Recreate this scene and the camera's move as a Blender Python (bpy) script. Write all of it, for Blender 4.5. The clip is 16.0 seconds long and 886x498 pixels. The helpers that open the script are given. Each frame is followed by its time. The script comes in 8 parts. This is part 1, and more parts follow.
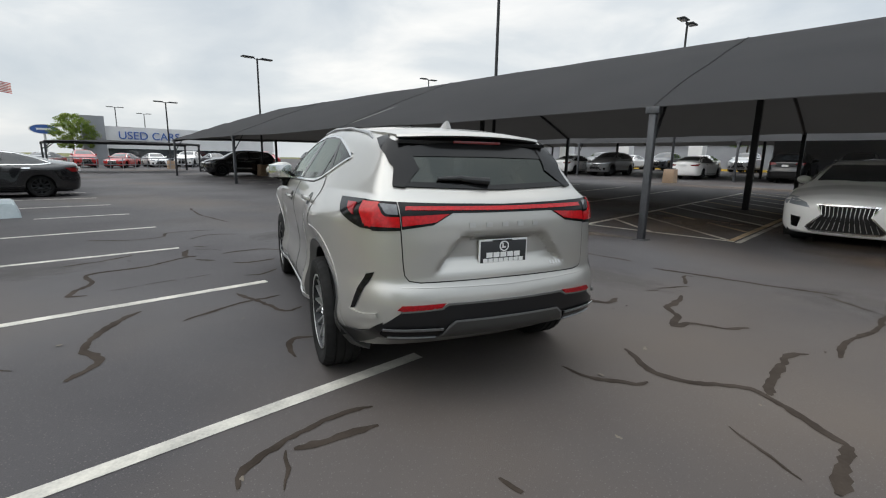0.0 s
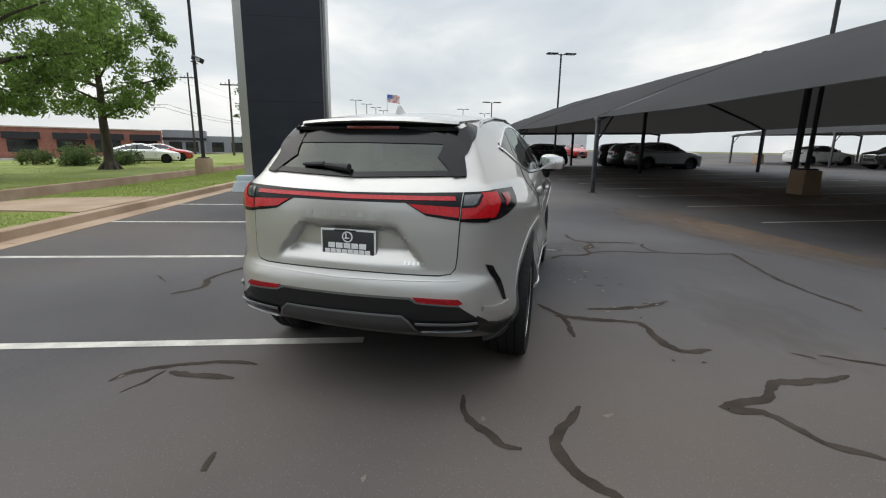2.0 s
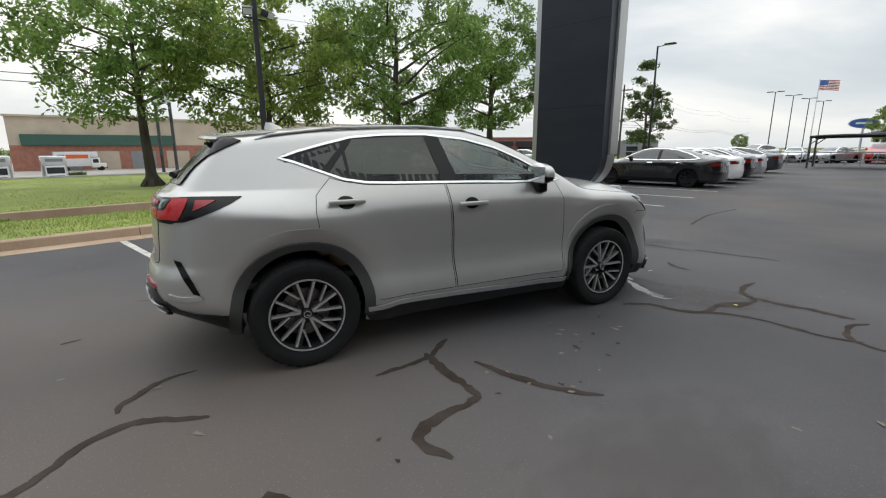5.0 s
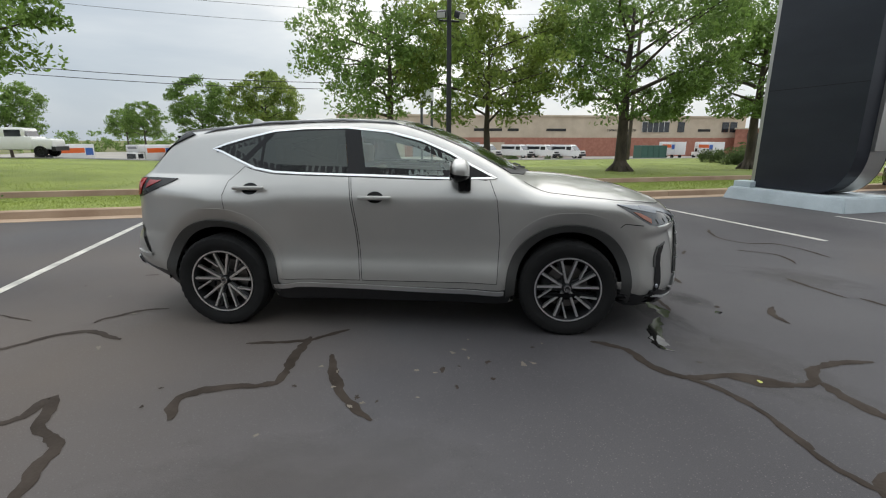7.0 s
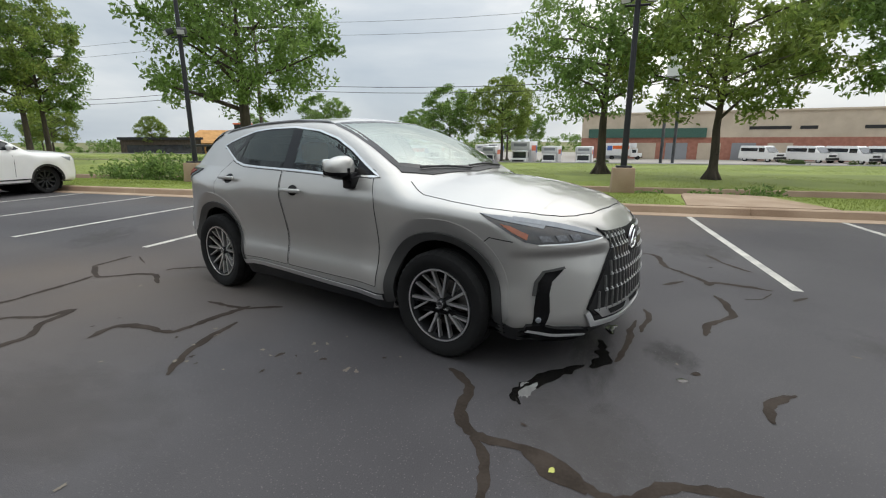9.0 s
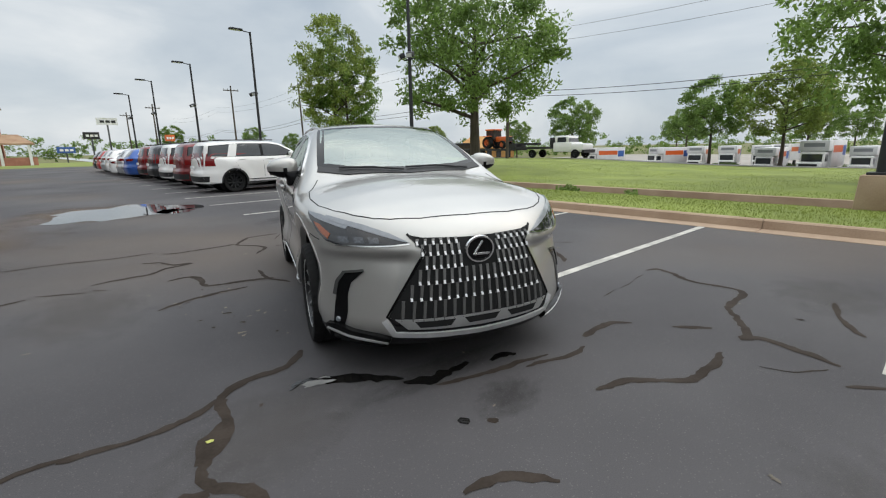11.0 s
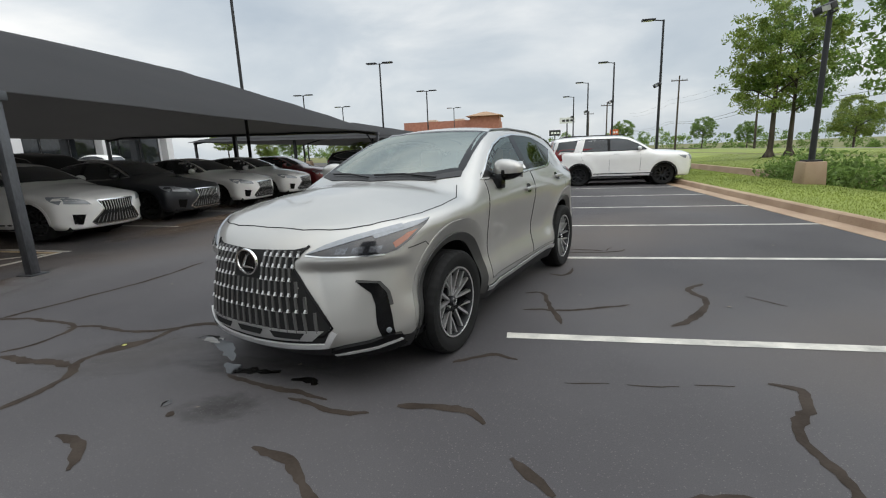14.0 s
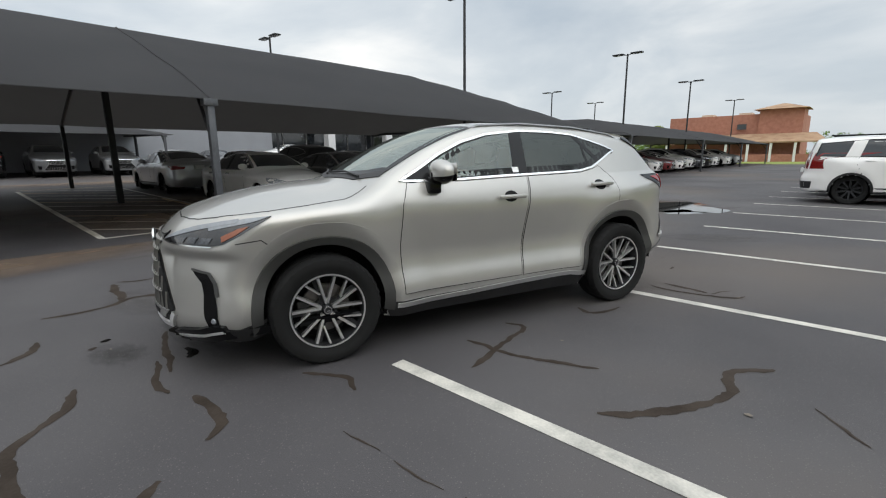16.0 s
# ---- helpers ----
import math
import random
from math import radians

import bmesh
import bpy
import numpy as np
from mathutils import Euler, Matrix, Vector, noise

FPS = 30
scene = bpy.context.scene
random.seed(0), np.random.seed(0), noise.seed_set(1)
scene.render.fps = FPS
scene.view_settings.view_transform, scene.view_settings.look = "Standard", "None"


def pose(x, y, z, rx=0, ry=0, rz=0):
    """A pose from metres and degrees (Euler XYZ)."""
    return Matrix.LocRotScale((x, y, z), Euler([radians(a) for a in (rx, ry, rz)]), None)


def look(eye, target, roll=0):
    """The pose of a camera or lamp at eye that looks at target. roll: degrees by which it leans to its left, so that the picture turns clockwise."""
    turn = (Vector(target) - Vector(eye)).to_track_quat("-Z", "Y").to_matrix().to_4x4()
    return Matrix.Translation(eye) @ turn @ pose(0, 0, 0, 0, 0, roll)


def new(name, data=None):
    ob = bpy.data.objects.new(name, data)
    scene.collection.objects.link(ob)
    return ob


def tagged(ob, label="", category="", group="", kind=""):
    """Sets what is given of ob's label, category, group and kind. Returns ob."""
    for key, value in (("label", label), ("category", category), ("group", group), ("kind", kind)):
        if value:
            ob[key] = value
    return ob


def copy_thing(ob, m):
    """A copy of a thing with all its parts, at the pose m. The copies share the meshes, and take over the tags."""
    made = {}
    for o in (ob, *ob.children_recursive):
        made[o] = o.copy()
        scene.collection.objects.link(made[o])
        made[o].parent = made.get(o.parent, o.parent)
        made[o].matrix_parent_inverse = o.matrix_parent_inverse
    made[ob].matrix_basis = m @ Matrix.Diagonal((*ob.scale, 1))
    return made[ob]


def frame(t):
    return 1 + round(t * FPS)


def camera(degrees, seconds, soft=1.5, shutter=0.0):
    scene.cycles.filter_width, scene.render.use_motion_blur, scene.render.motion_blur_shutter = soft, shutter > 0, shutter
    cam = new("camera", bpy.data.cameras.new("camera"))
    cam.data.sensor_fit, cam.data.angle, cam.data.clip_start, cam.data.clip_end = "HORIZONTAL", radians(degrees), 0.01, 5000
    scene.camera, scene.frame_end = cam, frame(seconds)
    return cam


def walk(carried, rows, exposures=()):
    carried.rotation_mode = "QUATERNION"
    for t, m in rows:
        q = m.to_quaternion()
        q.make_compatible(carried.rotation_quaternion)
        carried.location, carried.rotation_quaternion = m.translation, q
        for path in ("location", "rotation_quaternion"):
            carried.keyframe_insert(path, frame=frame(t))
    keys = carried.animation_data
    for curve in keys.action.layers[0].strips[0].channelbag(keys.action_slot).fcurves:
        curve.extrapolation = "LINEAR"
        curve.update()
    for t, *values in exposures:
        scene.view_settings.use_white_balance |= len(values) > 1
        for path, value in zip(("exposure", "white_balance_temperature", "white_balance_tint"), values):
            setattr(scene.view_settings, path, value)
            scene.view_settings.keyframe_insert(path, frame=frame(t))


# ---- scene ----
cam = camera(88.4, 16.0, soft=1.15)
# seconds, place, yaw, pitch and roll in degrees
PATH = [
    (0, -1.352, -4.356, 1.377, -24.31, -11.07, 1.11),
    (0.5, -0.754, -4.512, 1.365, -14.56, -11.55, 0.90),
    (1, -0.135, -4.559, 1.365, -4.68, -12.38, 1.02),
    (1.5, 0.478, -4.494, 1.354, 5.06, -12.20, 1.33),
    (2, 1.080, -4.350, 1.378, 14.56, -12.60, 0.93),
    (2.5, 1.678, -4.116, 1.366, 23.10, -13.02, 0.41),
    (3, 2.221, -3.758, 1.396, 30.59, -13.45, 0.69),
    (3.6, 2.818, -3.280, 1.411, 40.02, -13.42, 0.40),
    (4.25, 3.364, -2.674, 1.429, 50.46, -12.96, 0.07),
    (4.9, 3.793, -1.979, 1.445, 61.00, -12.56, -0.14),
    (5.5, 4.071, -1.260, 1.453, 70.70, -12.68, -0.10),
    (6, 4.211, -0.610, 1.444, 78.82, -13.31, 0.42),
    (6.5, 4.250, 0.036, 1.458, 86.45, -13.80, 0.41),
    (7, 4.206, 0.663, 1.453, 94.42, -13.45, 0.08),
    (7.5, 4.059, 1.279, 1.478, 101.83, -13.62, 0.42),
    (8, 3.856, 1.922, 1.468, 109.98, -13.77, 0.08),
    (8.6, 3.501, 2.625, 1.444, 119.47, -13.61, -0.10),
    (9.25, 2.993, 3.287, 1.412, 129.44, -13.06, -0.10),
    (9.9, 2.384, 3.859, 1.384, 139.42, -12.50, -0.19),
    (10.5, 1.754, 4.321, 1.370, 148.97, -12.31, -0.61),
    (11, 1.200, 4.674, 1.384, 157.68, -12.56, -1.07),
    (11.5, 0.595, 4.882, 1.377, 165.65, -12.72, -1.60),
    (12, -0.049, 4.933, 1.393, 174.24, -12.55, -1.68),
    (12.5, -0.686, 4.885, 1.397, 182.43, -12.29, -0.99),
    (13, -1.299, 4.686, 1.406, 191.36, -12.53, -1.25),
    (13.5, -1.873, 4.424, 1.403, 201.08, -12.07, -2.17),
    (14, -2.385, 4.034, 1.397, 210.56, -11.97, -2.23),
    (14.5, -2.858, 3.597, 1.384, 219.09, -12.04, -2.05),
    (15, -3.237, 3.089, 1.362, 227.41, -11.83, -2.04),
    (15.5, -3.567, 2.564, 1.356, 235.35, -12.02, -1.66),
    (16, -3.762, 2.012, 1.349, 242.09, -11.54, -0.61),
]


def eye_pose(x, y, z, yaw, pitch, roll):
    ahead = Vector((-math.sin(radians(yaw)) * math.cos(radians(pitch)), math.cos(radians(yaw)) * math.cos(radians(pitch)), math.sin(radians(pitch))))
    eye = Vector((x, y, z))
    return look(eye, eye + 2 * ahead, roll)


walk(cam, [(t, eye_pose(*row)) for t, *row in PATH])

# ---- light ----
world = bpy.data.worlds.new("world")
scene.world = world
world.use_nodes = True
wn, wl = world.node_tree.nodes, world.node_tree.links
SUN_UP, SUN_ROUND = radians(44), radians(-95)
sky = wn.new("ShaderNodeTexSky")
sky.sky_type, sky.sun_disc, sky.sun_elevation, sky.sun_rotation = "NISHITA", False, SUN_UP, SUN_ROUND
sky.air_density, sky.dust_density = 1.0, 2.5
coords = wn.new("ShaderNodeTexCoord")
flat = wn.new("ShaderNodeMapping")
flat.inputs["Scale"].default_value = (1.0, 1.0, 2.6)
flat.inputs["Rotation"].default_value = (0, 0, 0.6)
clouds = wn.new("ShaderNodeTexNoise")
clouds.inputs["Scale"].default_value, clouds.inputs["Detail"].default_value = 2.1, 8.0
clouds.inputs["Roughness"].default_value, clouds.inputs["Distortion"].default_value = 0.52, 0.35
cover = wn.new("ShaderNodeValToRGB")
cover.color_ramp.elements[0].position, cover.color_ramp.elements[0].color = 0.34, (5.45, 6.0, 6.5, 1)
cover.color_ramp.elements[1].position, cover.color_ramp.elements[1].color = 0.70, (10.3, 10.1, 9.7, 1)
middle = cover.color_ramp.elements.new(0.52)
middle.color = (7.1, 7.45, 7.65, 1)
blend = wn.new("ShaderNodeMix")
blend.data_type = "RGBA"
blend.inputs["Factor"].default_value = 0.88
wl.new(coords.outputs["Generated"], flat.inputs[0])
wl.new(flat.outputs[0], clouds.inputs["Vector"])
wl.new(clouds.outputs["Fac"], cover.inputs[0])
wl.new(sky.outputs[0], blend.inputs["A"])
wl.new(cover.outputs[0], blend.inputs["B"])
# an overcast sky is brightest overhead, most of all round the hidden sun in the west
split, climb, lift = wn.new("ShaderNodeSeparateXYZ"), wn.new("ShaderNodeMapRange"), wn.new("ShaderNodeVectorMath")
climb.interpolation_type = "SMOOTHSTEP"
climb.inputs["From Min"].default_value, climb.inputs["From Max"].default_value = 0.22, 0.95
climb.inputs["To Min"].default_value, climb.inputs["To Max"].default_value = 0.0, 1.0
lift.operation = "SCALE"
toward, near, much, gain = wn.new("ShaderNodeVectorMath"), wn.new("ShaderNodeMath"), wn.new("ShaderNodeMath"), wn.new("ShaderNodeMath")
toward.operation = "DOT_PRODUCT"
toward.inputs[1].default_value = (math.sin(SUN_ROUND) * math.cos(SUN_UP), math.cos(SUN_ROUND) * math.cos(SUN_UP), math.sin(SUN_UP))
near.operation, near.inputs[1].default_value = "MAXIMUM", 0.0
much.operation, much.inputs[1].default_value, much.inputs[2].default_value = "MULTIPLY_ADD", 1.3, 0.56
gain.operation, gain.inputs[2].default_value = "MULTIPLY_ADD", 1.0
wl.new(coords.outputs["Generated"], toward.inputs[0])
wl.new(toward.outputs["Value"], near.inputs[0])
wl.new(near.outputs[0], much.inputs[0])
wl.new(coords.outputs["Generated"], split.inputs[0])
wl.new(split.outputs["Z"], climb.inputs["Value"])
wl.new(climb.outputs[0], gain.inputs[0])
wl.new(much.outputs[0], gain.inputs[1])
wl.new(gain.outputs[0], lift.inputs["Scale"])
# and cooler and dimmer away from the hidden sun
turn, tone = wn.new("ShaderNodeMapRange"), wn.new("ShaderNodeMix")
turn.inputs["From Min"].default_value, turn.inputs["From Max"].default_value = -0.85, 0.75
tone.data_type, tone.blend_type = "RGBA", "MULTIPLY"
tone.inputs["Factor"].default_value = 1.0
shade = wn.new("ShaderNodeValToRGB")
shade.color_ramp.elements[0].color, shade.color_ramp.elements[1].color = (0.74, 0.775, 0.81, 1), (0.95, 0.95, 0.945, 1)
shade.color_ramp.elements.new(0.5).color = (0.98, 0.98, 0.975, 1)
wl.new(split.outputs["Y"], turn.inputs["Value"])
wl.new(turn.outputs[0], shade.inputs[0])
wl.new(blend.outputs["Result"], tone.inputs["A"])
wl.new(shade.outputs[0], tone.inputs["B"])
wl.new(tone.outputs["Result"], lift.inputs[0])
wl.new(lift.outputs[0], wn["Background"].inputs[0])
wn["Background"].inputs[1].default_value = 0.121

sun = new("sun", bpy.data.lights.new("sun", "SUN"))
sun.data.energy, sun.data.angle, sun.data.color = 0.7, radians(120), (1.0, 0.97, 0.93)
sun.matrix_world = look((math.sin(SUN_ROUND) * 60, math.cos(SUN_ROUND) * 60, 60 * math.tan(SUN_UP)), (0, 0, 0))
tagged(sun, kind="structure")


# ---- materials ----
def material(name, color, rough=0.6, metal=0.0, second=None, scale=8.0, fine=60.0, bump=0.0, spread=0.15, coat=0.0, spec=0.5, detail=5.0, rand=0.0, island=False, stretch=(1, 1, 1)):
    """A surface whose colour varies at two scales, with fine relief."""
    m = bpy.data.materials.new(name)
    m.use_nodes = True
    n, l = m.node_tree.nodes, m.node_tree.links
    b = n["Principled BSDF"]
    b.inputs["Roughness"].default_value, b.inputs["Metallic"].default_value = rough, metal
    b.inputs["Coat Weight"].default_value, b.inputs["Coat Roughness"].default_value = coat, 0.04
    b.inputs["Specular IOR Level"].default_value = spec
    c = color[:3]
    d = second or tuple(v * (1 - spread) for v in c)
    tc, mp = n.new("ShaderNodeTexCoord"), n.new("ShaderNodeMapping")
    mp.inputs["Scale"].default_value = stretch
    l.new(tc.outputs["Object"], mp.inputs[0])
    big, small = n.new("ShaderNodeTexNoise"), n.new("ShaderNodeTexNoise")
    big.inputs["Scale"].default_value, big.inputs["Detail"].default_value = scale, detail
    small.inputs["Scale"].default_value, small.inputs["Detail"].default_value = fine, 3.0
    l.new(mp.outputs[0], big.inputs["Vector"])
    l.new(mp.outputs[0], small.inputs["Vector"])
    both = n.new("ShaderNodeMath")
    both.operation = "MULTIPLY_ADD"
    both.inputs[1].default_value = 0.35
    l.new(small.outputs["Fac"], both.inputs[0])
    l.new(big.outputs["Fac"], both.inputs[2])
    ramp = n.new("ShaderNodeValToRGB")
    ramp.color_ramp.elements[0].position, ramp.color_ramp.elements[0].color = 0.50, (*d, 1)
    ramp.color_ramp.elements[1].position, ramp.color_ramp.elements[1].color = 0.86, (*c, 1)
    l.new(both.outputs[0], ramp.inputs[0])
    out = ramp.outputs[0]
    if rand:
        info = n.new("ShaderNodeNewGeometry" if island else "ShaderNodeObjectInfo")
        hsv, mul = n.new("ShaderNodeHueSaturation"), n.new("ShaderNodeMath")
        mul.operation = "MULTIPLY_ADD"
        mul.inputs[1].default_value, mul.inputs[2].default_value = 2 * rand, 1 - rand
        l.new(info.outputs["Random Per Island" if island else "Random"], mul.inputs[0])
        l.new(mul.outputs[0], hsv.inputs["Value"])
        l.new(out, hsv.inputs["Color"])
        out = hsv.outputs[0]
    l.new(out, b.inputs["Base Color"])
    if bump:
        bp = n.new("ShaderNodeBump")
        bp.inputs["Strength"].default_value, bp.inputs["Distance"].default_value = min(bump, 1.0), 0.004 * max(1.0, bump)
        l.new(small.outputs["Fac"], bp.inputs["Height"])
        l.new(bp.outputs[0], b.inputs["Normal"])
    return m


def paint(name, color, metal=0.55, rough=0.33):
    return material(name, color, rough, metal, spread=0.05, scale=3.0, fine=900.0, coat=0.9)


def glass(name, tint, rough=0.02, clear=0.6, film=0.0):
    """A thin pane: part clear, part mirror."""
    m = bpy.data.materials.new(name)
    m.use_nodes = True
    n, l = m.node_tree.nodes, m.node_tree.links
    for node in list(n):
        if node.type == "BSDF_PRINCIPLED":
            n.remove(node)
    see, shine, mix, fres = n.new("ShaderNodeBsdfTransparent"), n.new("ShaderNodeBsdfGlossy"), n.new("ShaderNodeMixShader"), n.new("ShaderNodeLayerWeight")
    see.inputs[0].default_value = (*tint, 1)
    shine.inputs["Roughness"].default_value = rough
    shine.inputs["Color"].default_value = (0.74, 0.80, 0.75, 1)
    steep, more = n.new("ShaderNodeMath"), n.new("ShaderNodeMath")
    steep.operation, steep.inputs[1].default_value = "POWER", 4.0
    more.operation, more.inputs[1].default_value, more.inputs[2].default_value = "MULTIPLY_ADD", clear, film
    l.new(fres.outputs["Facing"], steep.inputs[0])
    l.new(steep.outputs[0], more.inputs[0])
    l.new(more.outputs[0], mix.inputs[0])
    l.new(see.outputs[0], mix.inputs[1])
    l.new(shine.outputs[0], mix.inputs[2])
    l.new(mix.outputs[0], n["Material Output"].inputs[0])
    return m


def glow(name, color, strength):
    m = material(name, color, 0.4)
    b = m.node_tree.nodes["Principled BSDF"]
    b.inputs["Emission Color"].default_value, b.inputs["Emission Strength"].default_value = (*color, 1), strength
    return m


M = {
    "silver": paint("warm silver paint", (0.455, 0.445, 0.420), 0.55, 0.33),
    "cladding": material("grey satin cladding", (0.060, 0.060, 0.058), 0.42, 0.1, spread=0.1, scale=4),
    "arch_grey": paint("darker silver arch trim", (0.10, 0.099, 0.095), 0.25, 0.5),
    "black_gloss": material("gloss black plastic", (0.006, 0.006, 0.0065), 0.16, spread=0.1, spec=0.22),
    "black_satin": material("satin black bumper plastic", (0.010, 0.010, 0.011), 0.34, spread=0.2, scale=12, spec=0.4),
    "black_matt": material("matt black plastic", (0.018, 0.018, 0.019), 0.55, spread=0.25, scale=12),
    "void": material("dark underside", (0.006, 0.006, 0.006), 0.9),
    "chrome": material("chrome trim", (0.80, 0.80, 0.79), 0.16, 1.0, spread=0.03),
    "alloy": material("machined alloy", (0.78, 0.78, 0.77), 0.30, 0.9, spread=0.08, scale=20),
    "alloy_dark": material("dark painted alloy", (0.030, 0.031, 0.033), 0.35, 0.5),
    "tyre": material("tyre rubber", (0.011, 0.011, 0.011), 0.8, spread=0.35, scale=9, fine=140, bump=0.25, spec=0.3),
    "rotor": material("brake steel", (0.20, 0.19, 0.18), 0.4, 1.0),
    "red_lamp": material("red lamp lens", (0.50, 0.006, 0.010), 0.22, spread=0.30, scale=60, coat=0.35, spec=0.3),
    "red_lamp_mid": material("red reflector lens", (0.30, 0.006, 0.010), 0.22, spread=0.3, scale=60, coat=0.35, spec=0.3),
    "lamp_smoke": material("smoked clear lamp", (0.10, 0.105, 0.11), 0.12, 0.3, spread=0.3, scale=40, coat=0.8),
    "lamp_bright": material("bright lamp reflector", (0.11, 0.115, 0.125), 0.2, 0.7, spread=0.5, scale=60, coat=0.6),
    "stud": material("bright satin trim", (0.66, 0.66, 0.66), 0.38, 0.35),
    "red_lamp_dark": material("deep red lamp lens", (0.20, 0.008, 0.008), 0.15, spread=0.2, scale=20, coat=0.8),
    "lamp_clear": material("clear lamp housing", (0.25, 0.268, 0.292), 0.28, 0.15, spread=0.15, scale=35, coat=0.7),
    "lamp_black": material("smoked lamp housing", (0.022, 0.023, 0.025), 0.1, 0.3, spread=0.4, scale=25, coat=0.8),
    "amber": material("amber lens", (0.26, 0.06, 0.014), 0.2, coat=0.6),
    "white_line": material("worn white road paint", (0.60, 0.575, 0.515), 0.75, second=(0.34, 0.33, 0.30), scale=5, fine=70, bump=0.3, detail=9),
    "glass_rear": glass("dark rear glass", (0.030, 0.031, 0.033), 0.02, 0.45, 0.065),
    "glass_tint": glass("privacy glass", (0.045, 0.047, 0.05), 0.02, 0.7, 0.075),
    "glass_clear": glass("car side glass", (0.80, 0.88, 0.83), 0.02, 0.7, 0.13),
    "windscreen": glass("windscreen glass", (0.50, 0.58, 0.55), 0.03, 0.6, 0.36),
    "plate_grey": material("dark grey plate", (0.035, 0.037, 0.04), 0.4),
    "badge": material("satin badge metal", (0.55, 0.55, 0.54), 0.4, 0.8),
    "seat": material("tan leather", (0.40, 0.28, 0.18), 0.5, spread=0.2),
    "dash": material("dark dashboard", (0.03, 0.03, 0.032), 0.6),
    "steel_post": material("grey painted steel", (0.11, 0.115, 0.125), 0.5, 0.35, second=(0.045, 0.046, 0.05), scale=3.0, fine=40, bump=0.15, stretch=(1, 1, 0.35)),
    "dark_post": material("dark bronze steel", (0.028, 0.029, 0.032), 0.5, 0.3),
    "fabric": material("charcoal shade cloth", (0.052, 0.052, 0.055), 0.85, second=(0.036, 0.036, 0.039), scale=0.7, fine=140, bump=0.25),
    "rope": material("pale seam webbing", (0.34, 0.34, 0.33), 0.8),
    "concrete": material("tan concrete", (0.42, 0.31, 0.215), 0.85, second=(0.30, 0.205, 0.135), scale=1.1, fine=45, bump=0.4),
    "concrete_grey": material("pale grey painted concrete", (0.50, 0.56, 0.58), 0.7, second=(0.36, 0.41, 0.43), scale=1.4, fine=40, bump=0.3),
    "brick": material("red brick", (0.42, 0.19, 0.135), 0.85, second=(0.32, 0.135, 0.095), scale=2.0, fine=30, bump=0.3),
    "stucco": material("beige render", (0.58, 0.49, 0.38), 0.9, second=(0.47, 0.39, 0.30), scale=0.5, fine=25),
    "white_wall": material("white panel", (0.72, 0.72, 0.72), 0.6, spread=0.12, scale=0.6),
    "grey_wall": material("grey metal panel", (0.30, 0.31, 0.33), 0.45, 0.3, spread=0.12, scale=0.6),
    "window_dark": material("dark window", (0.03, 0.035, 0.04), 0.06, spread=0.5, scale=0.8, coat=0.6),
    "bark": material("tree bark", (0.095, 0.075, 0.058), 0.9, second=(0.042, 0.034, 0.027), scale=5, fine=35, bump=0.9, stretch=(1, 1, 0.25)),
    "leaf": material("oak leaves", (0.225, 0.330, 0.085), 0.5, second=(0.130, 0.215, 0.050), scale=0.5, fine=5, rand=0.35, island=True),
    "leaf_yellow": material("yellowing leaves", (0.285, 0.345, 0.080), 0.5, second=(0.16, 0.235, 0.050), scale=0.5, fine=5, rand=0.35, island=True),
    "leaf_dark": material("dark conifer leaves", (0.12, 0.165, 0.055), 0.6, second=(0.06, 0.095, 0.03), scale=0.5, fine=5, rand=0.3, island=True),
    "orange": material("orange paint", (0.72, 0.13, 0.02), 0.4, coat=0.4),
    "red": paint("red paint", (0.42, 0.02, 0.018), 0.2, 0.3),
    "blue": paint("blue paint", (0.02, 0.09, 0.36), 0.3, 0.3),
    "white": paint("white pearl paint", (0.82, 0.81, 0.79), 0.0, 0.3),
    "black": paint("black paint", (0.008, 0.008, 0.009), 0.2, 0.22),
    "charcoal": paint("charcoal paint", (0.045, 0.048, 0.056), 0.5, 0.3),
    "maroon": paint("dark red paint", (0.16, 0.012, 0.014), 0.3, 0.28),
    "grey": paint("grey paint", (0.20, 0.205, 0.21), 0.6, 0.33),
    "lightsilver": paint("bright silver paint", (0.52, 0.53, 0.54), 0.7, 0.3),
    "green": material("green skip paint", (0.05, 0.13, 0.10), 0.5, spread=0.3),
    "wood_roof": material("orange timber boards", (0.56, 0.30, 0.10), 0.8, second=(0.40, 0.20, 0.06), scale=1.0, fine=14),
    "tile_roof": material("tan roof tiles", (0.40, 0.27, 0.17), 0.85, second=(0.28, 0.17, 0.10), scale=1.0, fine=14),
    "sign_dark": material("blue-black sign panel", (0.022, 0.026, 0.036), 0.38, 0.35, second=(0.014, 0.017, 0.026), scale=0.8, fine=30, stretch=(1, 1, 2.5)),
    "brushed": material("brushed aluminium", (0.50, 0.49, 0.47), 0.36, 0.85, spread=0.18, scale=1.2, fine=60, stretch=(1, 1, 0.1)),
    "lamp_lens": material("lamp lens", (0.65, 0.66, 0.66), 0.3),
    "yellow": material("yellow paint", (0.65, 0.42, 0.04), 0.6),
    "white_plain": material("white letters", (0.80, 0.80, 0.79), 0.5, spread=0.05),
    "sky_blue_sign": material("blue sign face", (0.05, 0.13, 0.42), 0.4),
}


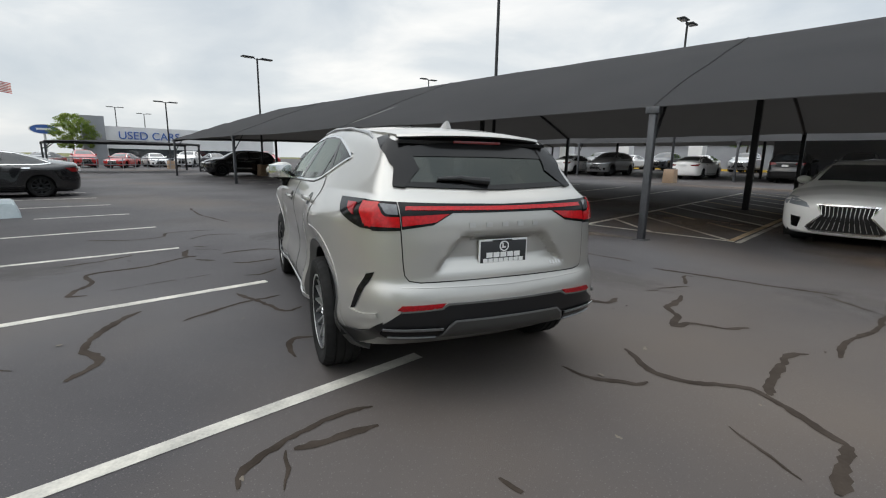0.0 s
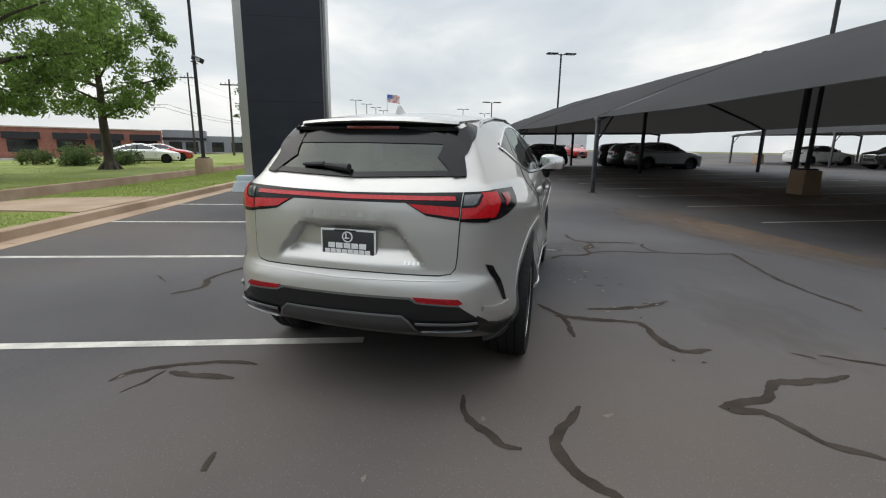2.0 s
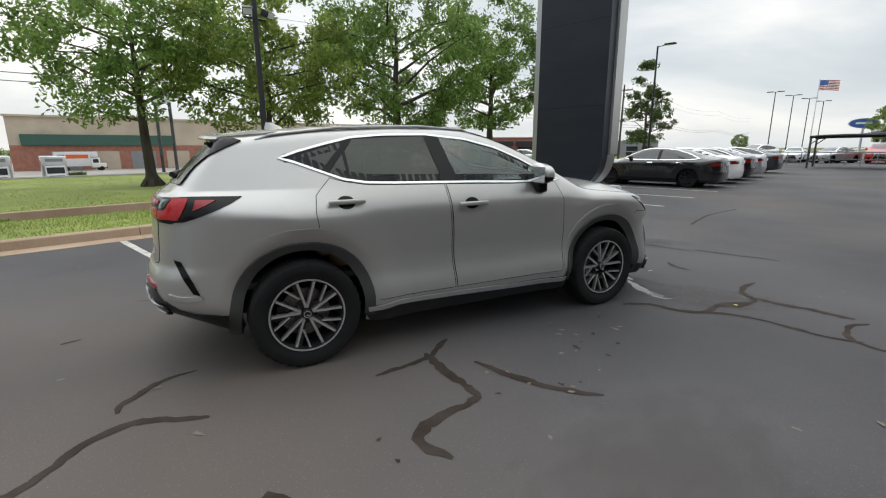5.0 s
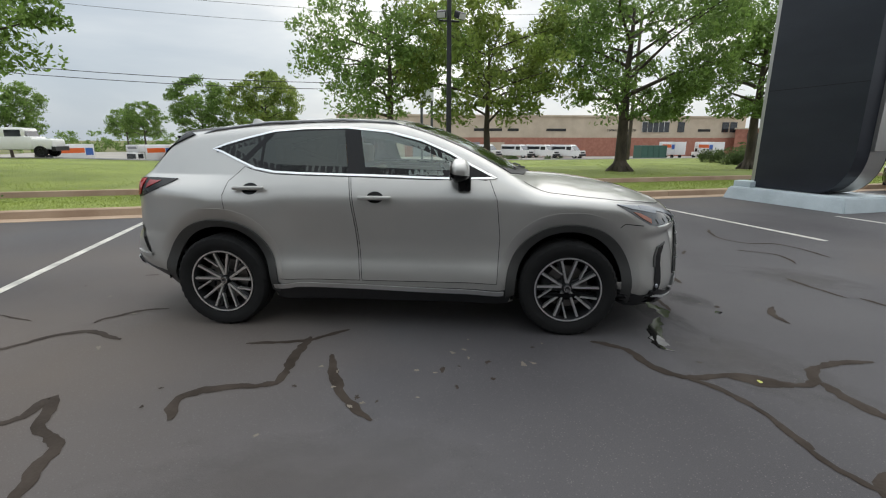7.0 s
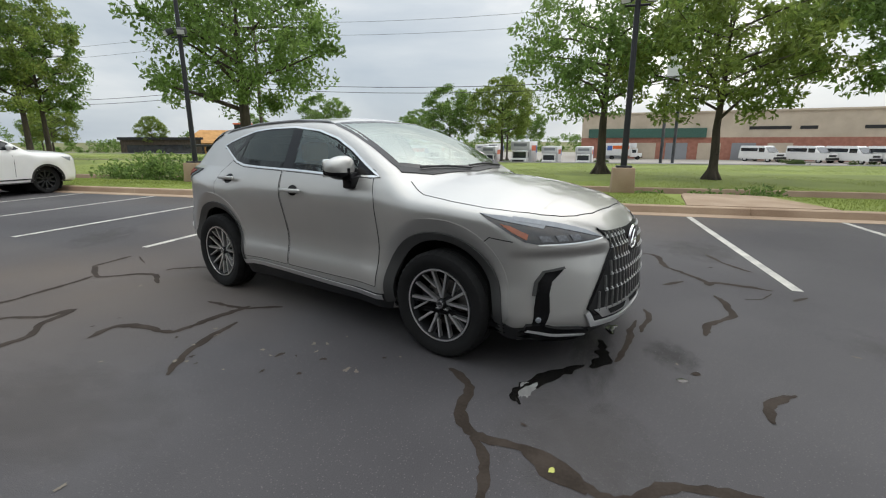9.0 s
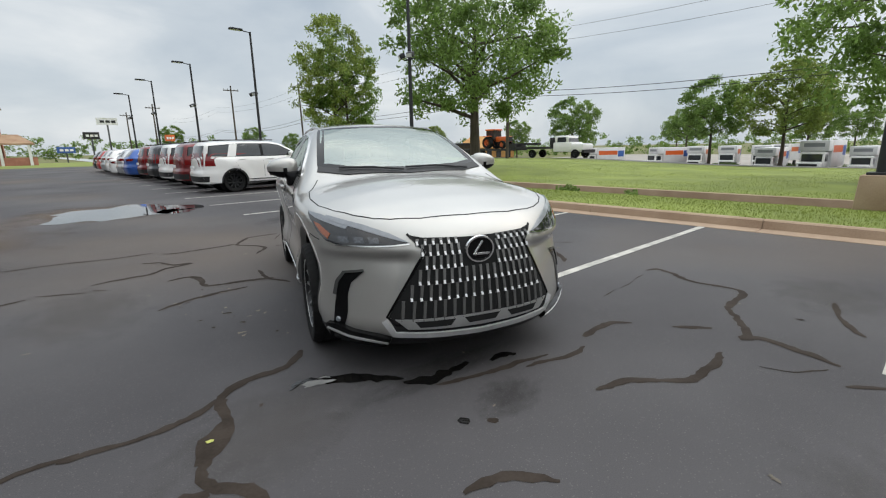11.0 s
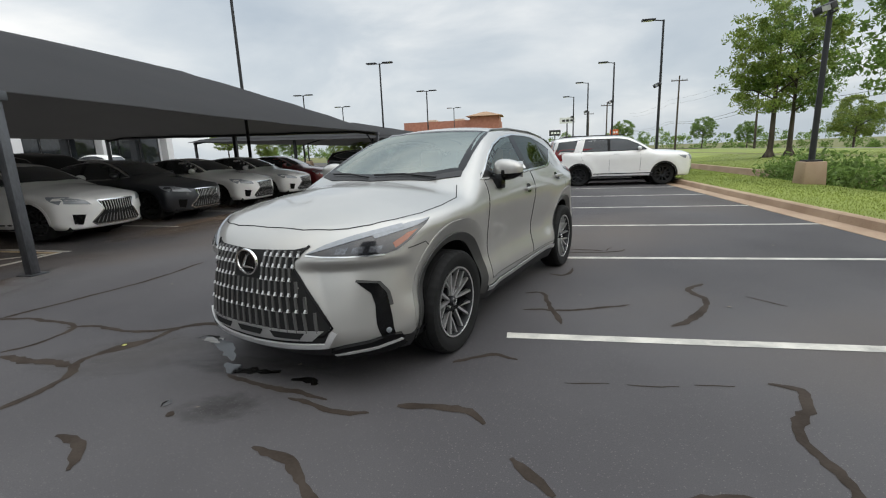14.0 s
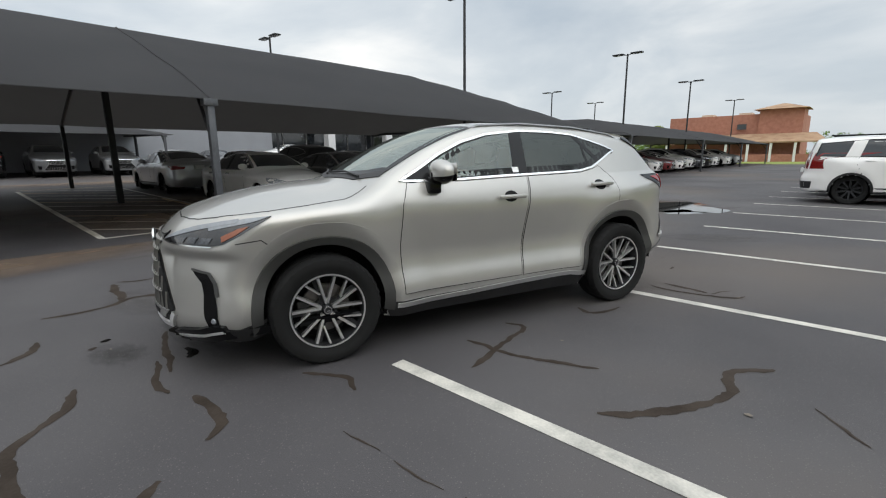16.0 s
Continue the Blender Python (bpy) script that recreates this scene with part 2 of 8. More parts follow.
def let_light_through(m, share, tone=None):
    """Thin leaves or cloth that pass part of the light."""
    n, l = m.node_tree.nodes, m.node_tree.links
    b, thin, mix = n["Principled BSDF"], n.new("ShaderNodeBsdfTranslucent"), n.new("ShaderNodeMixShader")
    if tone:
        thin.inputs["Color"].default_value = tone
    else:
        l.new(b.inputs["Base Color"].links[0].from_socket, thin.inputs["Color"])
    mix.inputs[0].default_value = share
    l.new(b.outputs[0], mix.inputs[1])
    l.new(thin.outputs[0], mix.inputs[2])
    l.new(mix.outputs[0], n["Material Output"].inputs[0])


for leafy in ("leaf", "leaf_yellow", "leaf_dark"):
    let_light_through(M[leafy], 0.6)
let_light_through(M["fabric"], 0.42, (0.30, 0.29, 0.28, 1))


PANES = [M["glass_tint"], M["glass_clear"], M["windscreen"]]


# ---- mesh helpers ----
def part(name, bm, mat, parent=None, label="", smooth=True, sharp=0.7):
    me = bpy.data.meshes.new(name)
    if bm.faces.layers.int.get("laid") is None:
        bmesh.ops.recalc_face_normals(bm, faces=bm.faces)
    for f in bm.faces:
        f.smooth = smooth
    if smooth:
        for e in bm.edges:
            if len(e.link_faces) == 2 and e.calc_face_angle(0) > sharp:
                e.smooth = False
    bm.to_mesh(me)
    bm.free()
    for one in mat if isinstance(mat, (list, tuple)) else [mat]:
        me.materials.append(one)
    ob = new(name, me)
    if isinstance(mat, bpy.types.Material) and mat in PANES:
        ob.visible_shadow = False
    if parent:
        ob.parent = parent
    return tagged(ob, label)


def empty(name, label, category, m=None, group="", kind=""):
    ob = new(name)
    ob.empty_display_size = 0.2
    if m is not None:
        ob.matrix_world = m
    return tagged(ob, label, category, group, kind)


def add_box(bm, x0, x1, y0, y1, z0, z1, bevel=0.0, m=None):
    made = bmesh.ops.create_cube(bm, size=1)["verts"]
    bmesh.ops.transform(bm, matrix=Matrix.Translation(((x0 + x1) / 2, (y0 + y1) / 2, (z0 + z1) / 2)) @ Matrix.Diagonal((x1 - x0, y1 - y0, z1 - z0, 1)), verts=made)
    if bevel:
        edges = list({e for v in made for e in v.link_edges})
        made = list({v for f in bmesh.ops.bevel(bm, geom=edges, offset=bevel, segments=2, affect="EDGES", profile=0.5)["faces"] for v in f.verts} | {v for v in made if v.is_valid})
    if m is not None:
        bmesh.ops.transform(bm, matrix=m, verts=made)
    return made


def boxes(*items, bevel=0.0):
    bm = bmesh.new()
    for it in items:
        add_box(bm, *it, bevel=bevel)
    return bm


def add_tube(bm, a, b, r0, r1=None, sides=10, caps=True):
    """A straight tapered tube from a to b."""
    a, b = Vector(a), Vector(b)
    r1 = r0 if r1 is None else r1
    d = b - a
    m = Matrix.Translation((a + b) / 2) @ d.to_track_quat("Z", "Y").to_matrix().to_4x4()
    bmesh.ops.create_cone(bm, cap_ends=caps, segments=sides, radius1=r0, radius2=r1, depth=d.length, matrix=m)


def add_spin(bm, profile, sides=40, axis="X", m=None):
    """Turns a profile of (radius, along) round an axis."""
    rings = []
    for k in range(sides):
        a = 2 * math.pi * k / sides
        ring = []
        for r, h in profile:
            co = Vector((h, r * math.cos(a), r * math.sin(a))) if axis == "X" else Vector((r * math.cos(a), r * math.sin(a), h))
            ring.append(bm.verts.new(m @ co if m is not None else co))
        rings.append(ring)
    for k in range(sides):
        p, q = rings[k], rings[(k + 1) % sides]
        for i in range(len(profile) - 1):
            bm.faces.new((p[i], p[i + 1], q[i + 1], q[i]))
    return rings


def add_pipe(bm, line, r, sides=8):
    """One bent pipe along a line in an upright plane."""
    rings = []
    for k, p in enumerate(line):
        d = (Vector(line[min(k + 1, len(line) - 1)]) - Vector(line[max(k - 1, 0)])).normalized()
        side = d.cross(Vector((0, 0, 1))).normalized()
        up = side.cross(d)
        rings.append([bm.verts.new(Vector(p) + side * r * math.cos(2 * math.pi * j / sides) + up * r * math.sin(2 * math.pi * j / sides)) for j in range(sides)])
    for a, b in zip(rings, rings[1:]):
        for j in range(sides):
            bm.faces.new((a[j], a[(j + 1) % sides], b[(j + 1) % sides], b[j]))
    bm.faces.new(rings[0][::-1])
    bm.faces.new(rings[-1])


def add_prism(bm, outline, z0, z1, m=None):
    """An upright prism on an outline of (x, y)."""
    lo = [bm.verts.new(Vector((x, y, z0))) for x, y in outline]
    hi = [bm.verts.new(Vector((x, y, z1))) for x, y in outline]
    bm.faces.new(lo[::-1])
    bm.faces.new(hi)
    for i in range(len(lo)):
        j = (i + 1) % len(lo)
        bm.faces.new((lo[i], lo[j], hi[j], hi[i]))
    if m is not None:
        bmesh.ops.transform(bm, matrix=m, verts=lo + hi)
    return lo + hi


LOT = pose(0, 0, 0, 0, 0, 19.4)


def at_lot(v, u, z=0.0, turn=0.0):
    """A pose in the lot: v across the lane towards the shade canopy, u along the bays."""
    return LOT @ pose(v, u, z, 0, 0, turn)


# ---- ground, lot and verge ----
def rise(v, u=0.0):
    """Height of the ground across the lot."""
    if v > 5.7:
        return 0.02 * (min(v, 46) - 5.7)
    if v > -12.0:
        return 0.0
    far = min(1.0, (-u - 4.0) / 18.0) if u < -4 else 0.0
    base = -0.10 - 0.009 * min(24.0, -12.0 - v) - 0.12 * min(9.0, max(0.0, -36.0 - v))
    return base + 0.50 * far * far * (3 - 2 * far) * min(1.0, (-12.0 - v) / 8.0) * max(0.0, min(1.0, (v + 46.0) / 8.0))


def sheet(name, v_steps, u0, u1, mat, lift=0.0, label="", shape=None, u_step=4.0, kind="structure"):
    bm = bmesh.new()
    n = max(1, int((u1 - u0) / u_step))
    rows = []
    for v in v_steps:
        rows.append([bm.verts.new((v, u0 + (u1 - u0) * k / n, (shape(v) if shape else rise(v, u0 + (u1 - u0) * k / n)) + lift)) for k in range(n + 1)])
    for a, b in zip(rows, rows[1:]):
        for k in range(n):
            bm.faces.new((a[k], b[k], b[k + 1], a[k + 1]))
    ob = part(name, bm, mat)
    ob.matrix_world = LOT
    return tagged(ob, label, kind=kind)


def asphalt_material():
    m = material("dark asphalt", (0.099, 0.094, 0.096), 0.74, second=(0.052, 0.049, 0.052), scale=0.30, fine=170, bump=0.45, detail=9, spec=0.25)
    n, l = m.node_tree.nodes, m.node_tree.links
    b = n["Principled BSDF"]
    was = b.inputs["Base Color"].links[0].from_socket
    tc = n.new("ShaderNodeTexCoord")
    # brown silt, thin scuffs and pale specks of stone
    silt, silt_ramp, mix = n.new("ShaderNodeTexNoise"), n.new("ShaderNodeValToRGB"), n.new("ShaderNodeMix")
    silt.inputs["Scale"].default_value, silt.inputs["Detail"].default_value = 0.13, 6
    silt_ramp.color_ramp.elements[0].position, silt_ramp.color_ramp.elements[1].position = 0.50, 0.80
    mix.data_type = "RGBA"
    mix.inputs["B"].default_value = (0.128, 0.099, 0.076, 1)
    l.new(tc.outputs["Object"], silt.inputs["Vector"])
    l.new(silt.outputs["Fac"], silt_ramp.inputs[0])
    l.new(silt_ramp.outputs[0], mix.inputs["Factor"])
    l.new(was, mix.inputs["A"])
    speck, speck_ramp, mix2 = n.new("ShaderNodeTexVoronoi"), n.new("ShaderNodeValToRGB"), n.new("ShaderNodeMix")
    speck.inputs["Scale"].default_value = 55
    speck_ramp.color_ramp.elements[0].color, speck_ramp.color_ramp.elements[0].position = (0.55, 0.55, 0.55, 1), 0.10
    speck_ramp.color_ramp.elements[1].color, speck_ramp.color_ramp.elements[1].position = (0, 0, 0, 1), 0.22
    mix2.data_type = "RGBA"
    mix2.inputs["B"].default_value = (0.17, 0.16, 0.15, 1)
    l.new(tc.outputs["Object"], speck.inputs["Vector"])
    l.new(speck.outputs["Distance"], speck_ramp.inputs[0])
    l.new(speck_ramp.outputs[0], mix2.inputs["Factor"])
    l.new(mix.outputs["Result"], mix2.inputs["A"])
    l.new(mix2.outputs["Result"], b.inputs["Base Color"])
    return m


asphalt = asphalt_material()
M["tar"] = material("bitumen crack filler", (0.030, 0.023, 0.018), 0.80, second=(0.052, 0.041, 0.033), scale=5, fine=60, bump=0.3, spec=0.12)
M["grass"] = material("mown grass", (0.235, 0.285, 0.052), 0.9, second=(0.15, 0.185, 0.036), scale=0.35, fine=28, bump=1.0, detail=8)
M["dry_grass"] = material("thin dry grass", (0.18, 0.19, 0.050), 0.9, second=(0.090, 0.085, 0.032), scale=0.25, fine=18, bump=1.0, detail=9)
M["road"] = material("grey road", (0.17, 0.165, 0.155), 0.85, spread=0.2, scale=0.2, fine=40)
M["pale_lot"] = material("pale concrete yard", (0.36, 0.33, 0.29), 0.85, spread=0.2, scale=0.15, fine=30)
M["water"] = material("rain water film", (0.03, 0.03, 0.03), 0.03, spec=0.8)

FAR_STEPS = [-1200, -300, -120, -60, -50, -44]
sheet("ground", [-1500, -400, -120, -60, -50, -46, -45, -40, -38, -36, -30, -20, -12.2], -1500, 1500, M["dry_grass"], -0.06, "level grassland that runs to the horizon", u_step=6)
sheet("ground", [-12.2, 46, 120, 400, 1500], -1500, 1500, M["dry_grass"], -0.9, "level ground under and past the lot", u_step=150)
tagged(sheet("parking_lot", [-5.95, -2, 2, 5.7, 20, 46, 130], -62, 130, asphalt), "dark sealed asphalt parking lot")
sheet("verge", [-9.3, -8.2, -7.0, -6.14], -90, 60, M["grass"], 0, "bright mown grass strip", lambda v: 0.05 + 0.09 * min(1, (v + 9.3) / 2.2))
sheet("berm", [-44, -38, -36, -30, -24, -18, -15, -13, -12.2], -90, 70, M["grass"], 0.0, "wide mown grass berm with worn patches")
sheet("road", [-44, -38, -36, -34], -200, 200, M["road"], 0.03, "grey road past the grass")
sheet("yard", [-120, -60, -46, -45, -44], -60, 90, M["pale_lot"], 0.03, "pale concrete rental yard")
sheet("far_field", [-5.95, 130], -95, -62, M["grass"], 0.06, "grass at the far end of the lot", lambda v: 0.0)

# drainage channel
M["silt"] = material("damp silt", (0.17, 0.13, 0.085), 0.85, second=(0.085, 0.10, 0.035), scale=0.8, fine=20, bump=0.8)
ch = [(-9.3, 0.05), (-9.38, -0.72), (-12.1, -0.78), (-12.2, -0.10)]
for k, (name, mat) in enumerate((("channel_wall", "concrete"), ("channel_bed", "silt"), ("channel_wall", "concrete"))):
    bm = bmesh.new()
    (a, za), (b, zb) = ch[k], ch[k + 1]
    for j in range(50):
        q = [bm.verts.new(c) for c in ((a, -90 + 3 * j, za), (b, -90 + 3 * j, zb), (b, -87 + 3 * j, zb), (a, -87 + 3 * j, za))]
        bm.faces.new(q)
    ob = part(name, bm, M[mat])
    ob.matrix_world = LOT
    tagged(ob, "tan concrete side of the drainage channel" if mat == "concrete" else "silty bed of the drainage channel", kind="structure")
bm = boxes((-12.42, -12.2, -90, 60, -0.2, -0.07), bevel=0.02)
ob = part("channel_coping", bm, M["concrete"])
ob.matrix_world = LOT
tagged(ob, "tan concrete lip along the channel", kind="structure")

# kerb and gutter
for j in range(34):
    u = -62 + 3.05 * j
    bm = bmesh.new()
    prof = [(-6.15, -0.1), (-6.15, 0.135), (-6.12, 0.155), (-6.02, 0.155), (-5.985, 0.135), (-5.955, 0.012), (-5.60, 0.006), (-5.60, -0.1)]
    ends = [[bm.verts.new((v, w, z)) for v, z in prof] for w in (u, u + 3.04)]
    for i in range(len(prof) - 1):
        bm.faces.new((ends[0][i], ends[0][i + 1], ends[1][i + 1], ends[1][i]))
    for e in ends:
        bm.faces.new(e)
    ob = part("kerb", bm, M["concrete"])
    ob.matrix_world = LOT
    tagged(ob, "tan concrete kerb and gutter length", kind="structure")
bm = bmesh.new()
add_prism(bm, [(-6.14, 4.0), (-6.14, 6.6), (-8.2, 6.1), (-9.32, 5.7), (-9.32, 4.6), (-8.2, 4.3)], 0.0, 0.165)
for v in bm.verts:
    if v.co.z > 0.1 and v.co.x < -9:
        v.co.z = 0.075
ob = part("spillway", bm, M["concrete"])
ob.matrix_world = LOT
tagged(ob, "tan concrete spillway from kerb to channel", kind="structure")


# ---- painted lines ----
def stripe(v0, u0, v1, u1, width=0.10, lift=0.004, mat="white_line", label="worn white bay line on asphalt"):
    d = Vector((v1 - v0, u1 - u0, 0))
    n = max(1, int(d.length / 0.8))
    s = Vector((-d.y, d.x, 0)).normalized() * width / 2
    bm = bmesh.new()
    rng = random.Random(int(v0 * 31 + u0 * 17))
    row = []
    for k in range(n + 1):
        p = Vector((v0, u0, 0)) + d * k / n
        w = 1 + rng.uniform(-0.06, 0.06)
        row.append([bm.verts.new((p.x + e * s.x * w, p.y + e * s.y * w, rise(p.x) + lift)) for e in (1, -1)])
    for a, b in zip(row, row[1:]):
        bm.faces.new((a[0], a[1], b[1], b[0]))
    ob = part("bay_line", bm, M[mat])
    ob.matrix_world = LOT
    return tagged(ob, label, kind="structure")


for k in range(-18, 9):
    stripe(-5.62 if k != 3 else -2.4, 1.28 + 2.58 * k + (0.08 if k == 1 else -0.04 if k == -1 else 0), -0.73 if k != 1 else -0.95, 1.28 + 2.58 * k + (0.08 if k == 1 else -0.04 if k == -1 else 0))
for k in range(-17, 12):
    u = 1.45 + 2.45 * k if k >= 0 else -1.5 + 2.55 * (k + 1)
    if not (-24 < u < -15):
        stripe(6.6, u, 18.9, u, 0.09, 0.006)
M["tan_line"] = material("faded tan paint", (0.66, 0.50, 0.31), 0.8, second=(0.42, 0.31, 0.19), scale=3, fine=50, detail=9)
M["hatch_white"] = material("white hatch paint", (0.80, 0.78, 0.72), 0.75, second=(0.58, 0.54, 0.46), scale=3, fine=50, detail=9)
stripe(6.70, -1.42, 6.60, 1.45, 0.11, 0.008, "hatch_white", "white hatch border on asphalt")
stripe(6.60, 1.45, 18.9, 1.45, 0.11, 0.009, "hatch_white", "white hatch border on asphalt")
stripe(19.4, -1.5, 19.4, 1.45, 0.10, 0.008, "tan_line", "faded tan hatch line")
stripe(6.7, -1.36, 13.0, -1.36, 0.11, 0.009, "tan_line", "faded tan hatch border")
stripe(6.70, 0.10, 7.85, 1.38, 0.10, 0.007, "hatch_white", "worn hatch line on asphalt")
for k in range(9):
    stripe(6.80 + 1.28 * k, -1.28, 9.12 + 1.28 * k, 1.38, 0.10, 0.007, "tan_line" if k % 3 == 1 else "hatch_white", "worn hatch line on asphalt")


# ---- sealed cracks ----
crack_seed = [0]


def tar(width, *pts, mat="tar", name="crack_filler", label="dark bitumen ribbon sealing a crack in asphalt", wild=1.0):
    """A wavering ribbon of crack filler along these places."""
    crack_seed[0] += 1
    rng = random.Random(crack_seed[0])
    line = []
    for i in range(len(pts) - 1):
        p0, p1, p2, p3 = (Vector(pts[max(0, min(len(pts) - 1, i + o))]) for o in (-1, 0, 1, 2))
        n = max(3, int((p2 - p1).length / 0.035))
        for k in range(n):
            t = k / n
            c = 0.5 * (2 * p1 + (p2 - p0) * t + (2 * p0 - 5 * p1 + 4 * p2 - p3) * t * t + (3 * p1 - p0 - 3 * p2 + p3) * t ** 3)
            line.append(c)
    line.append(Vector(pts[-1]))
    bm, row = bmesh.new(), []
    for k, p in enumerate(line):
        d = line[min(k + 1, len(line) - 1)] - line[max(k - 1, 0)]
        s = Vector((-d.y, d.x)).normalized() if d.length > 1e-6 else Vector((1, 0))
        end = min(1.0, 0.35 + 0.2 * min(k, len(line) - 1 - k))
        c = p + s * (noise.noise((p.x * 3, p.y * 3, crack_seed[0])) * 0.028 + noise.noise((p.x * 11, p.y * 11, crack_seed[0])) * 0.012)
        w0 = width * 0.5 * end * max(0.15, 0.9 + wild * (0.75 * noise.noise((p.x * 4, p.y * 4, 7 + crack_seed[0])) + rng.uniform(-0.28, 0.28)))
        w1 = width * 0.5 * end * max(0.15, 0.9 + wild * (0.75 * noise.noise((p.x * 4, p.y * 4, 3)) + rng.uniform(-0.28, 0.28)))
        z = rise((LOT.inverted() @ Vector((c.x, c.y, 0))).x) + 0.0025
        row.append((bm.verts.new((c.x + s.x * w0, c.y + s.y * w0, z)), bm.verts.new((c.x, c.y, z + 0.002)), bm.verts.new((c.x - s.x * w1, c.y - s.y * w1, z))))
    for a, b in zip(row, row[1:]):
        bm.faces.new((a[0], a[1], b[1], b[0]))
        bm.faces.new((a[1], a[2], b[2], b[1]))
    return tagged(part(name, bm, M[mat]), label, kind="structure")


tar(0.07, (0.53, 3.22), (0.33, 3.19), (0.13, 3.32))
tar(0.06, (-1.68, 2.29), (-1.93, 2.43))
tar(0.06, (-0.51, 2.79), (-0.74, 2.79), (-1.15, 2.93), (-1.61, 2.77))
tar(0.06, (-0.37, -2.84), (-0.33, -2.96))
tar(0.02, (-1.23, -2.28), (-1.25, -2.56))
tar(0.05, (-0.73, -2.06), (-1.08, -2.12), (-1.39, -2.35), (-1.43, -2.48))
tar(0.055, (0.61, -2.04), (0.68, -2.23), (0.80, -2.35), (0.89, -2.43), (0.98, -2.43))
tar(0.06, (-0.75, -2.25), (-1.18, -2.29))
tar(0.02, (-1.63, 2.99), (-1.74, 3.12), (-1.97, 3.17))
tar(0.07, (1.09, -0.59), (1.66, -0.55), (1.77, -0.61), (1.90, -0.97), (2.00, -1.04), (2.18, -0.95))
tar(0.055, (1.51, 2.00), (1.65, 2.15), (2.16, 2.31))
tar(0.07, (-2.76, 0.99), (-2.93, 1.04), (-2.86, 1.51), (-2.94, 1.77), (-2.94, 1.97), (-2.47, 2.19), (-2.12, 2.58), (-1.96, 2.68), (-2.05, 2.71), (-2.09, 3.20))
tar(0.06, (1.36, -0.33), (1.80, -0.14), (1.98, -0.01), (2.09, 0.13))
tar(0.07, (0.99, 1.52), (1.13, 1.74), (1.39, 1.84), (1.51, 2.00), (1.45, 2.29), (1.52, 2.69), (1.31, 2.90), (1.20, 3.14), (1.18, 3.34))
tar(0.06, (-2.20, 0.27), (-2.29, 0.14), (-2.38, -0.14), (-2.43, -0.52), (-2.30, -0.79), (-2.38, -1.08))
tar(0.07, (-0.94, 2.16), (-1.28, 2.03), (-1.46, 2.10))
tar(0.06, (2.92, -1.12), (2.65, -1.29), (2.42, -1.36), (2.31, -1.58), (2.04, -1.77), (2.22, -1.75), (2.40, -1.98), (2.61, -2.05))
tar(0.02, (0.98, -2.97), (0.88, -3.38))
tar(0.06, (2.84, -0.90), (2.72, -0.84))
tar(0.08, (1.38, -3.32), (0.92, -3.51))
tar(0.012, (-1.71, 1.51), (-1.95, 1.40))
tar(0.06, (1.24, -1.97), (1.15, -2.34), (1.24, -2.52), (1.45, -2.69), (1.52, -2.85), (1.38, -3.32))
tar(0.012, (-2.04, 1.36), (-2.31, 1.25))
tar(0.02, (-2.73, -0.77), (-3.02, -0.60))
tar(0.05, (-0.95, 1.54), (-1.15, 1.34), (-1.34, 1.33))
tar(0.012, (-2.39, 1.20), (-2.59, 1.11))
tar(0.05, (1.24, -1.01), (1.14, -0.59), (0.93, -0.33))
tar(0.05, (-0.30, 2.38), (-0.66, 2.37), (-0.83, 2.28))
tar(0.05, (-0.88, -0.89), (-1.02, -0.87), (-1.08, -1.02), (-1.06, -1.22))
tar(0.06, (2.47, -2.57), (2.23, -2.55), (1.54, -2.84))
tar(0.045, (-1.02, 0.36), (-1.36, 0.24), (-1.84, -0.13))
tar(0.05, (-1.82, 3.36), (-2.02, 3.46))
tar(0.05, (-0.88, -0.08), (-1.07, -0.12), (-1.41, 0.58))
tar(0.05, (4.20, -2.32), (3.51, -2.51), (3.07, -2.54), (2.61, -2.70))
tar(0.05, (-3.37, 2.49), (-2.98, 2.73), (-2.74, 3.02))
tar(0.045, (-0.79, 4.00), (-0.16, 4.16))
tar(0.07, (4.58, -1.76), (3.68, -0.08))
tar(0.035, (2.89, -0.83), (3.32, -0.91))
tar(0.06, (3.40, 2.62), (3.48, 1.30), (3.75, 0.34))
tar(0.04, (4.41, -1.70), (4.23, -2.23))
tar(0.05, (-0.17, 4.28), (0.76, 4.65))
tar(0.04, (-2.12, 4.18), (-1.88, 4.55), (-1.42, 4.50))
tar(0.05, (3.78, -0.61), (3.70, -0.54), (3.37, -0.82))
tar(0.05, (-3.60, 4.51), (-2.99, 4.34), (-2.56, 4.57), (-2.51, 5.00), (-1.79, 5.16))
tar(0.05, (2.09, 2.25), (2.30, 2.32), (2.47, 2.43))
tar(0.10, (1.50, 2.78), (1.85, 2.88), (2.21, 2.96))
tar(0.05, (2.31, 2.93), (2.27, 2.74), (2.42, 2.41), (3.07, 2.47), (3.40, 2.62))
tar(0.11, (1.47, 2.25), (1.55, 2.59))
tar(0.06, (-1.58, 6.25), (-2.18, 7.69), (-2.51, 9.25))
M["wet"] = material("wet asphalt", (0.007, 0.007, 0.007), 0.10, second=(0.012, 0.011, 0.010), scale=9, fine=60)
WET = dict(mat="wet", name="wet_streak", label="dark wet streak on asphalt", wild=1.6)
tar(0.07, (1.10, 2.04), (1.02, 1.99), (0.92, 2.00), (0.80, 2.05), (0.68, 2.10), (0.46, 2.20), **WET)
tar(0.09, (0.48, 2.25), (0.30, 2.28), (0.16, 2.24), (0.02, 2.16), **WET)
tar(0.06, (1.12, 2.07), (1.04, 1.98), **WET)
tar(0.07, (-0.14, 2.22), (-0.26, 2.18), (-0.34, 2.20), **WET)
tar(0.09, (0.34, 2.74), (0.30, 2.79), **WET)
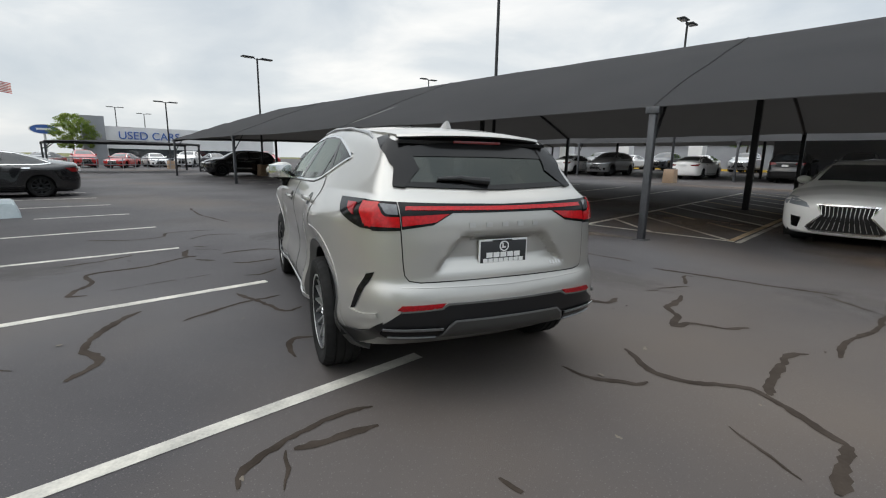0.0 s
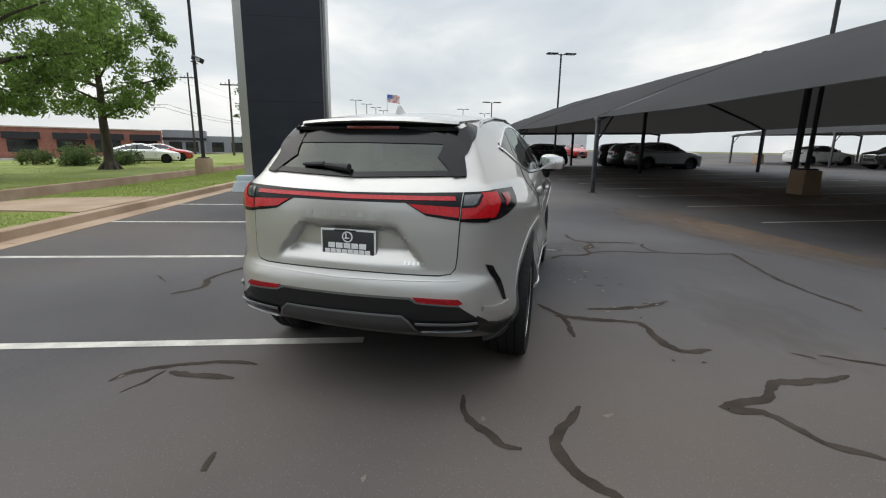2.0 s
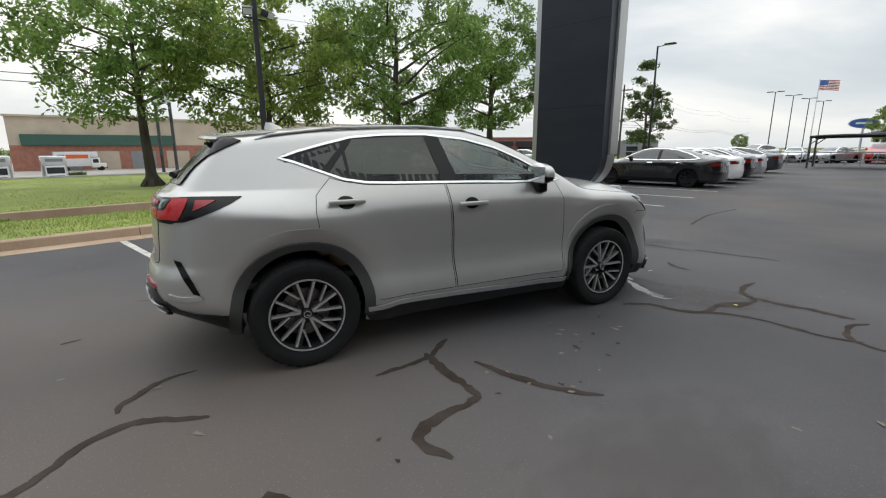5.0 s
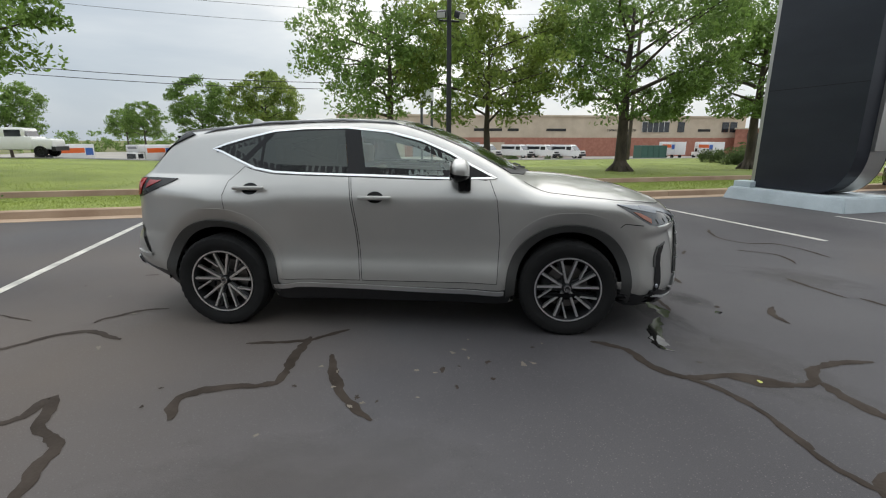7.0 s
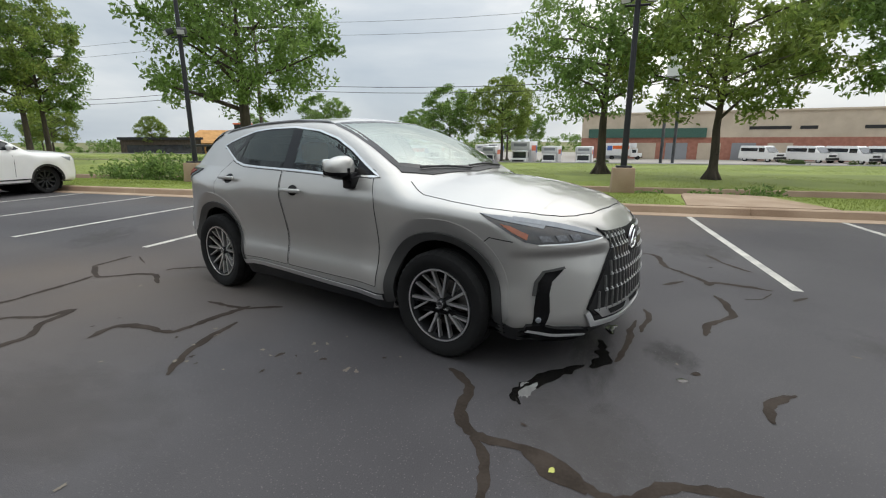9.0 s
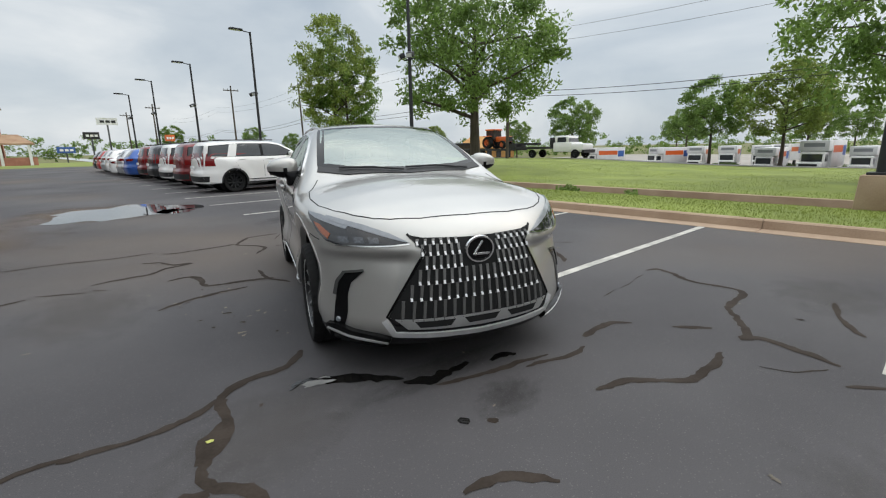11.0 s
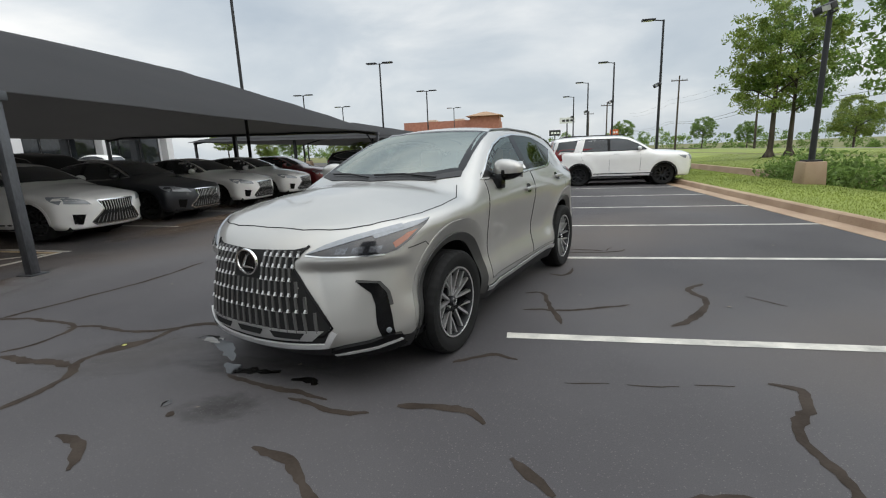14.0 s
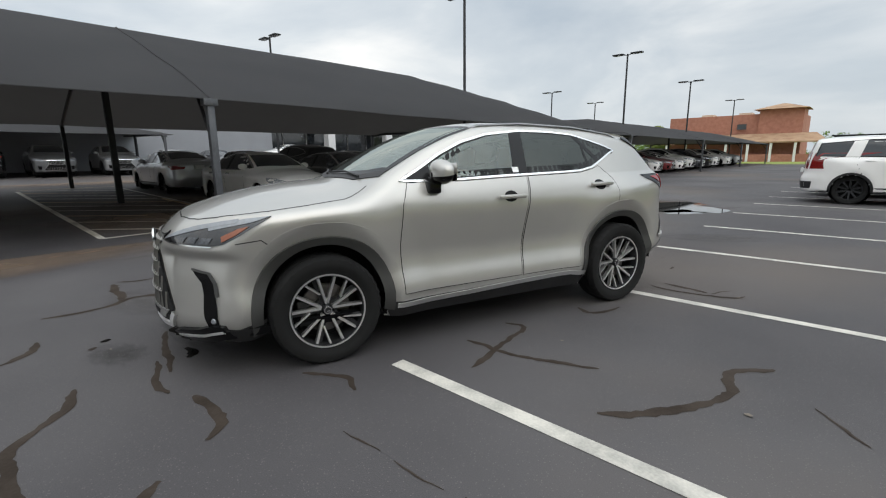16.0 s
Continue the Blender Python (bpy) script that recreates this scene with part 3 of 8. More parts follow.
tar(0.05, (0.31, 2.36), (0.10, 2.36), (-0.12, 2.35), (-0.35, 2.31), (-0.53, 2.29))
tar(0.07, (0.20, 2.80), (0.15, 2.83))


def blot(name, mat, x, y, rx, ry, label, seed=1, lift=0.003, turn=0.0, rough=0.35):
    """A thin flat patch with a ragged outline."""
    bm = bmesh.new()
    ring = []
    for k in range(40):
        a = 2 * math.pi * k / 40
        r = 1 + rough * noise.noise((math.cos(a) * 1.6, math.sin(a) * 1.6, seed)) + rough * 0.5 * noise.noise((math.cos(a) * 5, math.sin(a) * 5, seed + 9))
        ring.append(bm.verts.new(pose(x, y, lift, 0, 0, turn) @ Vector((rx * r * math.cos(a), ry * r * math.sin(a), 0))))
    bm.faces.new(ring)
    return tagged(part(name, bm, M[mat]), label, kind="structure")


blot("puddle", "water", 4.2, -8.5, 1.75, 1.25, "shallow rain puddle mirroring the sky", 5, 0.004, 62, 0.6)
blot("puddle", "water", 3.0, -7.9, 0.55, 0.35, "shallow rain puddle mirroring the sky", 6, 0.004, 60, 0.7)


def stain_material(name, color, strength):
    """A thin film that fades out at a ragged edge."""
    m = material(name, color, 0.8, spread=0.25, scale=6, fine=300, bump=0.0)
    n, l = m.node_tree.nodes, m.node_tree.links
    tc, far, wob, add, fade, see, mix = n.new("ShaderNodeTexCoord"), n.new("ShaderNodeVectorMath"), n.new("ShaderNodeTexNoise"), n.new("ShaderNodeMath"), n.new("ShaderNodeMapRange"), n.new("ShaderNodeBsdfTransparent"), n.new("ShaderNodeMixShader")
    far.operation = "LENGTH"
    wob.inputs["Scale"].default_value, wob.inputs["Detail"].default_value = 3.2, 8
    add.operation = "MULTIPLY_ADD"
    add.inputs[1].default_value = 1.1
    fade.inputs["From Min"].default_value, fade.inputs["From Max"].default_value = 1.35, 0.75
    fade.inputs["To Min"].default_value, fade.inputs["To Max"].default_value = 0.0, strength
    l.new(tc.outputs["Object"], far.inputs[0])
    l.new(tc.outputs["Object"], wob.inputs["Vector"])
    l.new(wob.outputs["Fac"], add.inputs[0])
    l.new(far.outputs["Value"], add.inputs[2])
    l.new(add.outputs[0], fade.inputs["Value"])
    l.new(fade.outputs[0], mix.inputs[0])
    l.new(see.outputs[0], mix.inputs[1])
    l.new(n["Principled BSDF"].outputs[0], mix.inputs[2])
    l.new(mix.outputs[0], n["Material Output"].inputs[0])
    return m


M["stain_silt_light"] = stain_material("brown silt film with canopy floor light", (0.20, 0.14, 0.095), 0.66)
M["stain_dark"] = stain_material("thin dark film", (0.040, 0.037, 0.035), 0.4)
M["stain_pale"] = stain_material("pale dried film", (0.115, 0.105, 0.097), 0.3)


def stain(mat, v, u, rv, ru, turn=0.0, label="brown silt washed over asphalt, with floor light put in under the canopy"):
    bm = bmesh.new()
    bm.faces.new([bm.verts.new((math.cos(a), math.sin(a), 0)) for a in [2 * math.pi * k / 24 for k in range(24)]])
    ob = part("silt_stain", bm, M[mat])
    ob.matrix_world = at_lot(v, u, rise(v) + 0.0022, turn) @ Matrix.Diagonal((rv, ru, 1, 1))
    return tagged(ob, label, kind="structure")


# Brown silt; wide films under the canopy also put missing light into the floor.
for v, u, rv, ru, turn in ((4.6, -7.6, 2.6, 4.6, 12), (6.9, -5.0, 2.2, 3.6, 0), (1.6, -9.6, 2.6, 2.4, 30), (5.2, -13.0, 1.6, 3.6, 0), (9.5, 0.0, 5.2, 2.6, 0), (12.5, -6.0, 7.5, 9.0, 0), (12.5, 9.0, 7.5, 11.0, 0), (23.0, -2.0, 4.5, 14.0, 0), (5.4, 3.2, 1.6, 4.2, 10)):
    stain("stain_silt_light", v, u, rv, ru, turn)
# Two soft-edged dark films over the asphalt at the car's nose.
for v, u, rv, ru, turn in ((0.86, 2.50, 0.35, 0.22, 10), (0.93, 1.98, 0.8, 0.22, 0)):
    stain("stain_dark", v, u, rv, ru, turn, "dark patch at the car's nose")
for v, u, rv, ru, turn in ((2.0, 1.9, 0.9, 0.5, 20), (0.6, 4.2, 0.8, 0.5, 40), (2.5, -1.0, 0.7, 1.2, 0), (-1.2, -5.2, 1.2, 0.5, 30), (-2.6, 3.4, 0.9, 0.6, 0), (3.6, -3.6, 0.8, 1.3, 10)):
    stain("stain_pale", v, u, rv, ru, turn, "pale dried film on asphalt")
M["silt_pale"] = material("dried pale silt", (0.20, 0.17, 0.135), 0.85, spread=0.4, scale=2, fine=30)
M["lime_pale"] = material("dried pale lime", (0.24, 0.235, 0.225), 0.85, spread=0.5, scale=6, fine=40)
blot("lime_mark", "lime_pale", 0.95, 2.03, 0.11, 0.04, "pale dried mark on asphalt", 8, 0.004, 10, 0.8)
speck_rng = random.Random(77)
for k in range(46):
    t = k / 46
    x, y = (1.75 - 0.55 * t + speck_rng.gauss(0, 0.16), -0.4 + 1.6 * t + speck_rng.gauss(0, 0.12)) if k % 2 else (speck_rng.uniform(-3.2, 3.4), speck_rng.uniform(-3.6, 3.8))
    r = speck_rng.uniform(0.006, 0.016)
    blot("grit_mark", "silt_pale" if k % 3 else "tar", x, y, r * speck_rng.uniform(1, 2.2), r, "small worn mark in the asphalt", 300 + k, 0.0035, speck_rng.uniform(0, 180), 0.9)
M["leaf_litter"] = material("fallen leaf", (0.50, 0.50, 0.12), 0.6)
for i, (x, y) in enumerate(((1.52, 2.415), (1.985, -0.03), (0.764, -2.247), (3.0, 1.2), (-2.6, -0.4))):
    blot("fallen_leaf", "leaf_litter" if i == 0 else "silt_pale", x, y, 0.020, 0.013, "small dry leaf on the asphalt", 40 + i, 0.008, 50 * i, 0.5)

# ---- car bodies: smooth shapes bounded by a side, a top, a front and a rear ----
def soft_table(pairs, step=0.01, width=0.06):
    """A smoothed curve through pairs of (at, value)."""
    at, value = np.array(sorted(pairs), float).T
    t = np.arange(at[0] - 0.5, at[-1] + 0.5, step)
    n = max(3, int(width / step) | 1)
    ker = np.hanning(n + 2)
    v = np.convolve(np.pad(np.interp(t, at, value), n // 2 + 1, "edge"), ker / ker.sum(), "valid")
    return lambda s: np.interp(s, t, v[: len(t)])


def soft_max(a, b, k):
    h = np.maximum(k - np.abs(a - b), 0) / k
    return np.maximum(a, b) + h * h * k * 0.25


class Shape:
    def __init__(self, top, low, belt, front, rear, belt_z=1.19, waist_z=1.0, lean=0.62, crown=0.09, floor=0.2, nose=(0.62, 2.78), tail=(0.09, 0.30), flare=0.026, wheels=(-1.345, 1.345), soft=0.05, recess=None, fore=None, taper=0.03, groove=4.5):
        self.taper, self.groove, self.fore = taper, groove, fore
        self.top, self.low, self.belt = soft_table(top, width=0.16), soft_table(low, width=0.07), soft_table(belt, width=0.3)
        self.front, self.rear = soft_table(front, width=0.07), soft_table(rear, width=0.06)
        self.belt_z, self.waist_z, self.lean, self.crown, self.floor = belt_z, waist_z, lean, crown, floor
        self.nose, self.tail, self.flare, self.wheels, self.soft, self.recess = nose, tail, flare, wheels, soft, recess
        self.ends = min(v for _, v in rear), max(v for _, v in front)

    def side(self, y, z):
        low = self.low(np.minimum(z, self.waist_z))
        y0, y1 = self.ends
        low = low - 0.035 * np.clip((y - (y1 - 1.2)) / 0.65, 0, 3) ** 2 - self.taper * np.clip(((y0 + 1.05) - y) / 0.6, 0, 3) ** 2
        for w in self.wheels:
            d = np.hypot((y - w) / 0.515, (np.maximum(z, 0.36) - 0.36) / 0.59)
            up = np.clip((1.5 - d) / 0.5, 0, 1)
            low = low + self.flare * np.where(d > 1, up * up * (3 - 2 * up), 1 - (1 - d) * self.groove)
        high = self.belt(y) - np.maximum(z - self.belt_z, 0) * self.lean
        f = np.clip((z - self.waist_z) / (self.belt_z - self.waist_z), 0, 1)
        f = f * f * (1.4 - 0.4 * f)
        return low + (np.minimum(high, low) - low) * f

    def value(self, x, y, z):
        x = np.abs(x)
        g = x - self.side(y, z)
        t = (z - self.top(y) + self.crown * (x / 0.8) ** 2.2) * 0.85
        g = soft_max(g, t, self.soft * 1.6)
        f = (y - self.front(z) + self.nose[0] * x ** self.nose[1]) * 0.8
        r = (self.rear(z) - y + self.tail[0] * (x / 0.7) ** 2 + self.tail[1] * (x / 0.86) ** 9) * 0.8
        if self.fore:
            f = f + self.fore(x, z)
        if self.recess:
            r = r + self.recess(x, z)
        g = soft_max(g, f, self.soft)
        g = soft_max(g, r, self.soft)
        return soft_max(g, self.floor - z, 0.05)

    def _root(self, inner, outer):
        lo, hi = np.zeros(len(inner)), np.ones(len(inner))
        for _ in range(26):
            mid = (lo + hi) / 2
            p = inner + (outer - inner) * mid[:, None]
            out = self.value(*p.T) > 0
            hi, lo = np.where(out, mid, hi), np.where(out, lo, mid)
        return inner + (outer - inner) * hi[:, None]

    def cast(self, how, pts, sign=1):
        """Points of (y, z), (x, z) or (x, y) laid on the skin from the side, the front, the rear or the top."""
        p = np.array(pts, float)
        one = np.ones(len(p))
        if how == "side":
            a, b = np.c_[0 * one, p], np.c_[1.25 * sign * one, p]
        elif how == "top":
            a, b = np.c_[p, 0.55 * one], np.c_[p, 2.6 * one]
        else:
            end = self.ends[1] + 0.3 if how == "front" else self.ends[0] - 0.3
            mid = 0.9 if how == "front" else -1.0
            a, b = np.c_[p[:, 0], mid * one, p[:, 1]], np.c_[p[:, 0], end * one, p[:, 1]]
        q = self._root(a, b)
        e = 1e-3
        n = np.stack([self.value(*(q + e * d).T) - self.value(*(q - e * d).T) for d in np.eye(3)], 1)
        return q, n / np.maximum(np.linalg.norm(n, axis=1), 1e-9)[:, None]

    def skin(self, h, drop=None):
        """The whole skin as a mesh of cells about h wide; drop tells which cells are open."""
        y0, y1 = self.ends[0] - 0.25, self.ends[1] + 0.25
        zt = 1.95
        bm, seen = bmesh.new(), {}
        nx, ny, nz = int(2.3 / h), int((y1 - y0) / h), int((zt - 0.1) / h)
        X, Y, Z = np.linspace(-1.15, 1.15, nx + 1), np.linspace(y0, y1, ny + 1), np.linspace(0.1, zt, nz + 1)
        quads, keys = [], {}

        def key(i, j, k):
            return keys.setdefault((i, j, k), len(keys))

        for j in range(ny):
            for k in range(nz):
                for i in (0, nx):
                    quads.append((key(i, j, k), key(i, j + 1, k), key(i, j + 1, k + 1), key(i, j, k + 1)))
            for i in range(nx):
                for k in (nz, 0):
                    quads.append((key(i, j, k), key(i + 1, j, k), key(i + 1, j + 1, k), key(i, j + 1, k)))
        for i in range(nx):
            for k in range(nz):
                for j in (0, ny):
                    quads.append((key(i, j, k), key(i + 1, j, k), key(i + 1, j, k + 1), key(i, j, k + 1)))
        grid = np.array(list(keys))
        outer = np.c_[X[grid[:, 0]], Y[grid[:, 1]], Z[grid[:, 2]]]
        inner = np.c_[outer[:, 0] * 0.28, np.clip(outer[:, 1] * 0.8, y0 + 0.75, y1 - 0.85), np.clip(outer[:, 2], 0.42, 0.72)]
        q = self._root(inner, outer)
        verts = [bm.verts.new(p) for p in q]
        for quad in quads:
            c = q[list(quad)].mean(0)
            if drop is None or not drop(*c):
                try:
                    bm.faces.new([verts[n] for n in quad])
                except ValueError:
                    pass
        bmesh.ops.delete(bm, geom=[v for v in bm.verts if not v.link_faces], context="VERTS")
        return bm

    def patch(self, how, outline, h=0.05, off=0.004, sign=1, rim=0.012):
        """A panel with this outline lying on the skin."""
        bm = bmesh.new()
        pts = []
        for (a, b), (c, d) in zip(outline, outline[1:] + outline[:1]):
            n = max(1, int(math.hypot(c - a, d - b) / h))
            pts += [(a + (c - a) * k / n, b + (d - b) * k / n) for k in range(n)]
        bm.faces.new([bm.verts.new((a, b, 0)) for a, b in pts])
        lo, hi = np.min(pts, 0), np.max(pts, 0)
        for axis in (0, 1):
            normal = (1, 0, 0) if axis == 0 else (0, 1, 0)
            for c in np.arange(lo[axis] + h, hi[axis] - h * 0.3, h):
                co = (c + 1.3e-4, 0, 0) if axis == 0 else (0, c + 1.3e-4, 0)
                bmesh.ops.bisect_plane(bm, geom=bm.verts[:] + bm.edges[:] + bm.faces[:], dist=1e-6, plane_co=co, plane_no=normal)
        bm.verts.ensure_lookup_table()
        q, n = self.cast(how, [(v.co.x, v.co.y) for v in bm.verts], sign)
        for v, p, k in zip(bm.verts, q, n):
            v.co = p + k * off
        if not rim:
            bm.faces.layers.int.new("laid")
            bm.verts.index_update()
            bm.normal_update()
            for f in bm.faces:
                if sum(f.normal.dot(Vector(n[v.index])) for v in f.verts) < 0:
                    f.normal_flip()
        if rim:
            normals = {v: Vector(k) for v, k in zip(bm.verts, n)}
            edge = [e for e in bm.edges if len(e.link_faces) == 1]
            back = {v: bm.verts.new(v.co - normals[v] * rim) for v in {v for e in edge for v in e.verts}}
            for e in edge:
                a, b = e.verts
                bm.faces.new((a, b, back[b], back[a]))
        return bm

    def ribbon(self, how, line, width=0.006, off=0.002, sign=1, closed=False, h=0.04, rim=0.008):
        """A narrow strip along a line on the skin."""
        pts = []
        ends = list(zip(line, line[1:] + (line[:1] if closed else [])))[: None if closed else len(line) - 1]
        for (a, b), (c, d) in ends:
            n = max(1, int(math.hypot(c - a, d - b) / h))
            pts += [(a + (c - a) * k / n, b + (d - b) * k / n) for k in range(n)]
        if not closed:
            pts.append(line[-1])
        p = np.array(pts)
        t = np.roll(p, -1, 0) - np.roll(p, 1, 0) if closed else np.gradient(p, axis=0)
        t /= np.maximum(np.linalg.norm(t, axis=1), 1e-9)[:, None]
        s = np.c_[-t[:, 1], t[:, 0]] * width / 2
        q, n = self.cast(how, np.r_[p + s, p - s], sign)
        up, down = q + n * off, q + n * (off - rim)
        bm, k = bmesh.new(), len(p)
        v = [bm.verts.new(c) for c in np.r_[up, down]]
        for i in range(k if closed else k - 1):
            j = (i + 1) % k
            bm.faces.new((v[i], v[j], v[k + j], v[k + i]))
            bm.faces.new((v[i], v[2 * k + i], v[2 * k + j], v[j]))
            bm.faces.new((v[k + i], v[k + j], v[3 * k + j], v[3 * k + i]))
        return bm


def inside(poly, a, b):
    hit = False
    for (x0, y0), (x1, y1) in zip(poly, poly[1:] + poly[:1]):
        if (y0 > b) != (y1 > b) and a < x0 + (b - y0) * (x1 - x0) / (y1 - y0):
            hit = not hit
    return hit


def shrink(poly, d):
    """An outline moved inwards by d."""
    p = np.array(poly)
    area = np.sum(p[:, 0] * np.roll(p[:, 1], -1) - np.roll(p[:, 0], -1) * p[:, 1])
    t0, t1 = p - np.roll(p, 1, 0), np.roll(p, -1, 0) - p
    t0, t1 = t0 / np.linalg.norm(t0, axis=1)[:, None], t1 / np.linalg.norm(t1, axis=1)[:, None]
    n = np.c_[-(t0 + t1)[:, 1], (t0 + t1)[:, 0]]
    n /= np.maximum(np.linalg.norm(n, axis=1), 0.3)[:, None]
    return [tuple(v) for v in p + n * d * np.sign(area)]


def flip(poly):
    return [(-a, b) for a, b in poly]


def arc(cy, cz, r, a0, a1, n=14, ry=None):
    return [(cy + r * math.cos(radians(a0 + (a1 - a0) * k / n)), cz + (ry or r) * math.sin(radians(a0 + (a1 - a0) * k / n))) for k in range(n + 1)]


# ---- wheel ----
def wheel_parts(parent, place, radius=0.365, width=0.235, rim=0.245, spokes=10, out=1, rim_mat="alloy", fine=True, name="wheel"):
    """A wheel on the x axis, its face towards out."""
    hub = new(name)
    hub.parent, hub.matrix_basis = parent, Matrix.Translation(place) @ pose(0, 0, 0, 0, 0, 0 if out > 0 else 180)
    w = width / 2
    bm = bmesh.new()
    wall = rim + 0.006
    prof = [(wall, -w * 0.8), (radius - 0.06, -w), (radius - 0.018, -w * 0.96), (radius, -w * 0.74)]
    for g in (-0.45, 0.0, 0.45):
        prof += [(radius, g * w - 0.006), (radius - 0.008, g * w - 0.004), (radius - 0.008, g * w + 0.004), (radius, g * w + 0.006)] if fine else [(radius, g * w)]
    prof += [(radius, w * 0.74), (radius - 0.018, w * 0.96), (radius - 0.045, w * 1.0), (radius - 0.075, w * 0.97), (wall, w * 0.8)]
    rings = add_spin(bm, prof, 120 if fine else 22)
    if fine:
        for k, ring in enumerate(rings):
            if k % 3 == 0:
                for vert in ring:
                    if abs(vert.co.x) > w * 0.6 and math.hypot(vert.co.y, vert.co.z) > radius - 0.03:
                        vert.co.y, vert.co.z = vert.co.y * 0.982, vert.co.z * 0.982
    part("tyre", bm, M["tyre"], hub, "black rubber tyre" if fine else "")
    bm = bmesh.new()
    add_spin(bm, [(rim + 0.004, w * 0.80), (rim + 0.004, w * 0.86), (rim - 0.010, w * 0.85), (rim - 0.016, w * 0.70), (rim - 0.03, -w * 0.6), (rim - 0.02, -w * 0.8)], 48 if fine else 20)
    part("rim", bm, M["alloy_dark" if fine else rim_mat], hub)
    if fine:
        bm = bmesh.new()
        add_spin(bm, [(rim + 0.0045, w * 0.80), (rim + 0.0045, w * 0.875), (rim - 0.006, w * 0.865), (rim - 0.009, w * 0.80)], 56)
        part("rim_edge", bm, M[rim_mat], hub, "bright machined rim edge")
    face = w * 0.72
    whole = bmesh.new()
    for k in range(spokes):
        bm = bmesh.new() if fine else whole
        out_a = 2 * math.pi * k / spokes
        if fine:
            five = 2 * math.pi * (k // 3) / 5
            out_a = five + radians((-14, 14, 37)[k % 3])
            in_a, start = ((five - 0.08, 0.040), (five + 0.08, 0.040), (five + radians(21), 0.115))[k % 3]
            wide = 0.0072 if k % 3 < 2 else 0.0058
            pts = [(start, wide * 1.15, face - 0.026 + 0.1 * (start - 0.04), in_a), (rim - 0.006, wide * 1.15, face + 0.004, out_a)]
        else:
            pts = [(0.040, 0.0176, face - 0.026, out_a), (0.075, 0.0198, face - 0.018, out_a), (rim - 0.006, 0.0253, face + 0.004, out_a)]
        for (r0, h0, x0, t0), (r1, h1, x1, t1) in zip(pts, pts[1:]):
            vs = []
            for x, h, r, t, f in ((x0, -h0, r0, t0, 1), (x0, h0, r0, t0, 1), (x1, h1, r1, t1, 1), (x1, -h1, r1, t1, 1), (x0 - 0.03, -h0, r0, t0, 1.3), (x0 - 0.03, h0, r0, t0, 1.3), (x1 - 0.03, h1, r1, t1, 1.3), (x1 - 0.03, -h1, r1, t1, 1.3)):
                vs.append(bm.verts.new(Matrix.Rotation(t, 4, "X") @ Vector((x, h * f, r))))
            for q in ((0, 1, 2, 3), (1, 5, 6, 2), (0, 3, 7, 4), (3, 2, 6, 7), (0, 4, 5, 1)):
                bm.faces.new([vs[i] for i in q])
        if fine:
            part("spoke", bm, M[rim_mat], hub, "machined alloy spoke")
    if fine:
        whole.free()
    else:
        part("spokes", whole, M[rim_mat], hub)
    if fine:
        x0, x1 = face - 0.045, face - 0.020
        for k in range(0, 10, 2):
            bm = bmesh.new()
            m = Matrix.Rotation(2 * math.pi * (k + 0.5) / 10, 4, "X")
            vs = [bm.verts.new(m @ Vector(c)) for c in ((x0, -0.017, 0.05), (x0, 0.017, 0.05), (x1, 0.020, rim - 0.01), (x1, -0.020, rim - 0.01), (x0 - 0.03, -0.017, 0.05), (x0 - 0.03, 0.017, 0.05), (x1 - 0.03, 0.020, rim - 0.01), (x1 - 0.03, -0.020, rim - 0.01))]
            for q in ((0, 1, 2, 3), (1, 5, 6, 2), (0, 3, 7, 4), (0, 4, 5, 1)):
                bm.faces.new([vs[i] for i in q])
            part("dark_spoke", bm, M["alloy_dark"], hub)
        bm = bmesh.new()
        add_spin(bm, [(0.0, face - 0.008), (0.028, face - 0.008), (0.034, face - 0.016), (0.036, face - 0.05), (0.075, face - 0.055), (0.08, face - 0.09)], 24)
        part("hub_cap", bm, M["alloy_dark"], hub)
        bm = bmesh.new()
        add_spin(bm, [(0.019, face - 0.008), (0.020, face - 0.004), (0.025, face - 0.004), (0.026, face - 0.008)], 20)
        add_box(bm, face - 0.008, face - 0.005, -0.010, 0.012, -0.009, -0.003)
        part("hub_emblem", bm, M["chrome"], hub)
        for k in range(5):
            a = 2 * math.pi * k / 5 + 0.3
            bm = bmesh.new()
            add_tube(bm, (face - 0.055, 0.056 * math.cos(a), 0.056 * math.sin(a)), (face - 0.035, 0.056 * math.cos(a), 0.056 * math.sin(a)), 0.011, sides=6)
            part("wheel_nut", bm, M["chrome"], hub)
        bm = bmesh.new()
        add_spin(bm, [(0.05, 0.0), (0.165, 0.0), (0.165, -0.024), (0.05, -0.024)], 36)
        part("brake_disc", bm, M["rotor"], hub)
        bm = bmesh.new()
        add_box(bm, -0.05, 0.03, -0.19, -0.11, -0.07, 0.07, bevel=0.012)
        part("caliper", bm, M["alloy_dark"], hub)
    bm = bmesh.new()
    add_spin(bm, [(0.0, -w * 0.45), (rim - 0.02, -w * 0.45)], 20)
    part("wheel_back", bm, M["void"], hub)
    return hub


# ---- the parked crossover ----
def plate_recess(x, z):
    """The sunken field round the number plate."""
    half = np.interp(z, [0.785, 0.978], [0.428, 0.272])
    depth = np.clip((half - np.abs(x)) / 0.030, 0, 1) * np.clip((0.984 - z) / 0.022, 0, 1) * np.clip((z - 0.776) / 0.07, 0, 1)
    return depth * 0.044


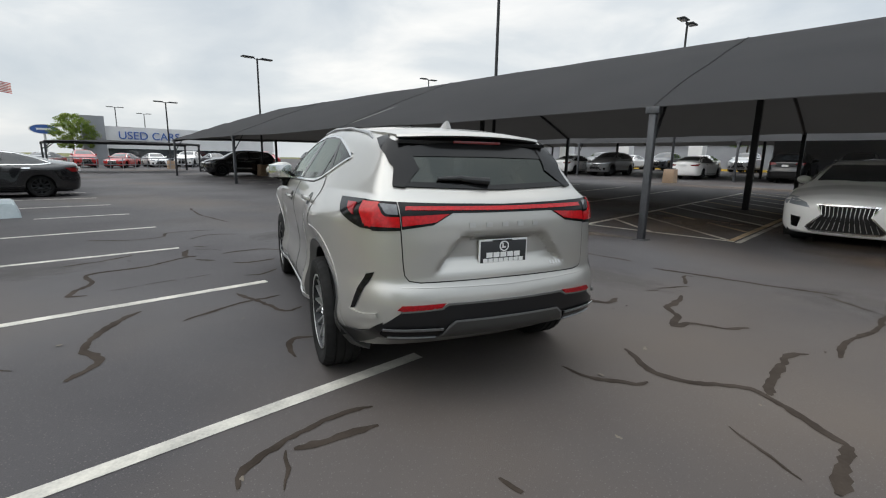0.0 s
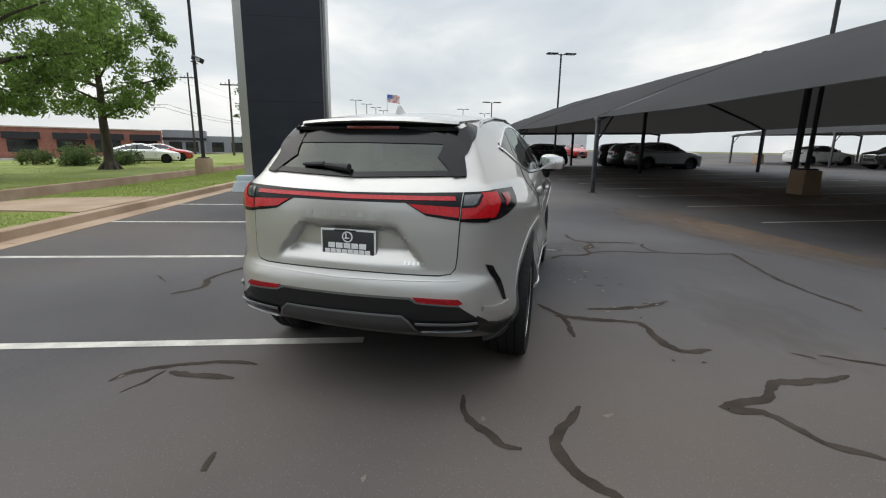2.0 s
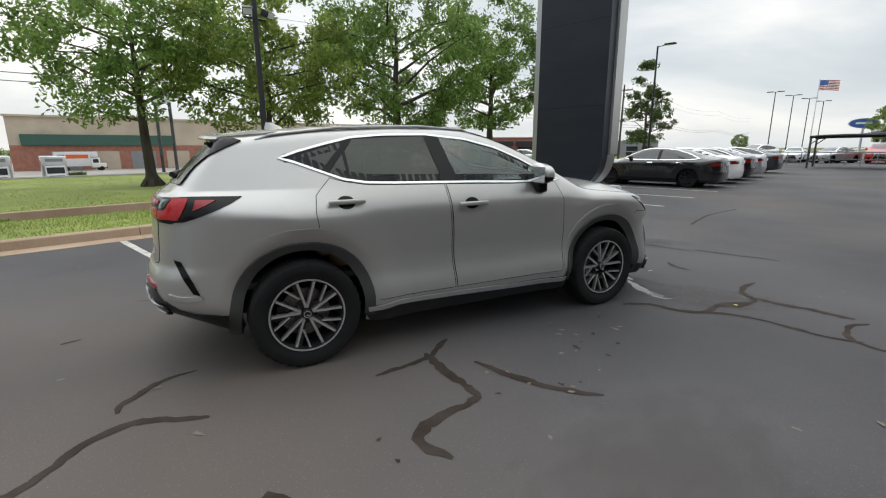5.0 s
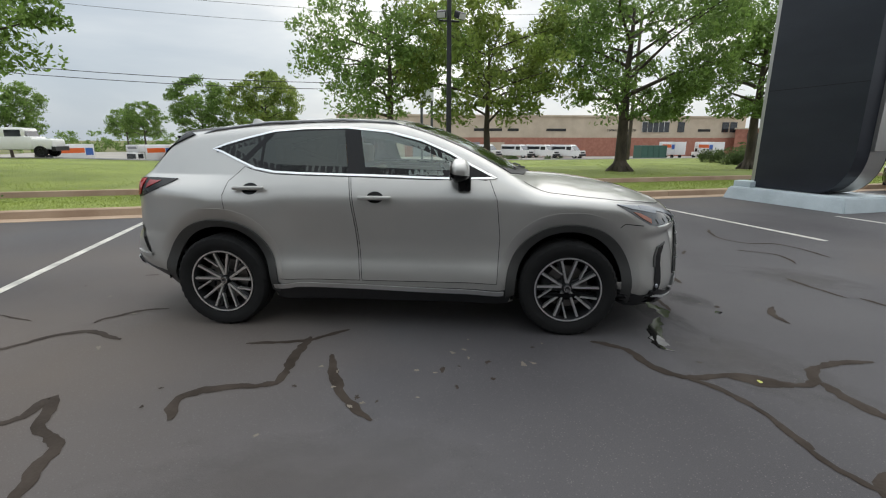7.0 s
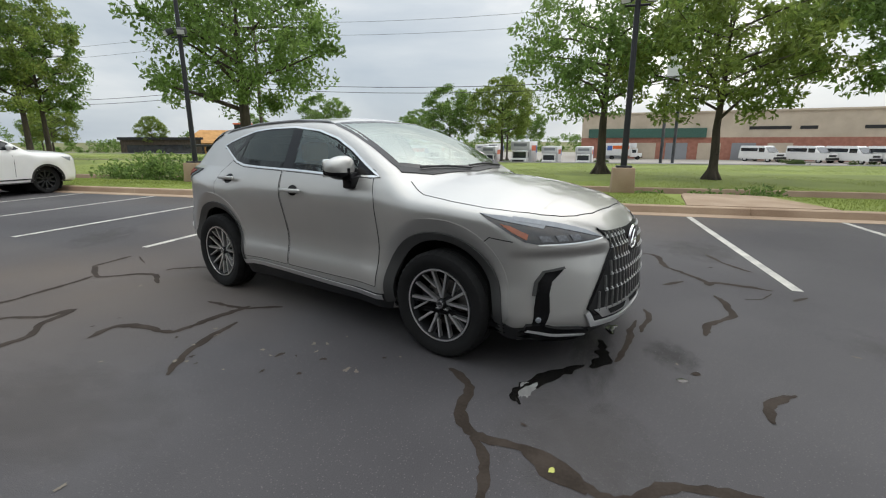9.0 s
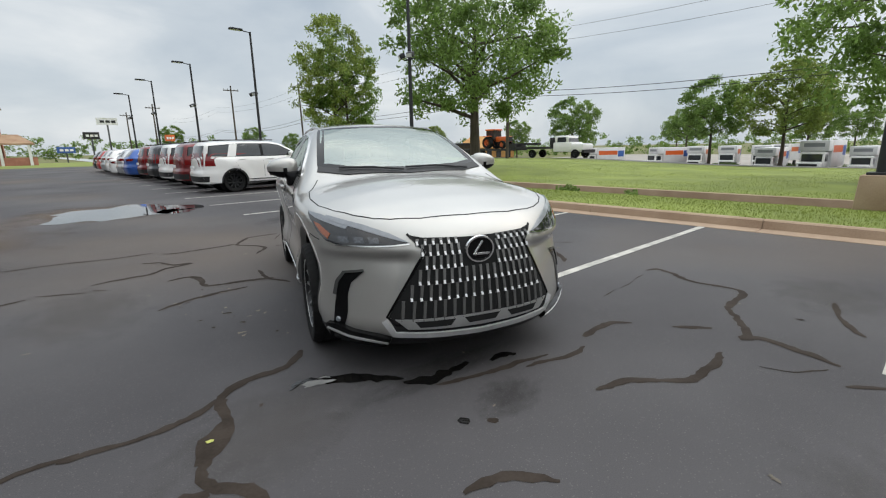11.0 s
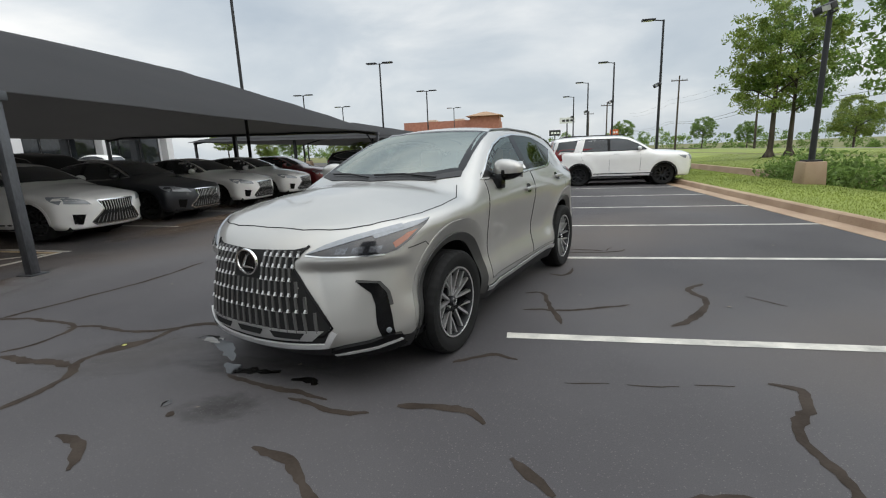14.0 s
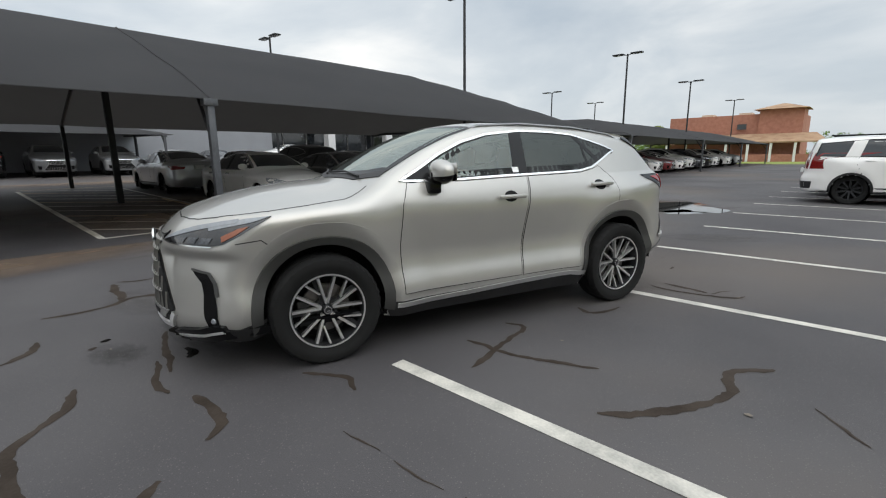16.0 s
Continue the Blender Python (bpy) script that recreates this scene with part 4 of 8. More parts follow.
def front_shelf(x, z):
    """The hollow under the headlamps, on both sides of the grille."""
    out = np.clip((np.abs(x) - 0.33 - 0.35 * np.clip(0.80 - z, 0, 1)) / 0.10, 0, 1)
    fall = np.clip((0.815 - z) / 0.07, 0, 1)
    return 0.045 * out * fall * fall * (3 - 2 * fall) * np.clip((z - 0.40) / 0.34, 0, 1)


NX = Shape(
    top=[(-2.6, 1.33), (-1.9, 1.520), (-1.5, 1.580), (-1.1, 1.615), (-0.6, 1.640), (-0.2, 1.638), (0.0, 1.622), (0.15, 1.594), (0.33, 1.542), (0.557, 1.452), (0.72, 1.375), (0.90, 1.282), (1.02, 1.215), (1.12, 1.180), (1.4, 1.160), (1.65, 1.128), (1.9, 1.072), (2.1, 1.005), (2.25, 0.935), (2.35, 0.86), (2.7, 0.5)],
    low=[(0.0, 0.80), (0.2, 0.835), (0.27, 0.868), (0.34, 0.898), (0.41, 0.914), (0.47, 0.908), (0.58, 0.876), (0.68, 0.872), (0.84, 0.898), (0.96, 0.916), (1.02, 0.915), (1.1, 0.90)],
    belt=[(-2.4, 0.60), (-2.2, 0.63), (-1.9, 0.705), (-1.6, 0.765), (-1.3, 0.808), (-1.0, 0.832), (-0.5, 0.845), (0.3, 0.845), (0.7, 0.832), (0.95, 0.81), (1.3, 0.80), (2.4, 0.70)],
    front=[(0.0, 2.15), (0.18, 2.20), (0.24, 2.27), (0.29, 2.325), (0.36, 2.348), (0.5, 2.345), (0.65, 2.335), (0.78, 2.314), (0.86, 2.280), (0.92, 2.232), (1.0, 2.155), (1.2, 1.95)],
    rear=[(0.0, -1.70), (0.2, -1.84), (0.28, -1.96), (0.36, -2.08), (0.42, -2.19), (0.46, -2.258), (0.50, -2.284), (0.62, -2.284), (0.695, -2.270), (0.725, -2.240), (0.76, -2.234), (0.95, -2.222), (1.05, -2.213), (1.12, -2.195), (1.17, -2.150), (1.21, -2.085), (1.35, -1.955), (1.48, -1.825), (1.52, -1.815), (1.58, -1.80), (1.8, -1.6)],
    recess=plate_recess, fore=front_shelf, taper=0.043, groove=9.0, soft=0.038,
)

DLO = [(-1.433, 1.381), (-1.306, 1.431), (-1.14, 1.476), (-0.932, 1.525), (-0.686, 1.545), (-0.356, 1.550), (-0.022, 1.518), (0.232, 1.456), (0.447, 1.367), (0.624, 1.272), (0.800, 1.178), (0.521, 1.168), (0.31, 1.172), (-0.024, 1.184), (-0.313, 1.190), (-0.679, 1.198), (-0.88, 1.206), (-1.038, 1.232), (-1.191, 1.290), (-1.342, 1.350)]
SCREEN = [(-0.71, 0.84), (-0.5, 0.97), (-0.25, 1.035), (0, 1.055), (0.25, 1.035), (0.5, 0.97), (0.71, 0.84), (0.575, 0.06), (0.3, 0.115), (0, 0.135), (-0.3, 0.115), (-0.575, 0.06)]
BACKLIGHT = [(-0.586, 1.236), (0, 1.212), (0.586, 1.236), (0.555, 1.33), (0.522, 1.412), (0, 1.418), (-0.522, 1.412), (-0.555, 1.33)]
GRILLE = [(-0.402, 0.893), (-0.33, 0.877), (0, 0.864), (0.33, 0.877), (0.402, 0.893), (0.322, 0.803), (0.545, 0.425), (0.505, 0.385), (-0.505, 0.385), (-0.545, 0.425), (-0.322, 0.803)]


def crossover():
    car = empty("crossover_car", "warm silver compact crossover parked across the bay ends", "car")
    n = NX
    R, R2 = 0.415, 0.425
    inner_dlo, inner_screen, inner_back = shrink(DLO, 0.034), shrink(SCREEN, 0.035), shrink(BACKLIGHT, 0.03)

    def open_cell(x, y, z):
        ax = abs(x)
        for w in (-1.345, 1.345):
            if ax > 0.45 and math.hypot((y - w) / 0.425, (z - 0.36) / 0.475) < 1:
                return True
        if z < 0.235 or (z < 0.30 and y < -1.7):
            return True
        if ax > 0.35 and z > 1.15 and inside(inner_dlo, y, z):
            return True
        if z > 1.17 and y > -0.1 and inside(inner_screen, x, y):
            return True
        if y < -1.6 and ax < 0.6 and inside(inner_back, x, z):
            return True
        return False

    shell = n.skin(0.025, open_cell)
    part("body_shell", shell, M["silver"], car, "warm silver metallic bodywork")
    for s in (1, -1):
        # doors and their shut lines
        front = [(0.744, 1.172), (0.800, 1.03), (0.828, 0.75), (0.812, 0.405), (-0.215, 0.405), (-0.240, 0.81), (-0.284, 1.186), (0.31, 1.168)]
        rear = [(-0.300, 1.186), (-0.256, 0.81), (-0.232, 0.405), (-0.86, 0.405), (-0.92, 0.56), (-1.00, 0.70), (-1.10, 0.80), (-1.232, 0.865), (-1.256, 1.046), (-1.235, 1.146), (-1.125, 1.252), (-1.035, 1.226), (-0.88, 1.200), (-0.679, 1.194)]
        for name, line in (("front_door", front), ("rear_door", rear)):
            door = part(name, n.patch("side", line, 0.04, 0.0025, s, 0.01), M["silver"], car)
            part("shut_line", n.ribbon("side", line, 0.0042, 0.0032, s, True, 0.04, 0.004), M["void"], door)
            y0 = -1.05 if name == "rear_door" else -0.095
            z0 = 1.088 if name == "rear_door" else 1.036
            q, k = n.cast("side", [(y0, z0)], s)
            bm = bmesh.new()
            add_box(bm, -0.016, 0.016, -0.125, 0.125, -0.016, 0.016, bevel=0.013)
            h = part("handle", bm, M["silver"], door, "body-coloured pull handle")
            h.matrix_basis = Matrix.Translation(Vector(q[0]) + Vector(k[0]) * 0.030)
            part("handle_cup", n.patch("side", arc(y0, z0 + 0.006, 0.062, 0, 342, 18, 0.042), 0.03, 0.0042, s, 0.0), M["black_gloss"], door)
        # glazing
        part("window_trim", n.ribbon("side", shrink(DLO, 0.008), 0.014, 0.008, s, True, 0.04, 0.02), M["chrome"], car, "satin chrome window surround")
        part("window_frame", n.ribbon("side", shrink(DLO, 0.040), 0.052, 0.004, s, True, 0.04, 0.012), M["black_gloss"], car)
        part("quarter_glass", n.patch("side", shrink([(-1.395, 1.375), (-1.16, 1.458), (-0.95, 1.51), (-1.165, 1.287)], 0.018), 0.05, 0.004, s, 0.0), M["glass_tint"], car)
        rg = part("rear_window", n.patch("side", shrink([(-0.925, 1.515), (-0.686, 1.530), (-0.364, 1.536), (-0.298, 1.200), (-0.697, 1.206), (-0.93, 1.215), (-1.14, 1.272)], 0.012), 0.05, 0.004, s, 0.0), M["glass_tint"], car, "dark tinted rear side window")
        part("front_window", n.patch("side", shrink([(-0.262, 1.532), (-0.022, 1.506), (0.23, 1.440), (0.44, 1.352), (0.62, 1.258), (0.745, 1.188), (-0.185, 1.196)], 0.012), 0.05, 0.004, s, 0.0), M["glass_clear"], car, "lightly tinted front side window")
        part("door_pillar", n.patch("side", [(-0.372, 1.542), (-0.252, 1.536), (-0.170, 1.196), (-0.302, 1.196)], 0.05, 0.006, s), M["black_gloss"], car)
        part("rear_pillar", n.patch("side", [(-0.962, 1.512), (-0.915, 1.520), (-1.130, 1.272), (-1.178, 1.290)], 0.05, 0.006, s), M["black_gloss"], car)
        part("glass_divider", n.patch("side", [(-1.012, 1.44), (-0.992, 1.46), (-0.985, 1.222), (-1.005, 1.226)], 0.05, 0.0065, s), M["black_gloss"], car)
        part("mirror_sail", n.patch("side", [(0.70, 1.215), (0.80, 1.178), (0.60, 1.178), (0.575, 1.268)], 0.04, 0.0065, s), M["black_gloss"], car)
        # wheel arches, sill, lower side
        for w, a0, a1 in ((-1.345, -4, 188), (1.345, -8, 184)):
            cz = 0.36
            wide = 0.470

            def hoop(ry, rz, pw, first, last, count=30):
                turns = [first + (last - first) * k / count for k in range(count + 1)]
                return [(w + ry * sgn_pow(math.cos(radians(a)), pw), cz + rz * sgn_pow(math.sin(radians(a)), pw)) for a in turns]

            lip = hoop(wide, 0.498, 0.9, a0 - 2, a1 + 2) + hoop(0.402, 0.446, 0.95, a1 + 2, a0 - 2)
            part("arch_lip", n.patch("side", lip, 0.04, 0.016, s, 0.07), M["cladding"], car, "dark grey plastic wheel arch lip")
            flare = hoop(wide + 0.050, 0.590, 0.86, a0 + 10, a1 - 10) + hoop(wide - 0.004, 0.494, 0.9, a1 - 4, a0 + 4)
            part("arch_flare", n.patch("side", flare, 0.03, 0.004, s, 0.010), M["silver"], car, "body-coloured wheel arch flare")
            bm = bmesh.new()
            add_spin(bm, [(0.47, s * 0.85), (0.47, s * 0.48), (0.0, s * 0.48)], 36, m=Matrix.Translation((0, w, cz)))
            bmesh.ops.delete(bm, geom=[f for f in bm.faces if f.calc_center_median().z < 0.36], context="FACES")
            part("wheel_housing", bm, M["void"], car)
        part("sill", n.patch("side", [(-0.94, 0.362), (0.90, 0.352), (0.93, 0.30), (0.90, 0.235), (-0.90, 0.235), (-0.945, 0.30)], 0.05, 0.006, s, 0.03), M["black_matt"], car)
        part("sill_strip", n.ribbon("side", [(-0.92, 0.335), (-0.72, 0.366), (-0.2, 0.357), (0.3, 0.340), (0.86, 0.330)], 0.034, 0.018, s), M["alloy"], car, "satin metal sill strip")
        # rear quarter
        part("tail_lamp_wing", n.patch("side", [(-2.08, 1.155), (-1.96, 1.162), (-1.672, 1.157), (-1.745, 1.118), (-1.83, 1.082), (-1.93, 1.042), (-2.00, 1.018), (-2.06, 1.014)], 0.03, 0.006, s), M["black_gloss"], car, "smoked tail lamp housing")
        part("tail_lamp_fin", n.patch("side", [(-1.925, 1.140), (-1.815, 1.138), (-1.87, 1.112), (-1.945, 1.082)], 0.03, 0.010, s), M["red_lamp_mid"], car)
        part("tail_lamp_edge", n.patch("side", [(-2.05, 1.150), (-1.962, 1.151), (-1.985, 1.10), (-2.015, 1.045), (-2.05, 1.024)], 0.03, 0.011, s), M["red_lamp"], car, "bright red tail lamp lens")
        part("rear_fin", n.patch("side", [(-1.70, 1.512), (-1.630, 1.492), (-1.735, 1.446), (-1.830, 1.398), (-1.905, 1.335), (-1.955, 1.280), (-1.995, 1.228), (-2.02, 1.222), (-1.95, 1.32), (-1.81, 1.46)], 0.02, 0.011, s), M["black_gloss"], car)
        part("corner_slot", n.patch("side", [(-2.080, 0.790), (-2.040, 0.776), (-2.000, 0.68), (-1.955, 0.566), (-1.995, 0.582), (-2.042, 0.68)], 0.02, 0.004, s, 0.0), M["black_gloss"], car)
        part("corner_fin", n.ribbon("side", [(-1.945, 0.556), (-2.00, 0.548), (-2.07, 0.552), (-2.13, 0.566)], 0.026, 0.013, s, False, 0.03, 0.02), M["silver"], car, "silver fin under the corner slot")
        part("lower_corner", n.patch("side", [(-2.15, 0.530), (-2.08, 0.478), (-1.99, 0.448), (-1.87, 0.432), (-1.772, 0.430), (-1.765, 0.29), (-1.88, 0.335), (-2.0, 0.390), (-2.09, 0.44), (-2.15, 0.485)], 0.03, 0.007, s, 0.03), M["black_satin"], car)
        # front corner
        part("bumper_seam", n.ribbon("side", [(1.64, 0.80), (1.72, 0.868), (1.86, 0.850)], 0.006, 0.001, s), M["void"], car)
        part("headlamp_wing", n.patch("side", [(1.648, 1.004), (1.78, 0.990), (1.90, 0.965), (1.99, 0.935), (2.02, 0.86), (1.985, 0.833), (1.915, 0.853), (1.84, 0.893), (1.76, 0.943)], 0.03, 0.005, s), M["lamp_black"], car)
        part("headlamp_brow", n.patch("side", [(1.650, 1.004), (1.78, 0.991), (1.90, 0.966), (1.985, 0.937), (1.985, 0.919), (1.87, 0.947), (1.76, 0.971)], 0.03, 0.009, s), M["lamp_clear"], car)
        part("amber_marker", n.patch("side", [(1.772, 0.950), (1.83, 0.936), (1.925, 0.890), (1.925, 0.860), (1.85, 0.900)], 0.025, 0.009, s), M["amber"], car, "amber side marker")
        part("mud_edge", n.patch("side", [(1.72, 0.36), (1.80, 0.345), (1.96, 0.31), (1.98, 0.25), (1.80, 0.23), (1.73, 0.25)], 0.03, 0.006, s), M["black_matt"], car)
        f = flip if s < 0 else (lambda p: p)
        # headlamp
        part("headlamp", n.patch("front", f([(0.405, 0.848), (0.50, 0.840), (0.62, 0.835), (0.78, 0.834), (0.825, 0.850), (0.832, 0.93), (0.80, 0.985), (0.62, 0.940), (0.50, 0.898)]), 0.025, 0.006), M["lamp_black"], car, "slim headlamp with smoked housing")
        part("headlamp_brow", n.patch("front", f([(0.405, 0.851), (0.50, 0.901), (0.62, 0.943), (0.80, 0.988), (0.815, 0.966), (0.66, 0.924), (0.54, 0.886), (0.46, 0.863)]), 0.025, 0.010), M["lamp_clear"], car)
        for x in (0.585, 0.660, 0.735):
            part("headlamp_lens", n.patch("front", f([(x - 0.026, 0.847), (x + 0.026, 0.847), (x + 0.030, 0.880), (x - 0.022, 0.878)]), 0.02, 0.010), M["lamp_bright"], car)
        part("headlamp_trim", n.ribbon("front", f([(0.405, 0.845), (0.50, 0.836), (0.62, 0.831), (0.78, 0.830)]), 0.007, 0.009), M["chrome"], car)
        part("air_duct", n.patch("front", f([(0.648, 0.680), (0.745, 0.664), (0.785, 0.605), (0.812, 0.46), (0.826, 0.345), (0.775, 0.322), (0.750, 0.43), (0.740, 0.54), (0.718, 0.610)]), 0.025, 0.004, 1, 0.0), M["black_gloss"], car, "black vertical air duct")
        part("duct_trim", n.ribbon("front", f([(0.645, 0.686), (0.748, 0.669), (0.788, 0.610), (0.806, 0.53)]), 0.014, 0.010), M["cladding"], car)
        q, k = n.cast("front", f([(0.800, 0.382)]))
        bm = bmesh.new()
        add_spin(bm, [(0.0, 0.014), (0.014, 0.012), (0.019, 0.0), (0.024, -0.003), (0.024, -0.02)], 20, m=Matrix.Translation(q[0]) @ Vector(k[0]).to_track_quat("X", "Z").to_matrix().to_4x4())
        part("fog_lamp", bm, M["lamp_clear"], car)
        wing = part("bumper_winglet", n.patch("front", f([(0.530, 0.296), (0.60, 0.316), (0.72, 0.333), (0.80, 0.362), (0.845, 0.358), (0.850, 0.29), (0.74, 0.250), (0.55, 0.232)]), 0.025, 0.030, 1, 0.045), M["black_gloss"], car)
        part("winglet_trim", n.ribbon("front", f([(0.54, 0.272), (0.62, 0.284), (0.74, 0.298), (0.84, 0.330)]), 0.013, 0.034), M["stud"], wing)
        # rear lamps
        part("tail_lamp", n.patch("rear", f([(0.597, 1.154), (0.722, 1.157), (0.752, 1.04), (0.72, 1.006), (0.592, 1.012)]), 0.025, 0.006), M["black_gloss"], car, "L-shaped red tail lamp")
        part("tail_lens_upright", n.patch("rear", f([(0.692, 1.150), (0.735, 1.150), (0.750, 1.030), (0.596, 1.028), (0.596, 1.080), (0.66, 1.082), (0.676, 1.096)]), 0.02, 0.010), M["red_lamp"], car)
        part("reverse_lens", n.patch("rear", f([(0.602, 1.140), (0.680, 1.145), (0.664, 1.104), (0.650, 1.094), (0.602, 1.092)]), 0.02, 0.009), M["lamp_smoke"], car)
        part("rear_reflector", n.patch("rear", f([(0.378, 0.632), (0.606, 0.625), (0.628, 0.603), (0.600, 0.597), (0.405, 0.606)]), 0.025, 0.010), M["red_lamp_mid"], car, "red rear reflector")
        part("exhaust_garnish", n.patch("rear", f([(0.395, 0.497), (0.684, 0.499), (0.700, 0.475), (0.645, 0.438), (0.415, 0.440)]), 0.03, 0.020, 1, 0.03), M["black_gloss"], car)
        part("garnish_trim", n.ribbon("rear", f([(0.395, 0.500), (0.55, 0.502), (0.69, 0.500)]), 0.008, 0.024), M["grey"], car)
        part("garnish_trim", n.ribbon("rear", f([(0.42, 0.452), (0.55, 0.456), (0.665, 0.458)]), 0.014, 0.028), M["grey"], car)
        # mirror
        mir = new("door_mirror")
        mir.parent, mir.matrix_basis = car, Matrix.Translation((s * 0.955, 0.515, 1.240))
        bm = bmesh.new()
        bmesh.ops.create_uvsphere(bm, u_segments=24, v_segments=14, radius=1)
        for v in bm.verts:
            c = v.co
            v.co = Vector((c.x * 0.125, (abs(c.y) ** 0.8 * math.copysign(1, c.y)) * (0.085 if c.y > 0 else 0.045), abs(c.z) ** 0.7 * math.copysign(1, c.z) * (0.085 - 0.018 * s * c.x)))
        bmesh.ops.bisect_plane(bm, geom=bm.verts[:] + bm.edges[:] + bm.faces[:], plane_co=(0, 0, -0.018), plane_no=(0, 0.15, 1))
        low = bmesh.new()
        me = bpy.data.meshes.new("mirror_cap")
        bm.to_mesh(me)
        low.from_mesh(me)
        bmesh.ops.delete(bm, geom=[f2 for f2 in bm.faces if f2.calc_center_median().z < -0.018], context="FACES")
        bmesh.ops.delete(low, geom=[f2 for f2 in low.faces if f2.calc_center_median().z > -0.018], context="FACES")
        part("mirror_cap", bm, M["silver"], mir)
        add_box(low, -0.115 if s > 0 else 0.02, -0.02 if s > 0 else 0.115, 0.0, 0.095, -0.150, -0.03, bevel=0.018)
        part("mirror_base", low, M["black_gloss"], mir, "gloss black mirror foot")
        bm = bmesh.new()
        add_box(bm, -0.105, 0.105, -0.052, -0.046, -0.062, 0.062, bevel=0.003)
        part("mirror_glass", bm, M["chrome"], mir)
        # roof rail
        bm = bmesh.new()
        line = [(-1.55, -0.012), (-1.45, 0.008), (-1.0, 0.014), (-0.4, 0.014), (0.0, 0.008), (0.1, -0.012)]
        q, _ = n.cast("top", [(s * 0.565, y) for y, _ in line])
        for (a, b), (c, d) in zip(zip(q, line), list(zip(q, line))[1:]):
            add_tube(bm, a + np.array([0, 0, b[1]]), c + np.array([0, 0, d[1]]), 0.011, sides=8)
        part("roof_rail", bm, M["grey"], car, "slim silver roof rail")
        for w in (-1.345, 1.345):
            wheel_parts(car, (s * 0.800, w, 0.362), spokes=15, out=s)

    # glass front and rear
    part("windscreen", n.patch("top", shrink(SCREEN, 0.03), 0.06, 0.003, 1, 0.0), M["windscreen"], car, "sloping windscreen reflecting the sky")
    part("windscreen_border", n.ribbon("top", shrink(SCREEN, 0.035), 0.062, 0.004, 1, True, 0.05, 0.01), M["black_gloss"], car)
    part("rear_screen", n.patch("rear", shrink(BACKLIGHT, 0.015), 0.05, 0.004, 1, 0.0), M["glass_rear"], car, "dark tinted rear window")
    part("rear_screen_border", n.ribbon("rear", shrink(BACKLIGHT, 0.012), 0.026, 0.008, 1, True, 0.03, 0.012), M["black_gloss"], car)
    part("rear_screen_top", n.patch("rear", [(-0.526, 1.398), (0, 1.402), (0.526, 1.398), (0.505, 1.46), (0.47, 1.505), (0.40, 1.517), (0, 1.521), (-0.40, 1.517), (-0.47, 1.505), (-0.505, 1.46)], 0.04, 0.005, 1, 0.0), M["black_gloss"], car)
    bm = bmesh.new()
    rows = []
    for y, dz in ((-1.50, 0.004), (-1.70, 0.008), (-1.86, 0.010), (-1.875, -0.004), (-1.84, -0.020), (-1.72, -0.025)):
        half = 0.555 - max(0, -1.6 - y) * 0.24
        row = []
        for k in range(17):
            x = half * (k / 8 - 1)
            yy = y + 0.10 * abs(x / half) ** 3
            z = float(n.top(np.array([max(yy, -1.9)]))[0]) - n.crown * (abs(x) / 0.8) ** 2.2 + dz
            row.append(bm.verts.new((x, yy, z)))
        rows.append(row)
    for a, b in zip(rows, rows[1:] + rows[:1]):
        for k in range(16):
            bm.faces.new((a[k], a[k + 1], b[k + 1], b[k]))
    for k in (0, 16):
        bm.faces.new([r[k] for r in rows])
    spoiler = part("roof_spoiler", bm, M["silver"], car, "silver roof spoiler")
    part("spoiler_underside", boxes((-0.50, 0.50, -1.83, -1.72, 1.466, 1.486)), M["black_gloss"], spoiler)
    part("brake_light", boxes((-0.16, 0.16, -1.842, -1.825, 1.474, 1.490), bevel=0.002), M["red_lamp_dark"], spoiler)
    bm = bmesh.new()
    add_prism(bm, [(-0.022, -1.42), (0.022, -1.42), (0.030, -1.36), (0.018, -1.27), (0, -1.24), (-0.018, -1.27), (-0.030, -1.36)], 0, 1)
    for v in bm.verts:
        top = v.co.z > 0.5
        v.co.z = 1.580
        if top:
            v.co = Vector((v.co.x * 0.25, -1.40 + (v.co.y + 1.40) * 0.25, 1.640))
    part("antenna_fin", bm, M["silver"], car)
    # tailgate
    gate = [(-0.598, 1.158), (-0.30, 1.152), (0.30, 1.152), (0.598, 1.158), (0.590, 1.018), (0.582, 0.83), (0.576, 0.776), (0.556, 0.750), (0.50, 0.740), (0, 0.744), (-0.50, 0.740), (-0.556, 0.750), (-0.576, 0.776), (-0.582, 0.83), (-0.590, 1.018)]
    tail = part("tailgate", n.patch("rear", gate, 0.015, 0.003, 1, 0.012), M["silver"], car, "silver tailgate with sunken plate field")
    part("shut_line", n.ribbon("rear", gate[3:] + gate[:1], 0.012, 0.001), M["void"], tail)
    part("light_bar_base", n.patch("rear", [(-0.594, 1.154), (-0.34, 1.147), (0, 1.141), (0.34, 1.147), (0.594, 1.154), (0.588, 1.017), (0.426, 1.040), (0.318, 1.100), (0, 1.100), (-0.318, 1.100), (-0.426, 1.040), (-0.588, 1.017)], 0.03, 0.006), M["black_gloss"], tail)
    part("light_bar", n.patch("rear", [(-0.56, 1.132), (0, 1.129), (0.56, 1.132), (0.565, 1.114), (0, 1.110), (-0.565, 1.114)], 0.03, 0.011), M["red_lamp"], tail, "full-width red light bar")
    for s in (1, -1):
        f = flip if s < 0 else (lambda p: p)
        part("inner_lens", n.patch("rear", f([(0.584, 1.084), (0.335, 1.095), (0.415, 1.053), (0.584, 1.034)]), 0.03, 0.011), M["red_lamp"], tail)
    for k in range(5):
        x = -0.21 + 0.1 * k
